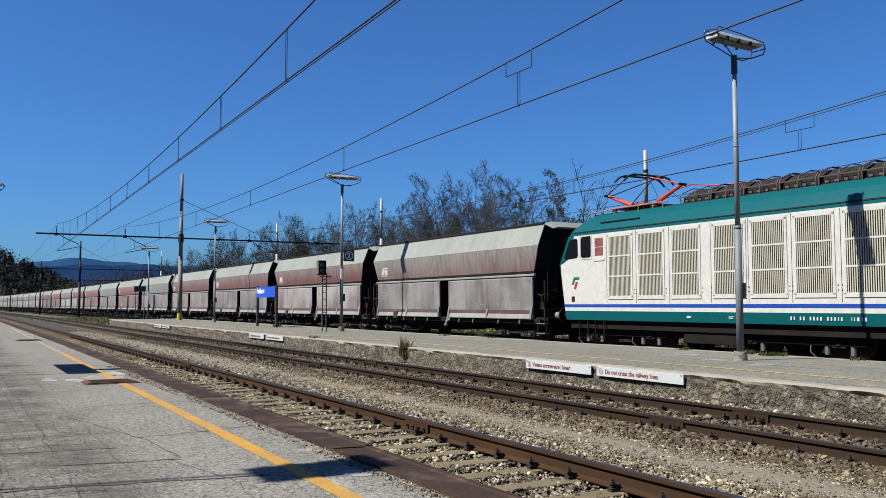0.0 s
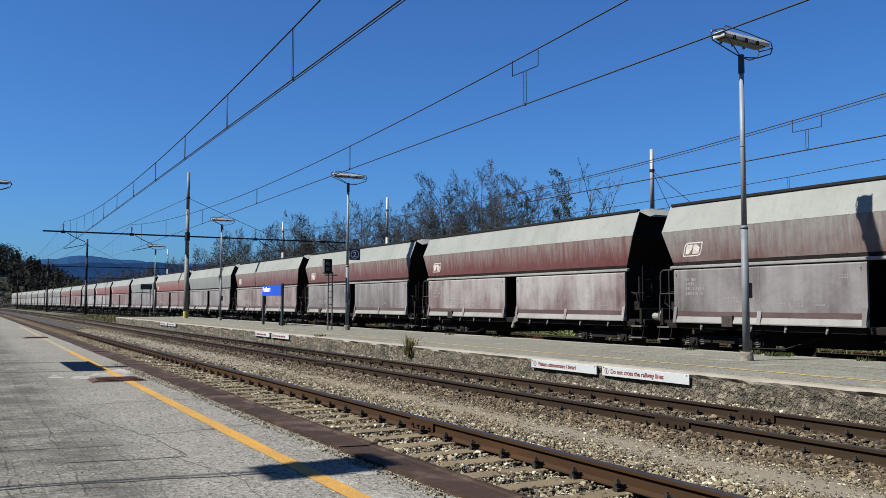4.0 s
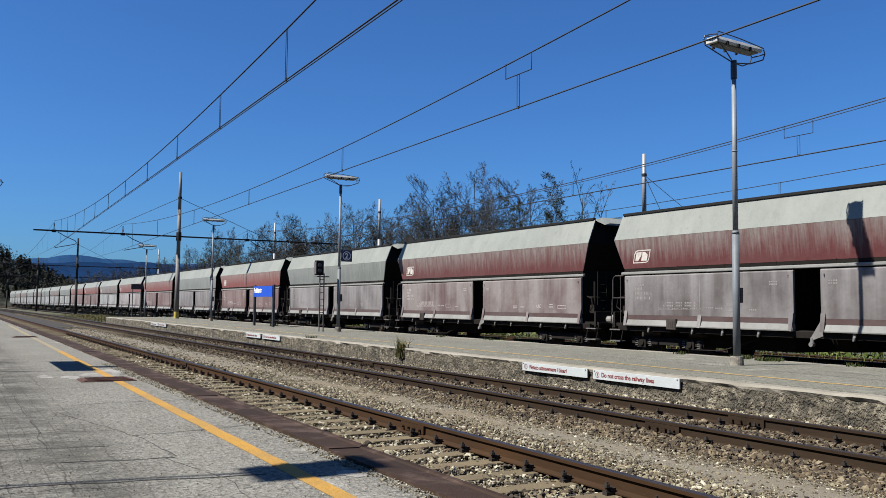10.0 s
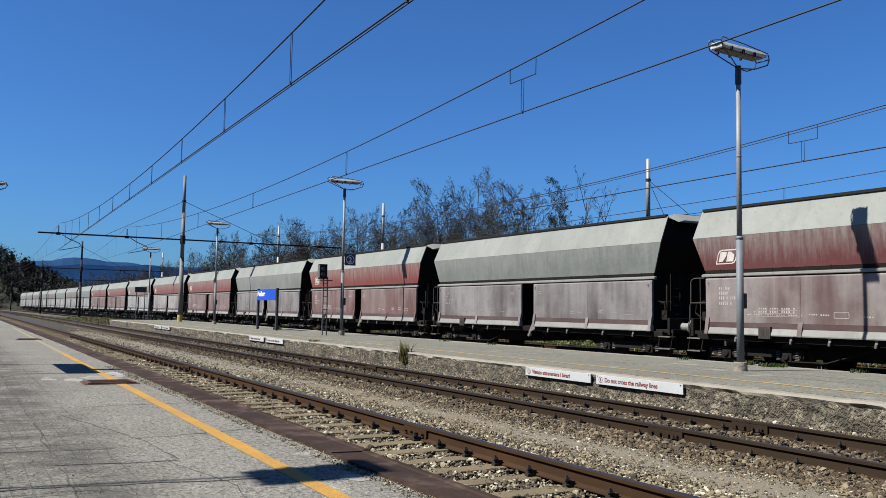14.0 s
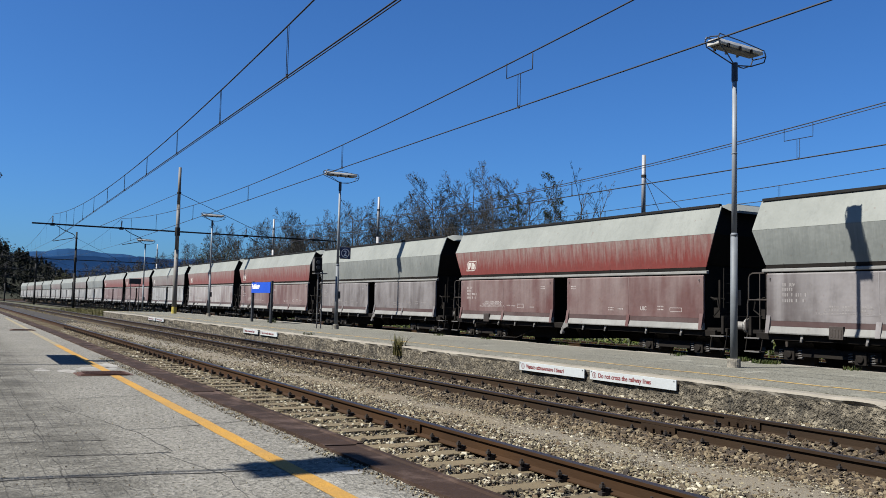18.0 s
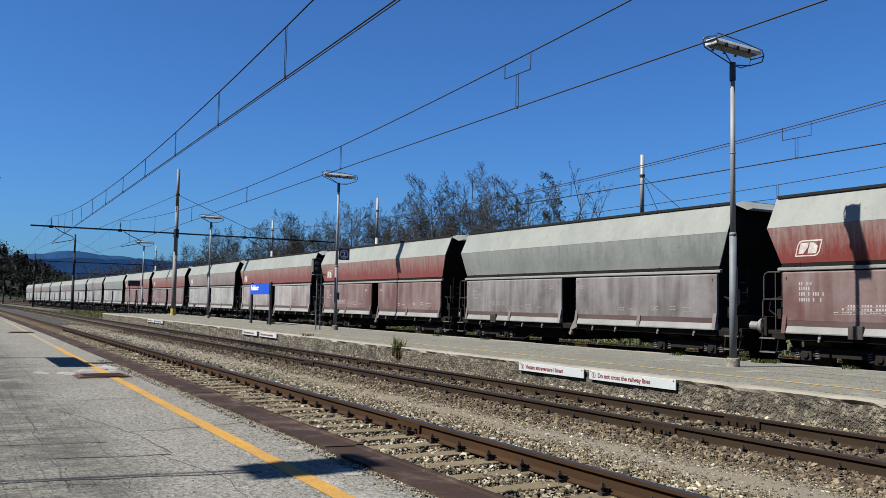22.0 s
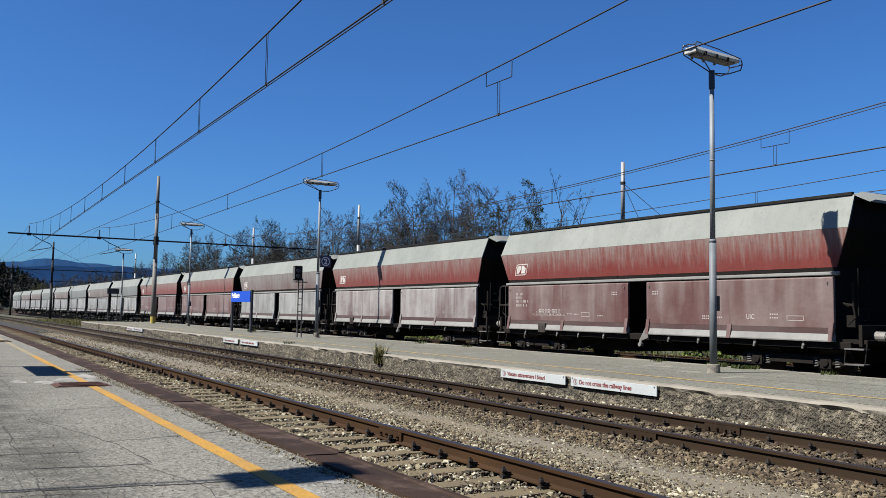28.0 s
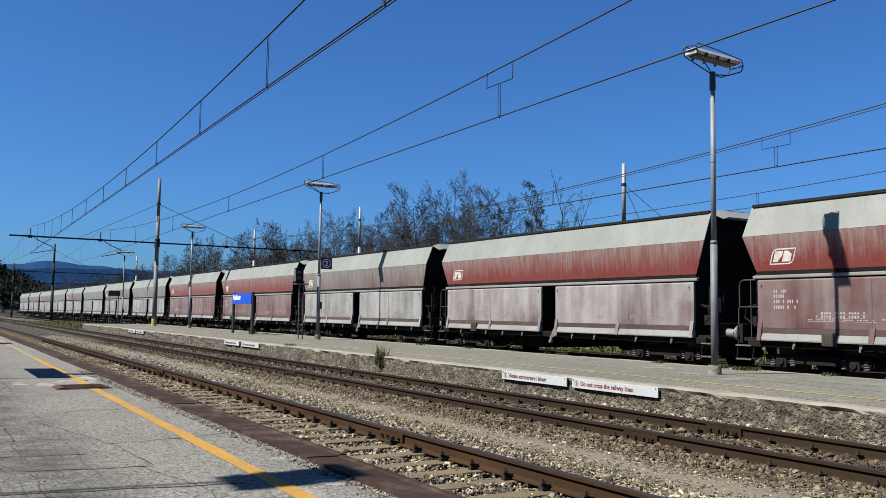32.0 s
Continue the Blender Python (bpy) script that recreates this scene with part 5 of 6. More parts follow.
        part("cab_window", Shape().loft([[(s * x, -y, z) for y, z in ((1.18, 2.88), (1.23, 2.82), (1.6, 2.82), (1.65, 2.88), (1.65, 3.4), (1.6, 3.46), (1.23, 3.44), (1.18, 3.38))] for x in (1.46, 1.488)]), MAT["glass"], b, "dark rounded cab side window", 0.0)
        fr = Shape()
        for lo, hi in ((1.13, 1.17), (1.66, 1.7)):
            fr.box(s * 1.47, s * 1.492, -hi, -lo, 2.84, 3.44)
        fr.box(s * 1.47, s * 1.492, -1.68, -1.15, 2.77, 2.81).box(s * 1.47, s * 1.492, -1.68, -1.15, 3.46, 3.49)
        part("window_frame", fr, MAT["loco_white"], b)
        part("data_plate", side_box(1.84, 2.2, 3.13, 3.37).box(s * 1.46, s * 1.49, -2.2, -1.84, 2.86, 3.1), MAT["plate_red"], b, "two faded red data plates")
        part("data_frame", side_box(1.8, 2.26, 2.7, 2.78, -0.02, 0.02), MAT["loco_white"], b)
        starts = [2.42, 3.67, 4.96, 6.42, 7.6, 8.84, 10.1, 11.4, 12.6, 13.8]
        for k, y0 in enumerate(starts):
            if y0 > LOCO_LEN - 3.2:
                break
            wd = 1.06
            fm = Shape()
            for a, c, d, e in ((y0, y0 + 0.07, 1.62, 3.42), (y0 + wd - 0.07, y0 + wd, 1.62, 3.42), (y0, y0 + wd, 1.56, 1.66), (y0, y0 + wd, 3.36, 3.46)):
                fm.box(s * 1.46, s * 1.5, -c, -a, d, e)
            for z in (2.22, 2.8):
                fm.box(s * 1.46, s * 1.503, -(y0 + wd - 0.07), -(y0 + 0.07), z - 0.02, z + 0.02)
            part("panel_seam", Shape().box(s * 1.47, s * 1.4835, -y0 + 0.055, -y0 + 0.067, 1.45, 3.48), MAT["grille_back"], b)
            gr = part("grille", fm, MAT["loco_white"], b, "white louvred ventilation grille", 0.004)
            # dark sheet that paints the shade in the gaps of the slats
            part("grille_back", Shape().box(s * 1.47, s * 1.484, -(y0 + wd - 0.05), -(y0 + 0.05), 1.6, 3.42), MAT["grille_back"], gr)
            sl = Shape()
            n = 17
            for i in range(n):
                y = y0 + 0.1 + (wd - 0.2) * i / (n - 1)
                sl.box(s * 1.482, s * 1.496, -y - 0.0125, -y + 0.0125, 1.66, 3.36)
            tagged(part("slats", sl, MAT["grille"], gr), kind="stuff")
            dots = Shape()
            for yy_ in (y0 - 0.05, y0 + wd + 0.05):
                for z in (1.72, 1.83):
                    dots.rod((s * 1.478, -yy_, z), (s * 1.49, -yy_, z), 0.014, 0.014, 6)
            part("bolt", dots, MAT["grille_back"], gr)
        def slant(y, z, wd, hh):
            return Shape().loft([[(s * x, -q, r) for q, r in ((y, z), (y + wd, z), (y + wd + hh * 0.45, z + hh), (y + hh * 0.45, z + hh))][::1] for x in (1.47, 1.487)])
        part("emblem", slant(0.72, 2.02, 0.1, 0.22), MAT["green"], b, "green slanted emblem stroke")
        part("emblem", slant(0.86, 2.16, 0.2, 0.08), MAT["green"], b, "green slanted emblem stroke")
        part("emblem", slant(0.82, 1.88, 0.1, 0.22), MAT["logo_red"], b, "red slanted emblem stroke")
        part("side_light", Shape().box(s * 1.46, s * 1.492, -0.86, -0.72, 1.5, 1.66), MAT["black"], b)
        num = Shape()
        y = 8.7
        for wdt in (0.05, 0.04, 0, 0.05, 0.05, 0, 0.05, 0.05, 0.05, 0.05, 0, 0.05, 0.05, 0.05, 0.03, 0.05, 0, 0, 0.02, 0.03, 0.07, 0.03, 0.06):
            if wdt:
                num.box(s * 1.45, s * 1.4815, -y - wdt * 0.8, -y, 1.055, 1.135)
            y += wdt + 0.04 if wdt else 0.08
        part("number_bars", num, MAT["loco_white"], b, "row of small white bars")
        lbl = Shape()
        for y in (5.5, 6.9):
            for i in range(2):
                lbl.box(s * 1.45, s * 1.4815, -y - 0.16 + i * 0.03, -y, 1.1 - i * 0.03, 1.112 - i * 0.03)
        part("small_lettering", lbl, MAT["white_text"], b)
        part("roof_handle", Shape().box(s * 1.3, s * 1.34, -3.6, -1.9, 3.83, 3.86), MAT["black"], b, "black roof handrail")
        rail = Shape().pipe([(s * 0.98, -0.75, 3.95), (s * 1.0, -1.0, 4.2), (s * 1.0, -2.2, 4.25), (s * 1.0, -4.4, 4.25)], 0.018, 6)
        for y in (1.2, 2.2, 3.2, 4.2):
            rail.rod((s * 1.0, -y, 4.05), (s * 1.0, -y, 4.25), 0.014, 0.014, 5)
        part("roof_rail", rail, MAT["buffer"], b, "white roof walkway rail")
        for y in (1.0, 1.75):
            part("cab_step", Shape().pipe([(s * 1.42, -y, 0.95), (s * 1.42, -y, 0.42), (s * 1.42, -y - 0.4, 0.42), (s * 1.42, -y - 0.4, 0.95)], 0.02, 5), MAT["underframe"], b)
    part("underframe", Shape().box(-1.35, 1.35, -LOCO_LEN + 0.5, -0.5, 0.7, 0.97), MAT["shade_black"], b)
    part("equipment_box", Shape().box(-1.3, 1.3, -7.2, -5.2, 0.4, 0.93), MAT["shade_black"], b, "black equipment box", 0.03)
    for y in (-2.6, -8.5, -14.4):
        bg = part("bogie", Shape().box(-1.2, -1.02, y - 1.9, y + 1.9, 0.5, 0.72).box(1.02, 1.2, y - 1.9, y + 1.9, 0.5, 0.72).box(-1, 1, y - 0.3, y + 0.3, 0.4, 0.7), MAT["shade_black"], b, "", 0.02)
        for dy in (-1.2, 1.2):
            for sx in (-0.75, 0.75):
                part("wheel", Shape().rod((sx - 0.07, y + dy, 0.6), (sx + 0.07, y + dy, 0.6), 0.6, 0.6, 32), MAT["wheel"], bg)
                part("axle_box", Shape().box(sx * 1.45 - 0.1, sx * 1.45 + 0.1, y + dy - 0.18, y + dy + 0.18, 0.45, 0.75).rod((sx * 1.58, y + dy, 0.6), (sx * 1.62, y + dy, 0.6), 0.12, 0.11, 12), MAT["underframe"], bg, "", 0.02)
                sp = Shape()
                for d in (-0.32, 0.32):
                    sp.rod((sx * 1.5, y + dy + d, 0.3), (sx * 1.5, y + dy + d, 0.52), 0.06, 0.06, 8)
                part("spring", sp, MAT["grey_pipe"], bg)
            part("sand_pipe", Shape().pipe([(-1.15, y + dy + 0.7, 0.7), (-1.18, y + dy + 0.72, 0.35), (-1.05, y + dy + 0.6, 0.15)], 0.02, 5), MAT["grey_pipe"], bg)
    # roof gear: two pantographs, cable runs, resistor cages
    part("roof_deck", Shape().box(-0.95, 0.95, -LOCO_LEN + 1.2, -1.2, 4.08, 4.14), MAT["roof_brown"], b)
    for end, up in ((0, True), (1, False)):
        def yq(v):
            return -v if not end else -LOCO_LEN + v
        pg = part("pantograph", Shape().box(-0.62, 0.62, min(yq(1.5), yq(3.3)), max(yq(1.5), yq(3.3)), 4.3, 4.345).box(-0.22, 0.22, min(yq(2.2), yq(2.6)), max(yq(2.2), yq(2.6)), 4.345, 4.46), MAT["panto_red"], b, "red pantograph base", 0.015)
        knee = 4.84 if up else 4.55
        headz = 5.26 if up else 4.72
        upper = Shape()
        for a, c in ((1.9, 0.72), (2.9, 3.95)):
            part("lower_arm", Shape().rod((0, yq(a), 4.42), (0, yq(c), knee), 0.075, 0.045, 8), MAT["panto_red"], pg, "red lower arm")
        for s in (-1, 1):
            upper.rod((s * 0.08, yq(0.72), knee), (s * 0.5, yq(2.15), headz - 0.06), 0.017, 0.015, 6)
        part("upper_link", Shape().rod((0, yq(3.95), knee), (0, yq(2.65), headz - 0.06), 0.022, 0.02, 6), MAT["panto_red"], pg, "thin red upper link")
        upper.rod((-0.14, yq(0.72), knee), (0.14, yq(0.72), knee), 0.04, 0.04, 6).rod((-0.14, yq(3.95), knee), (0.14, yq(3.95), knee), 0.04, 0.04, 6)
        upper.rod((-0.12, yq(1.9), 4.42), (0.5, yq(2.15), headz - 0.06), 0.017, 0.017, 5)
        part("upper_arm", upper, MAT["black"], pg, "thin dark upper arms")
        hd = Shape()
        for d in (2.2, 2.6):
            hd.pipe([(-0.98, yq(d), headz - 0.22), (-0.8, yq(d), headz - 0.06), (-0.6, yq(d), headz), (0.6, yq(d), headz), (0.8, yq(d), headz - 0.06), (0.98, yq(d), headz - 0.22)], 0.03, 6)
        for s in (-1, 1):
            hd.rod((s * 0.55, yq(2.1), headz - 0.03), (s * 0.55, yq(2.7), headz - 0.03), 0.025, 0.025, 6)
        part("collector_head", hd, MAT["black"], pg, "black collector bow")
        ins = Shape()
        for s in (-1, 1):
            for v in (1.6, 3.3):
                ins.rod((s * 0.5, yq(v), 4.12), (s * 0.5, yq(v), 4.32), 0.06, 0.05, 10)
                for i in range(3):
                    ins.rod((s * 0.5, yq(v), 4.15 + i * 0.05), (s * 0.5, yq(v), 4.175 + i * 0.05), 0.1, 0.08, 12)
        part("insulator", ins, MAT["insulator"], pg)
    part("cable", Shape().pipe([(0.3, -3.3, 4.75), (0.3, -4.0, 4.85), (0.3, -5.0, 4.7), (0.3, -6.0, 4.66)], 0.018, 6), MAT["panto_red"], b, "red roof cable")
    for k in range(7):
        y0 = 4.85 + k * 1.08
        cg = part("resistor_housing", Shape().loft([[(-0.85, -y, 4.14), (-0.85, -y, 4.3), (-0.45, -y, 4.52), (0.45, -y, 4.52), (0.85, -y, 4.3), (0.85, -y, 4.14)] for y in (y0, y0 + 1.0)]), MAT["roof_brown"], b, "brown braking-resistor housing")
        fr = Shape()
        for y in (y0, y0 + 0.5, y0 + 1.0):
            fr.pipe([(-0.98, -y, 4.12), (-0.98, -y, 4.32), (-0.92, -y, 4.4), (-0.5, -y, 4.57), (0.5, -y, 4.57), (0.92, -y, 4.4), (0.98, -y, 4.32), (0.98, -y, 4.12)], 0.014, 6)
        for s in (-1, 1):
            fr.rod((s * 0.98, -y0, 4.3), (s * 0.98, -y0 - 1.0, 4.3), 0.016, 0.016, 5)
            for i in range(4):
                fr.box(s * 0.9, s * 0.93, -y0 - 0.12 - i * 0.24 - 0.09, -y0 - 0.12 - i * 0.24, 4.16, 4.24)
        part("guard_frame", fr, MAT["cage"], cg, "pale tubular guard frame")
    return b


LOCO = build_loco()
LOCO.matrix_basis = train_pose(LOCO_END)


# ------------------------------------------------------------ platform lamps
def build_lamp(tall=6.2, wide=0.15, slim=1.0, long=1.0):
    l = thing("platform_lamp", pose(0, 0, 0), "galvanised platform lamp post with a long fluorescent head", "lamp", "platform lamps")
    part("footing", Shape().rod((0, 0, 0), (0, 0, 0.2), 0.135, 0.125, 20), MAT["coping"], l, "round concrete footing", 0.01)
    part("lower_post", Shape().rod((0, 0, 0.1), (0, 0, tall * 0.43), 0.072 * slim, 0.07 * slim, 16).rod((0, 0, tall * 0.43), (0, 0, tall * 0.44), 0.078 * slim, 0.06 * slim, 16), MAT["lamp_paint"], l, "grey-painted lower post", 0, True)
    part("upper_post", Shape().rod((0, 0, tall * 0.43), (0, 0, tall - 0.3), 0.054 * slim, 0.046 * slim, 16).rod((0, 0, tall * 0.7), (0, 0, tall * 0.703), 0.058 * slim, 0.058 * slim, 16), MAT["lamp_steel"], l, "galvanised upper post", 0, True)
    part("collar", Shape().rod((0, 0, tall - 0.35), (0, 0, tall + 0.02), 0.062 * slim, 0.06 * slim, 14), MAT["lamp_dark"], l, "dark collar")
    part("fuse_box", Shape().box(0.05, 0.14, -0.06, 0.06, 1.25, 1.55), MAT["lamp_dark"], l, "", 0.012)
    br = Shape()
    for y in (-wide - 0.01, wide + 0.01):
        br.pipe([(0, 0, tall - 0.03), (-0.35 * long, y * 0.6, tall + 0.13), (-0.66 * long, y, tall + 0.26), (-0.7 * long, y, tall + 0.38), (-0.66 * long, y, tall + 0.46)], 0.013, 6)
        br.pipe([(0, 0, tall - 0.03), (0.4 * long, y * 0.6, tall + 0.0), (0.72 * long, y, tall + 0.12), (0.78 * long, y, tall + 0.25), (0.74 * long, y, tall + 0.34)], 0.013, 6)
        br.pipe([(-0.66 * long, y, tall + 0.46), (0.0, y, tall + 0.43), (0.74 * long, y, tall + 0.36)], 0.011, 6)
    br.pipe([(-0.7 * long, -wide - 0.01, tall + 0.4), (-0.74 * long, 0, tall + 0.42), (-0.7 * long, wide + 0.01, tall + 0.4)], 0.013, 6)
    br.pipe([(0.78 * long, -wide - 0.01, tall + 0.25), (0.82 * long, 0, tall + 0.26), (0.78 * long, wide + 0.01, tall + 0.25)], 0.013, 6)
    part("bracket", br, MAT["lamp_dark"], l, "bent tubular brackets")
    h = Shape()
    h.loft([[(x, y, z + tall) for y, z in ((-wide, 0.27), (wide, 0.27), (wide + 0.02, 0.31), (wide * 0.8, 0.39), (-wide * 0.8, 0.39), (-wide - 0.02, 0.31))] for x in (-0.66 * long, 0.7 * long)])
    part("housing", h, MAT["lamp_shade"], l, "pale lamp housing", 0.015)
    part("diffuser", Shape().box(-0.58 * long, 0.62 * long, -wide * 0.8, wide * 0.8, tall + 0.24, tall + 0.275), MAT["grey_pipe"], l, "grey lamp diffuser", 0.02)
    for x in (-0.4 * long, -0.05, 0.3 * long):
        for y in (-wide - 0.02, wide + 0.02):
            part("clasp", Shape().box(x - 0.02, x + 0.02, y - 0.02, y + 0.02, tall + 0.23, tall + 0.31), MAT["black"], l)
    return l


lamp_1 = build_lamp(6.09)
lamp_1.matrix_basis = pose(13.5, 12.13, ISLAND_TOP - 0.02, 0, 0, 4)
for x, y, z in ((13.95, 33.47, ISLAND_TOP), (14.36, 55.24, ISLAND_TOP), (14.47, 77.45, -0.1), (1.0, 43.3, NEAR_TOP)):
    copy_thing(lamp_1, pose(x, y, z))
build_lamp(6.2, 0.225, 0.4, 0.6).matrix_basis = pose(-3.36, 6.26, NEAR_TOP)

# ------------------------------------------------------------ signs on the island platform
def sign_plate(y0, y1, text, m_text=True):
    s = thing("warning_sign", pose(WALL - 0.03, (y0 + y1) / 2, 0.19), "long white enamel sign with dark red words on the platform face" if m_text else "long white enamel sign with small dark words on the platform face", "sign", "warning signs")
    w = y1 - y0
    part("plate", Shape().box(-0.012, 0.012, -w / 2, w / 2, -0.085, 0.085), MAT["white_sign"], s, "", 0.004)
    f = Matrix(((0, 0, -1, -0.0135), (-1, 0, 0, w / 2 - 0.24), (0, 1, 0, -0.035), (0, 0, 0, 1)))
    tagged(lettering(text, 0.112 if m_text else 0.1, s, f, MAT["red_text"], bold=0.0025), kind="stuff")
    ring = Shape()
    n = 24
    for k in range(n):
        a, b = 2 * math.pi * k / n, 2 * math.pi * (k + 1) / n
        ring.add([(-0.0145, w / 2 - 0.13 + r * math.cos(t), r * math.sin(t)) for t, r in ((a, 0.045), (b, 0.045), (b, 0.055), (a, 0.055))], [(0, 1, 2, 3)])
    ring.box(-0.015, -0.013, w / 2 - 0.14, w / 2 - 0.12, -0.03, 0.03)
    part("symbol", ring, MAT["red_text"], s, "round pictogram")
    for y in (-w / 2 + 0.05, w / 2 - 0.05):
        part("bolt", Shape().rod((-0.012, y, 0.06), (-0.02, y, 0.06), 0.012, 0.01, 8), MAT["lamp_dark"], s)
    return s


IT, EN = "Vietato attraversare i binari", "Do not cross the railway lines"
for a, b, c, d in ((12.83, 14.94, 10.48, 12.67), (32.45, 34.35, 30.2, 32.2), (51.4, 53.4, 49.2, 51.2)):
    sign_plate(a, b, IT)
    sign_plate(c, d, EN)

ns = thing("station_sign", pose(13.6, 42.25, ISLAND_TOP), "blue station name board on two dark posts", "sign")
for y in (-1.5, 1.5):
    part("post", Shape().box(-0.05, 0.05, y - 0.09, y + 0.09, 0, 2.06), MAT["lamp_dark"], ns, "dark grey post", 0.01)
part("board", Shape().box(-0.085, -0.055, -1.5, 1.5, 1.47, 2.0), MAT["blue_sign"], ns, "royal blue board", 0.01)
lettering("Robilante", 0.33, ns, Matrix(((0, 0, -1, -0.09), (-1, 0, 0, 1.38), (0, 1, 0, 1.69), (0, 0, 0, 1))), MAT["white_text"], bold=0.012)["kind"] = "stuff"

# made-up board out of view, shaped to cast the far shadow patch
shadow_board = thing("station_sign", pose(0.2, 14.74, NEAR_TOP), "unseen board on two posts, added to cast a platform shadow", "sign")
for y in (0.06, 2.36):
    part("post", Shape().rod((0, y, 0), (0, y, 2.12), 0.035, 0.035, 14), MAT["lamp_dark"], shadow_board, "dark grey post")
part("top_plate", Shape().box(-0.02, 0.02, 0.7, 1.02, 2.184, 2.69), MAT["lamp_dark"], shadow_board, "small plate added for the narrow end of the shadow", 0.006)
part("board", Shape().box(-0.02, 0.02, 0, 2.42, 1.63, 2.18), MAT["blue_sign"], shadow_board, "royal blue board", 0.01)

pn = thing("platform_number", pose(13.95, 33.47, 0.03), "dark blue square sign with a white ringed numeral", "sign")
part("board", Shape().box(0.06, 0.55, -0.05, -0.02, 3.18, 3.66), MAT["navy"], pn, "", 0.015)
ring = Shape()
for k in range(32):
    a, b = 2 * math.pi * k / 32, 2 * math.pi * (k + 1) / 32
    ring.add([(0.305 + r * math.cos(t), -0.053, 3.42 + r * math.sin(t)) for t, r in ((a, 0.155), (b, 0.155), (b, 0.185), (a, 0.185))], [(0, 1, 2, 3)])
part("ring", ring, MAT["white_text"], pn, "white ring")
lettering("2", 0.3, pn, pose(0.225, -0.053, 3.315, 90, 0, 0), MAT["white_text"], bold=0.006)
for z in (3.25, 3.55):
    part("strap", Shape().box(-0.06, 0.08, -0.03, 0.0, z, z + 0.03), MAT["lamp_dark"], pn)

sg = thing("track_signal", pose(13.16, 33.6, ISLAND_TOP), "black-faced colour-light signal on a ladder post", "signal")
ld = Shape()
for x in (0, 0.18):
    ld.box(x - 0.02, x + 0.02, -0.02, 0.02, 0, 2.4)
part("ladder", ld, MAT["grey_pipe"], sg, "galvanised ladder frame")
for i in range(8):
    part("rung", Shape().rod((0, 0, 0.25 + i * 0.27), (0.18, 0, 0.25 + i * 0.27), 0.014, 0.014, 6), MAT["grey_pipe"], sg)
part("head", Shape().box(-0.2, 0.12, -0.12, 0.12, 2.32, 2.92), MAT["black"], sg, "black signal head", 0.02)
part("back_board", Shape().box(-0.23, -0.2, -0.13, 0.1, 2.36, 2.86), MAT["grey_pipe"], sg, "pale side plate", 0.01)
part("platform", Shape().box(-0.2, 0.34, -0.16, 0.16, 2.24, 2.28), MAT["grey_pipe"], sg)
part("lens", Shape().rod((-0.08, -0.12, 2.72), (-0.08, -0.2, 2.72), 0.075, 0.08, 16).rod((-0.08, -0.12, 2.5), (-0.08, -0.2, 2.5), 0.075, 0.08, 16), MAT["lamp_dark"], sg)

nb = thing("notice_frame", pose(15.0, 84.5, -0.2), "dark board on two thin legs beside the goods track", "board")
part("board", Shape().box(-0.5, 0.55, -0.05, 0.0, 2.85, 3.35), MAT["lamp_dark"], nb, "", 0.01)
for x in (-0.35, 0.4):
    part("leg", Shape().box(x - 0.03, x + 0.03, -0.03, 0.03, 0, 2.9), MAT["grey_pipe"], nb)


# ------------------------------------------------------------ overhead line
def add_portal(y, x_mast, top, beam_z, x0, x1, arms, base, pale=False, yellow=False):
    p = thing("catenary_portal", pose(0, y, 0), "tall steel catenary mast carrying a cross beam", "mast", "catenary masts")
    m = MAT["mast"] if not pale else MAT["mast_dark"]
    part("mast", Shape().rod((x_mast, 0, base), (x_mast, 0, top * 0.45), 0.17, 0.15, 14).rod((x_mast, 0, top * 0.45), (x_mast, 0, top * 0.75), 0.14, 0.125, 14).rod((x_mast, 0, top * 0.75), (x_mast, 0, top), 0.115, 0.105, 14), m, p, "weathered tubular mast", 0, True)
    if yellow:
        part("base_band", Shape().rod((x_mast, 0, base), (x_mast, 0, base + 0.55), 0.185, 0.18, 14), MAT["yellow_paint"], p, "yellow-painted mast foot")
    part("collar", Shape().rod((x_mast, 0, beam_z - 0.3), (x_mast, 0, beam_z + 0.3), 0.185, 0.185, 14), MAT["mast_dark"], p)
    part("collar", Shape().rod((x_mast, 0, beam_z + 2.75), (x_mast, 0, beam_z + 2.88), 0.15, 0.15, 14), MAT["mast_dark"], p)
    part("beam", Shape().box(x0, x1, -0.07, 0.07, beam_z - 0.05, beam_z + 0.05), MAT["mast_dark"], p, "dark cross beam", 0.015)
    tie = Shape()
    for q in (-1, 1):
        tie.rod((x_mast, 0, beam_z + 2.8), (x_mast + q * (x1 - x_mast if q > 0 else x_mast - x0) * 0.55, 0, beam_z + 0.06), 0.018, 0.018, 5)
    part("tie_wire", tie, MAT["wire"], p)
    for x in arms:
        ins = Shape().rod((x, 0, beam_z + 0.06), (x, 0, beam_z + 0.55), 0.025, 0.02, 8)
        for i in range(5):
            ins.rod((x, 0, beam_z + 0.15 + i * 0.08), (x, 0, beam_z + 0.19 + i * 0.08), 0.06, 0.045, 10)
        part("insulator", ins, MAT["insulator"], p)
        part("steady_arm", Shape().pipe([(x + 0.25, 0, beam_z - 0.08), (x + 0.7, 0, beam_z - 0.35), (x + 1.35, 0, beam_z - 0.62), (x + 1.45, 0, beam_z - 0.78), (x + 1.3, 0, beam_z - 0.88), (x + 0.1, 0, beam_z - 1.15)], 0.026, 6), MAT["mast_dark"], p, "bent registration arm")
        part("arm_clamp", Shape().box(x - 0.13, x + 0.13, -0.08, 0.08, beam_z - 0.11, beam_z + 0.07), MAT["mast_dark"], p)
    return p


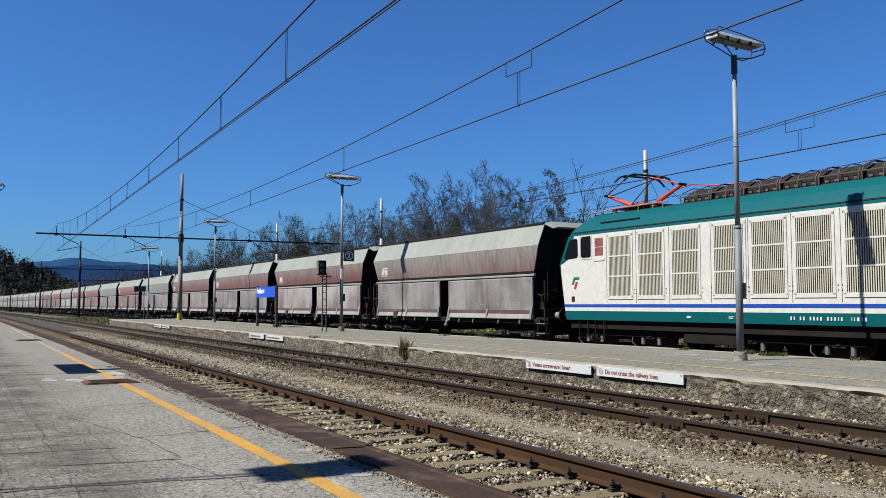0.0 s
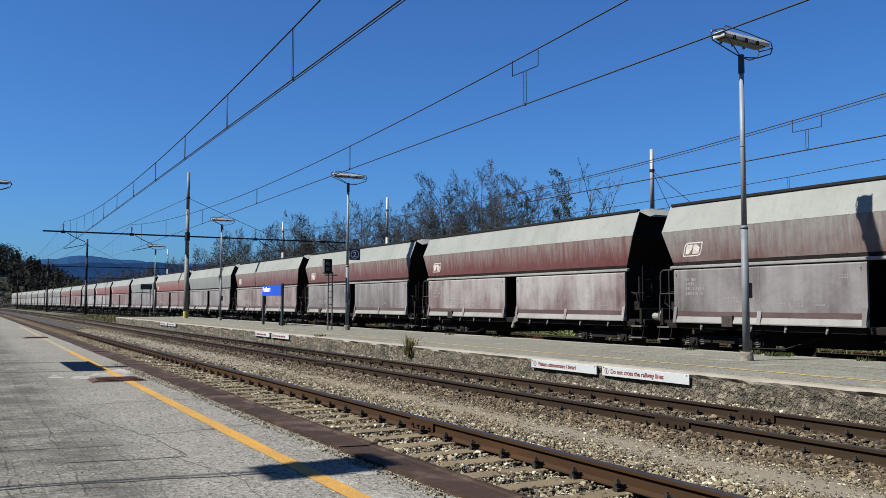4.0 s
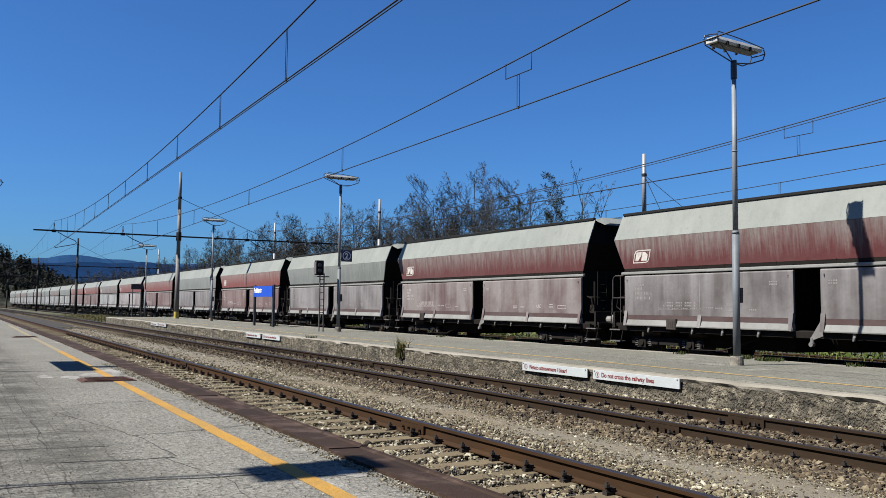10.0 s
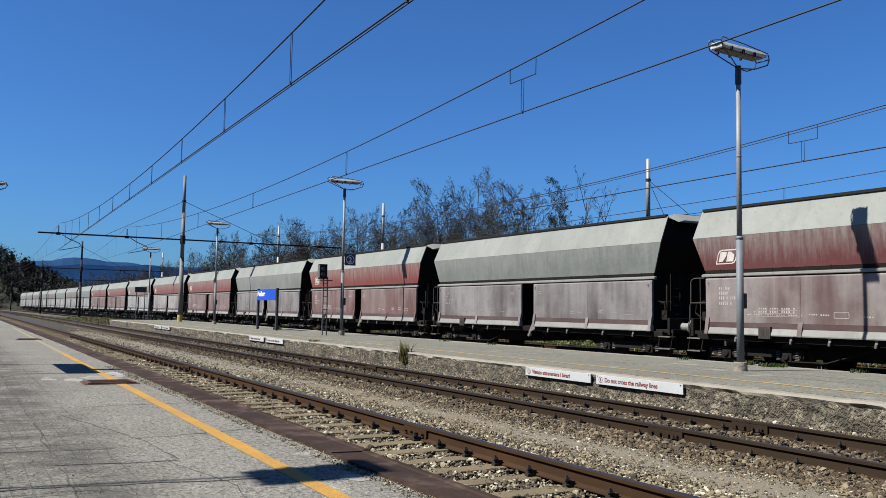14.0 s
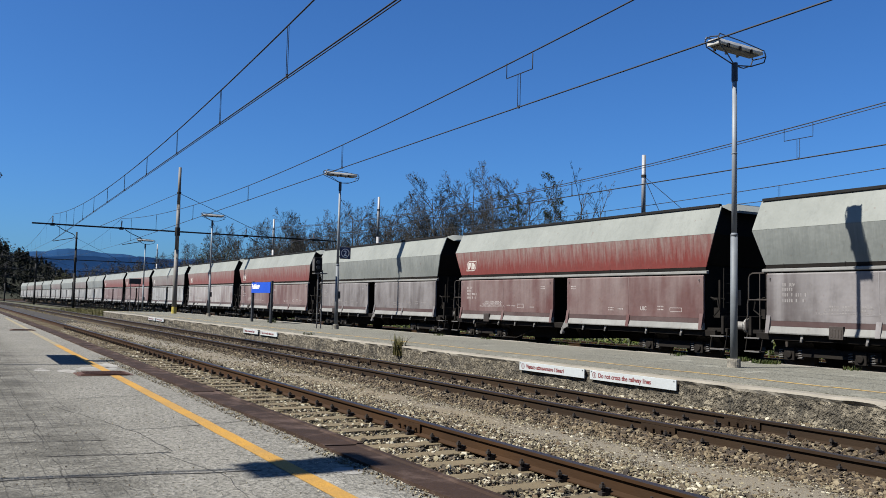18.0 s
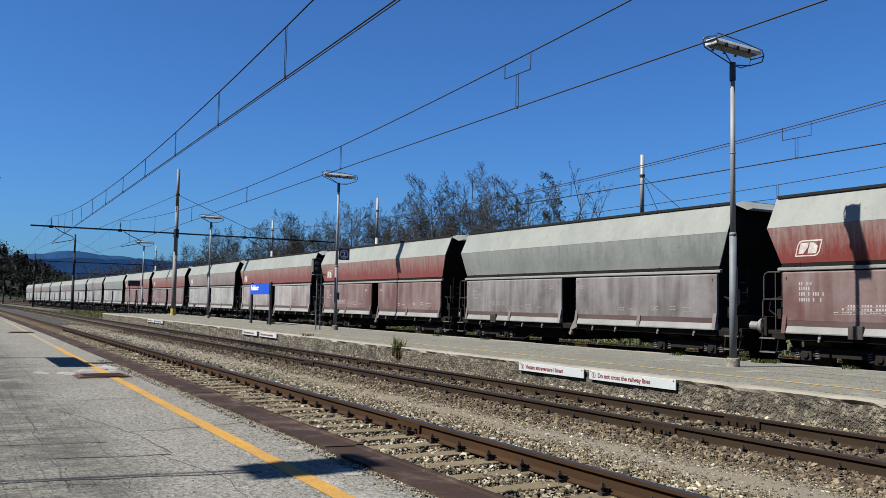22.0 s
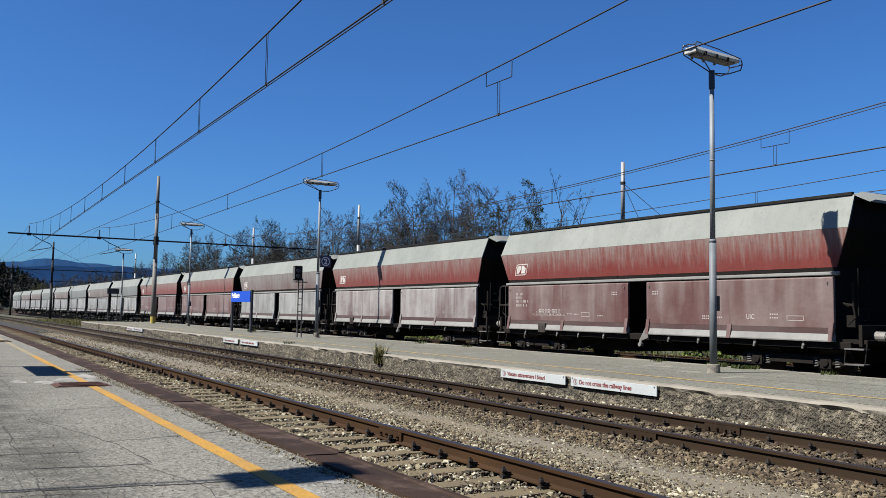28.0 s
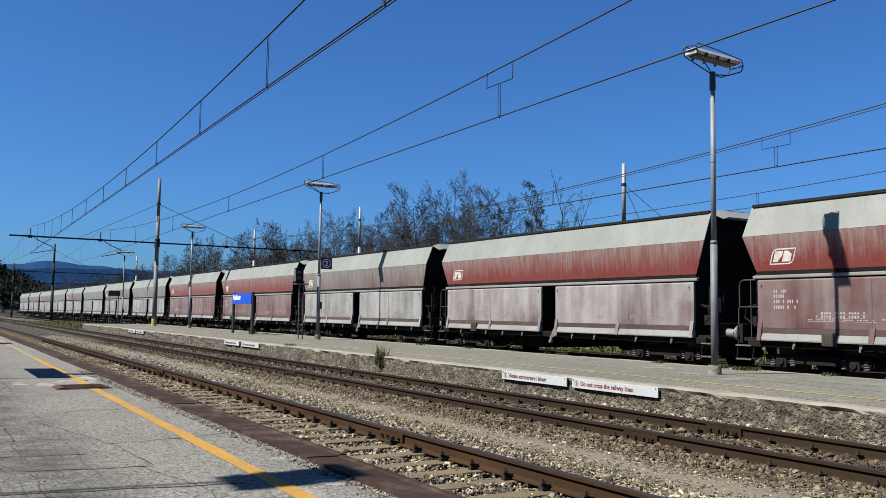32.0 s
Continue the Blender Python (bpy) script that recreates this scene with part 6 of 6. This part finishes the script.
ARMS = [5.87, 10.3, 19.2, 24.6]
add_portal(64.0, 14.15, 10.9, 6.22, 4.6, 26.5, ARMS, 0.25, yellow=True)
add_portal(-1.5, 14.15, 10.9, 6.5, 3.0, 26.0, [4.3, 8.6, 18.1, 23.0], 0.25)
add_portal(120.0, 13.9, 9.6, 6.0, 5.0, 24.0, [5.5, 9.9, 18.7], -0.4, pale=True)
add_portal(181.0, 14.1, 9.8, 6.2, 1.0, 30.0, [4.5, 9.0, 17.0, 25], -0.4, pale=True)
add_portal(250.0, 12.5, 9.5, 6.2, 3.0, 22.0, [4.0, 8.0], -0.4, pale=True)


def wire_x(x0, y):
    return x0 + 0.0245 * (y - 10) if y < 64 else x0 + 0.0245 * 54 - 0.004 * (y - 64) - bend(y)


def span(name, label, pts, r):
    o = thing(name, pose(0, 0, 0), label, "wire", "overhead wires")
    part("strand", Shape().pipe(pts, r, 5), MAT["wire"], o)
    return o


def hang(y, low, mid, k_near, k_far):
    return low + (k_near if y < mid else k_far) * (y - mid) ** 2


LINES = [("near", 4.55, 5.08, 5.6, 30.0, 0.00125, 0.00113, True), ("mid", 8.9, 5.08, 5.62, 31.0, 0.00118, 0.00118, False), ("far", 18.0, 5.22, 5.62, 30.0, 0.0017, 0.0011, True), ("last", 24.1, 5.25, 5.62, 30.0, 0.001, 0.0011, False)]
for nm, x0, zc, zm, mid, kn, kf, twin in LINES:
    ys = [-1.5 + 1.5 * k for k in range(44)] + [64]
    span("contact_wire", "thin dark contact wire above a track", [(wire_x(x0, y), y, zc) for y in ys], 0.0125)
    if twin:
        span("contact_wire", "thin dark contact wire above a track", [(wire_x(x0, y) + 0.05, y, zc) for y in ys], 0.009)
    mw = span("messenger_wire", "sagging messenger wire with droppers", [(wire_x(x0, y), y, hang(y, zm, mid, kn, kf)) for y in ys], 0.0135)
    if nm == "far":
        part("strand", Shape().pipe([(wire_x(x0, y) + 0.02, y, hang(y, zm, mid, kn, kf) - 0.06) for y in ys], 0.01, 5), MAT["wire"], mw)
    drops = {"near": [9.05 + 4.45 * k for k in range(12)], "mid": [13.15, 21.94, 31.3, 40.6, 50.0, 59.0], "far": [14.25, 23.5, 32.8, 42.0, 51.0], "last": [10.6, 19.9, 29.2, 38.5]}[nm]
    for k, y in enumerate(drops):
        zt = hang(y, zm, mid, kn, kf)
        dr = Shape()
        if nm in ("mid", "far") and k == 0:
            zb = zt - (0.29 if nm == "mid" else 0.32)
            dr.pipe([(wire_x(x0, y), y + 0.42, zt), (wire_x(x0, y), y + 0.42, zb), (wire_x(x0, y), y - 0.42, zb), (wire_x(x0, y), y - 0.42, zt)], 0.01, 5)
            dr.rod((wire_x(x0, y), y + 0.04, zb), (wire_x(x0, y), y + 0.04, zc), 0.006, 0.006, 4).rod((wire_x(x0, y), y - 0.04, zb), (wire_x(x0, y), y - 0.04, zc), 0.006, 0.006, 4)
            dr.rod((wire_x(x0, y), y, zc - 0.02), (wire_x(x0, y), y, zc + 0.03), 0.025, 0.02, 6)
        else:
            for d in (0.0, 0.07):
                dr.rod((wire_x(x0, y), y + d, zt), (wire_x(x0, y), y + d, zc), 0.006, 0.006, 4)
            dr.rod((wire_x(x0, y), y + 0.03, zc - 0.02), (wire_x(x0, y), y + 0.03, zc + 0.04), 0.022, 0.018, 6)
        part("dropper", dr, MAT["wire"], mw)
    for a, b in ((64, 120), (120, 181), (181, 250)):
        n = 14
        ys2 = [a + (b - a) * i / n for i in range(n + 1)]
        span("contact_wire", "thin dark contact wire above a track", [(wire_x(x0, y), y, zc) for y in ys2], 0.008)
        m2 = span("messenger_wire", "sagging messenger wire with droppers", [(wire_x(x0, y), y, zc + 0.5 + 1.25 * ((y - (a + b) / 2) / ((b - a) / 2)) ** 2) for y in ys2], 0.009)
        d2 = Shape()
        for y in ys2[1:-1]:
            d2.rod((wire_x(x0, y), y, zc), (wire_x(x0, y), y, zc + 0.5 + 1.25 * ((y - (a + b) / 2) / ((b - a) / 2)) ** 2), 0.003, 0.003, 4)
        part("dropper", d2, MAT["wire"], m2)

for x, y, top in ((24.0, 26.2, 7.6), (24.0, 51.0, 8.3), (24.0, 72.0, 8.4), (26.0, 130.0, 9.2)):
    bm_ = thing("line_mast", pose(x, y, -0.4), "pale slender steel mast behind the goods train", "mast", "line masts")
    part("mast", Shape().rod((0, 0, 0), (0, 0, (top + 0.4) * 0.7), 0.11, 0.1, 12).rod((0, 0, (top + 0.4) * 0.7), (0, 0, top + 0.4), 0.085, 0.08, 12), MAT["mast_pale"], bm_, "", 0, True)
    part("collar", Shape().rod((0, 0, top - 0.5), (0, 0, top - 0.4), 0.105, 0.105, 12), MAT["mast_dark"], bm_)
    part("guy_wire", Shape().rod((0, 0, top - 0.45), (1.3, -5.5, 2.5), 0.012, 0.012, 4).rod((0, 0, top - 0.45), (0.2, -2.6, 2.5), 0.012, 0.012, 4), MAT["wire"], bm_)


# ------------------------------------------------------------ grass and weeds
def blades(count, place, h0, h1, seed, lean=0.5, width=0.012):
    r = np.random.RandomState(seed)
    p = place(r.rand(count, 4))
    s = Shape()
    V, F = [], []
    for i in range(count):
        a, hh = r.rand() * 6.283, h0 + (h1 - h0) * r.rand()
        d = np.array((math.cos(a), math.sin(a), 0))
        q = np.array((-d[1], d[0], 0)) * width * (0.6 + 0.8 * r.rand())
        b = p[i]
        m = b + d * hh * lean * 0.35 * r.rand() + np.array((0, 0, hh * 0.6))
        t = b + d * hh * lean * r.rand() + np.array((0, 0, hh))
        n = len(V)
        V += [b - q, b + q, m + q * 0.7, m - q * 0.7, t]
        F += [(n, n + 1, n + 2, n + 3), (n + 3, n + 2, n + 4)]
    me = bpy.data.meshes.new("blades")
    me.from_pydata([tuple(v) for v in V], [], F)
    return me


def tuft(x, y, z, r, h, n, m, seed, label="tuft of dry green grass growing from the platform edge"):
    def place(q):
        a, rr = q[:, 0] * 6.283, r * q[:, 1] ** 0.7
        return np.stack([x + rr * np.cos(a), y + rr * np.sin(a), np.full(len(q), z)], -1)
    me = blades(n, place, h * 0.35, h, seed, 0.6)
    me.materials.append(MAT[m])
    tagged(new("grass_tuft", me), label, "plant", "grass tufts", "stuff")


tuft(WALL + 0.02, 20.6, 0.05, 0.16, 0.6, 150, "dry_grass", 3)
tuft(14.2, 42.3, ISLAND_TOP, 0.25, 0.25, 90, "grass", 4, "low weed at the foot of the name board")
tuft(15.35, 12.9, ISLAND_TOP, 0.3, 0.1, 320, "grass", 31, "low green mat of weeds at the rear platform edge")
tuft(15.38, 13.7, ISLAND_TOP, 0.25, 0.12, 260, "grass", 32, "low green mat of weeds at the rear platform edge")
for i, (x, y) in enumerate(((15.4, 24.2), (15.45, 15.6), (15.2, 27.0), (15.5, 11.0), (10.5, 27.5))):
    tuft(x, y, ISLAND_TOP, 0.2, 0.11, 45, "grass", 20 + i, "small weed in the platform paving")
for i, (x0, x1, y0, y1, z, n, m, h) in enumerate(((15.8, 16.2, 6, 30, -0.3, 300, "grass", 0.6), (19.8, 21.4, 4, 40, -0.35, 500, "grass", 0.3), (21.2, 22.1, 3, 42, -0.3, 1800, "sunny_grass", 0.34), (22.3, 25.2, 3, 46, -0.4, 5200, "sunny_grass", 0.55), (27, 36, 5, 80, -0.42, 3000, "grass", 0.5), (10.0, 16.5, 72, 120, -0.4, 3500, "dry_grass", 0.5), (7.2, 10.2, 72, 140, -0.25, 900, "dry_grass", 0.3))):
    me = blades(n, lane(x0, x1, y0, y1, z), h * 0.3, h, 50 + i, 0.7, 0.02)
    me.materials.append(MAT[m])
    tagged(new("grass", me), "rough green grass beside the goods tracks", "grass", "", "stuff")


# ------------------------------------------------------------ trees
def grow_tree(seed, tall, spread=0.45, stems=1, leaf=0.3, dense=1.0, thick=1.15):
    """A vase-shaped tree: an upright trunk, steep limbs and fine ascending twigs; leaf: the share of twigs that carry a few leaves."""
    r = random.Random(seed)
    wood, twigs, buds = Shape(), Shape(), Shape()

    def tuft_of_leaves(q, count, reach):
        for _ in range(count):
            c = q + Vector((r.uniform(-1, 1), r.uniform(-1, 1), r.uniform(-1, 1))) * reach
            u = Vector((r.uniform(-1, 1), r.uniform(-1, 1), r.uniform(-1, 1))).normalized() * r.uniform(0.045, 0.075)
            v = u.orthogonal().normalized() * r.uniform(0.03, 0.055)
            buds.add([c - u, c + v, c + u, c - v], [(0, 1, 2, 3)])

    def limb(p, d, length, rad, level):
        n = (6, 5, 4, 3, 2)[level]
        pts = [p]
        cur, dv = p.copy(), d.copy()
        wild = (0.04, 0.06, 0.07, 0.08, 0.1)[level]
        for i in range(n):
            dv = (dv + Vector((r.uniform(-1, 1), r.uniform(-1, 1), r.uniform(-0.5, 0.8))) * wild).normalized()
            cur = cur + dv * length / n
            pts.append(cur.copy())
        target = wood if level < 2 else twigs
        sides = (7, 5, 3, 3, 3)[level]
        for i in range(n):
            e, f = rad * (1 - 0.8 * i / n), rad * (1 - 0.8 * (i + 1) / n)
            target.rod(pts[i], pts[i + 1], max(e, 0.0075 * thick), max(f, 0.0065 * thick), sides)
        if level >= 3 and r.random() < leaf * (1.0 if level == 4 else 0.5):
            tuft_of_leaves(pts[-1], 3, 0.1)
        if level >= 4:
            return
        kids = max(2, int((11, 8, 6, 5)[level] * dense) - (r.random() < 0.4))
        low = (0.22, 0.2, 0.15, 0.1)[level]
        for k in range(kids):
            t = low + (0.98 - low) * (k + r.random()) / kids
            i = min(int(t * n), n - 1)
            q = pts[i].lerp(pts[i + 1], t * n - i)
            ax = (pts[i + 1] - pts[i]).normalized()
            side = ax.orthogonal().normalized()
            side.rotate(Matrix.Rotation(r.uniform(0, 6.283), 3, ax))
            nd = (ax + side * r.uniform(spread * 0.7, spread * 1.35) + Vector((0, 0, (0.1, 0.05, 0.0, 0.0)[level]))).normalized()
            part_length = (0.5, 0.46, 0.46, 0.6)[level] * length * r.uniform(0.8, 1.15) * (1.15 - 0.62 * t)
            limb(q, nd, part_length, max(rad * 0.5 * (1.1 - 0.6 * t), 0.009 * thick), level + 1)

    for k in range(stems):
        a = 6.283 * k / max(stems, 1) + r.random()
        lean = 0.16 * (stems > 1)
        d = Vector((math.cos(a) * lean, math.sin(a) * lean, 1)).normalized()
        limb(Vector((math.cos(a) * 0.25 * (stems > 1), math.sin(a) * 0.25 * (stems > 1), 0)), d, tall * r.uniform(0.9, 1.0), 0.15 / stems ** 0.5 * tall / 13, 0)
    return wood, twigs, buds


def build_tree(seed, tall, spread, stems, leaf, buds_mat, label, dense=1.0):
    t = thing("tree", pose(0, 0, 0), label, "tree", "trees behind the line")
    wood, twigs, buds = grow_tree(seed, tall, spread, stems, leaf, dense)
    part("trunk", wood, MAT["bark"], t, "grey-brown trunk and limbs")
    part("crown", twigs, MAT["twig"], t, "open crown of bare twigs")
    if buds.f:
        part("foliage", buds, MAT[buds_mat], t, "thin early leaves")
    return t


BARE = "tall bare deciduous tree with many upright stems"
BUDS = "tall deciduous tree in bud with an olive haze of leaves"
THIN = "slender young bare tree with few branches"
protos = [build_tree(1, 13, 0.8, 1, 0.02, "buds", BARE), build_tree(2, 13, 0.75, 2, 0.04, "buds", BARE), build_tree(3, 13, 0.78, 1, 0.06, "buds", BARE),
          build_tree(4, 13, 0.7, 2, 0.6, "spring", BUDS), build_tree(5, 13, 0.85, 1, 0.03, "buds", BARE)]
TOPS = [max(v.co.z for o in p.children for v in o.data.vertices) for p in protos]
tr = random.Random(11)
# (x, y, kind, height): the row behind the goods tracks, the near end first
ROW = [(39.5, 55.1, 3, 11.9), (41, 58.0, 2, 12.4), (40, 60.6, 1, 13.7), (40.5, 63.2, 4, 12.6), (40, 65.6, 0, 13.6), (41, 68.3, 1, 12.7), (40, 70.8, 2, 14.0), (41, 74.0, 4, 13.0), (40, 76.4, 0, 12.8),
       (40, 79.4, 1, 12.3), (40, 82.2, 2, 12.8), (41, 86.0, 4, 12.2), (40, 90.4, 0, 13.6), (40, 94.2, 1, 12.4), (40, 97.5, 2, 13.2), (41, 101.5, 4, 12.0), (40, 107.0, 1, 12.4), (40, 111.5, 2, 13.4), (40, 115.4, 0, 14.4), (41, 120.0, 4, 13.6),
       (40, 126.7, 2, 13.8), (40, 133.0, 1, 12.8), (40, 139.0, 4, 13.6), (40, 145.3, 0, 14.5), (41, 152.0, 3, 13.4), (40, 160.0, 1, 13.4), (39, 168.0, 2, 12.2), (38, 178.0, 4, 11.6)]
spots = list(ROW)
for x, y, k, tall in ROW[3:]:
    for back in (5, 11):                            # looser rows behind
        spots.append((x + back + tr.uniform(-2, 2), y * (1 + back / 40) + tr.uniform(-2, 2), tr.choice((0, 1, 2, 4)), tall * tr.uniform(0.84, 0.97)))
y = 186.0
while y < 320:
    spots.append((37 - 0.04 * (y - 186) + tr.uniform(-3, 6), y, tr.choice((0, 1, 2, 3, 4)), tr.uniform(8.5, 11.5)))
    y += tr.uniform(3.5, 6.5)
for x, y, kind, tall in spots:
    t = copy_thing(protos[kind], pose(x, y, -0.6, tr.uniform(-3, 3), tr.uniform(-3, 3), tr.uniform(0, 360)))
    size = (tall + 0.6) / TOPS[kind]
    wide_ = tr.uniform(0.85, 1.08)
    t.scale = (size * wide_, size * wide_, size)
for i, p in enumerate(protos):
    p.matrix_basis = pose(56 + 2 * i, 150 + 9 * i, -0.6, 0, 0, 40 * i)
sapling = build_tree(7, 8.5, 0.6, 1, 0.01, "buds", THIN, 0.6)
sapling.matrix_basis = pose(40, 51.0, -0.6, 0, 0, 30) @ Matrix.Diagonal((1.25, 1.25, 1.3, 1))
copy_thing(sapling, pose(40, 47.3, -0.6, 2, -2, 200)).scale = (1.2, 1.2, 1.2)


def leaf_mass(centres, per, seed, size):
    """Many small leaf clumps round the given centres: (x, y, z, rx, rz)."""
    r = np.random.RandomState(seed)
    V, F = [], []
    for x, y, z, rx, rz in centres:
        for _ in range(per):
            d = r.normal(size=3)
            d /= np.linalg.norm(d)
            rad = r.rand() ** 0.35
            c = np.array((x, y, z)) + d * np.array((rx, rx, rz)) * rad
            u = r.normal(size=3)
            u *= size * (0.5 + r.rand()) / np.linalg.norm(u)
            w = np.cross(u, r.normal(size=3))
            w *= size * (0.5 + r.rand()) / np.linalg.norm(w)
            n = len(V)
            V += [c - u, c + w, c + u * 0.8, c - w * 0.9]
            F.append((n, n + 1, n + 2, n + 3))
    me = bpy.data.meshes.new("leaf_mass")
    me.from_pydata([tuple(v) for v in V], [], F)
    return me


hr = random.Random(5)
shrubs = [(40 + hr.uniform(-3, 6), 40 + k * 3.2 + hr.uniform(-1, 1), hr.uniform(0.8, 2.0), hr.uniform(1.5, 2.6), hr.uniform(1.5, 2.6)) for k in range(75)]
me = leaf_mass(shrubs, 150, 3, 0.22)
me.materials.append(MAT["spring"])
tagged(new("undergrowth", me), "dull green and brown undergrowth below the bare trees", "bushes", "", "stuff")
scrub = leaf_mass([(25.3 + hr.uniform(-0.8, 0.8), 3 + k * 0.75, hr.uniform(-0.1, 0.35), hr.uniform(0.5, 0.9), hr.uniform(0.5, 0.8)) for k in range(100)], 170, 8, 0.07)
scrub.materials.append(MAT["sunny_grass"])
tagged(new("scrub", scrub), "low green bramble scrub behind the goods tracks", "bushes", "", "stuff")
ever = leaf_mass([(44, 118, 6.0, 2.6, 3.0), (45, 121, 4.5, 2.6, 2.4), (47, 66, 4.5, 2.2, 1.6), (50, 62, 4.0, 3.0, 1.5), (55, 68, 4.2, 3.5, 1.6), (43, 116, 4, 3, 2)], 500, 4, 0.24)
ever.materials.append(MAT["evergreen"])
tagged(new("evergreen_bush", ever), "dark evergreen bush among the bare trees", "bush", "", "stuff")


# ------------------------------------------------------------ hills
def hill_height(x, y):
    f = max(0.0, min(1.0, (54.0 - x) / 58.0))
    return -0.6 + 27 * f ** 1.1 * min(1.0, max(0.0, (y - 318) / 30)) + 2.0 * noise.noise((x * 0.05, y * 0.05, 2)) * f


h = Shape()
nx, ny = 40, 30
h.add([(-150 + 215 * i / nx, 312 + 200 * j / ny, hill_height(-150 + 215 * i / nx, 312 + 200 * j / ny)) for j in range(ny + 1) for i in range(nx + 1)],
      [(j * (nx + 1) + i, j * (nx + 1) + i + 1, (j + 1) * (nx + 1) + i + 1, (j + 1) * (nx + 1) + i) for j in range(ny) for i in range(nx)])
setting("wooded_hill", h, MAT["hill"], "steep dark wooded hillside beside the line", category="hill")
cs = []
for k in range(900):
    x, y = hr.uniform(-70, 56), hr.uniform(318, 385)
    z = hill_height(x, y)
    if hr.random() < 0.3:                           # a conifer: shrinking tiers
        tall = hr.uniform(3.5, 6.0)
        cs += [(x, y, z + tall * f, tall * 0.32 * (1.1 - f), tall * 0.17) for f in (0.15, 0.4, 0.65, 0.88)]
    else:
        t = hr.uniform(1.5, 3.2)
        cs.append((x, y, z + t * 0.9, t * 0.85, t * 0.95))
me = leaf_mass(cs, 95, 9, 0.24)
me.materials.append(MAT["hill_leaf"])
tagged(new("hill_woods", me), "green woods on the hillside, darkened for the shaded slope", "woods", "", "stuff")


def ridge(name, dist, x0, x1, base, amp, seed, mat, label):
    s = Shape()
    n = 120
    top, low = [], []
    for i in range(n + 1):
        x = x0 + (x1 - x0) * i / n
        hgt = base + amp * (noise.noise((x * 0.0032 + seed, seed, 0)) + 0.4 * noise.noise((x * 0.009, seed, 3)) + 0.12 * noise.noise((x * 0.03, seed, 5)))
        top.append((x, dist, hgt))
        low.append((x, dist - 500, -2))
    back = [(x, y + 600, -2) for x, y, _ in top]
    s.add(low + top + back, [(i, i + 1, n + 2 + i, n + 1 + i) for i in range(n)] + [(n + 1 + i, n + 2 + i, 2 * n + 3 + i, 2 * n + 2 + i) for i in range(n)])
    setting(name, s, MAT[mat], label, category="mountains")


# haze comes from the ridge colours, the farther one painted paler
ridge("backdrop_ridge", 2600, -900, 2600, 112, 34, 1.3, "mountain", "wooded mountain ridge in the distance, haze painted in as blue")
ridge("backdrop_far_ridge", 3700, -1200, 3600, 170, 30, 4.1, "mountain_far_haze", "far mountain ridge, thicker haze painted in as pale blue")
wl = [(70 + hr.uniform(-20, 40), 260 + hr.uniform(-40, 120), hr.uniform(2, 6), hr.uniform(3, 5), hr.uniform(3, 5.5)) for k in range(110)]
me = leaf_mass(wl, 90, 12, 0.6)
me.materials.append(MAT["buds"])
tagged(new("far_woods", me), "brown bare woods along the line in the distance", "woods", "", "stuff")
for k, (x, y, w_) in enumerate(((70, 560, 9), (84, 575, 8), (58, 590, 7))):
    hs = thing("house", pose(x, y, -0.5, 0, 0, 20 * k), "small far house with a tiled roof", "house")
    part("wall", Shape().box(-w_ / 2, w_ / 2, -4, 4, 0, 5.5), MAT["house"], hs)
    part("roof", Shape().prism([(-w_ / 2 - 0.5, 5.4), (w_ / 2 + 0.5, 5.4), (0, 8.2)], -4.4, 4.4), MAT["roof_tile"], hs)
    for wx in (-2.2, 0, 2.2):
        part("window", Shape().box(wx - 0.5, wx + 0.5, -4.06, -3.95, 2.6, 4.0), MAT["glass"], hs)


# ------------------------------------------------------------ the train's run
RUN = [0.00, 4.60, 9.15, 13.67, 18.15, 22.59, 27.00, 31.37, 35.71, 40.02, 44.30, 48.55, 52.76, 56.94, 61.08, 65.17, 69.20, 73.15, 77.02, 80.79, 84.45, 87.98, 91.37, 94.61, 97.73, 100.71, 103.58, 106.36, 109.04, 111.64, 114.16, 116.60, 118.97]


def motions():
    """The goods train rolls past, slowing down."""
    for ob, start in [(LOCO, LOCO_END)] + [(w, FIRST + WAGON * k) for k, w in enumerate(WAGONS)]:
        walk(ob, [(t, train_pose(start - s)) for t, s in enumerate(RUN)])


motions()
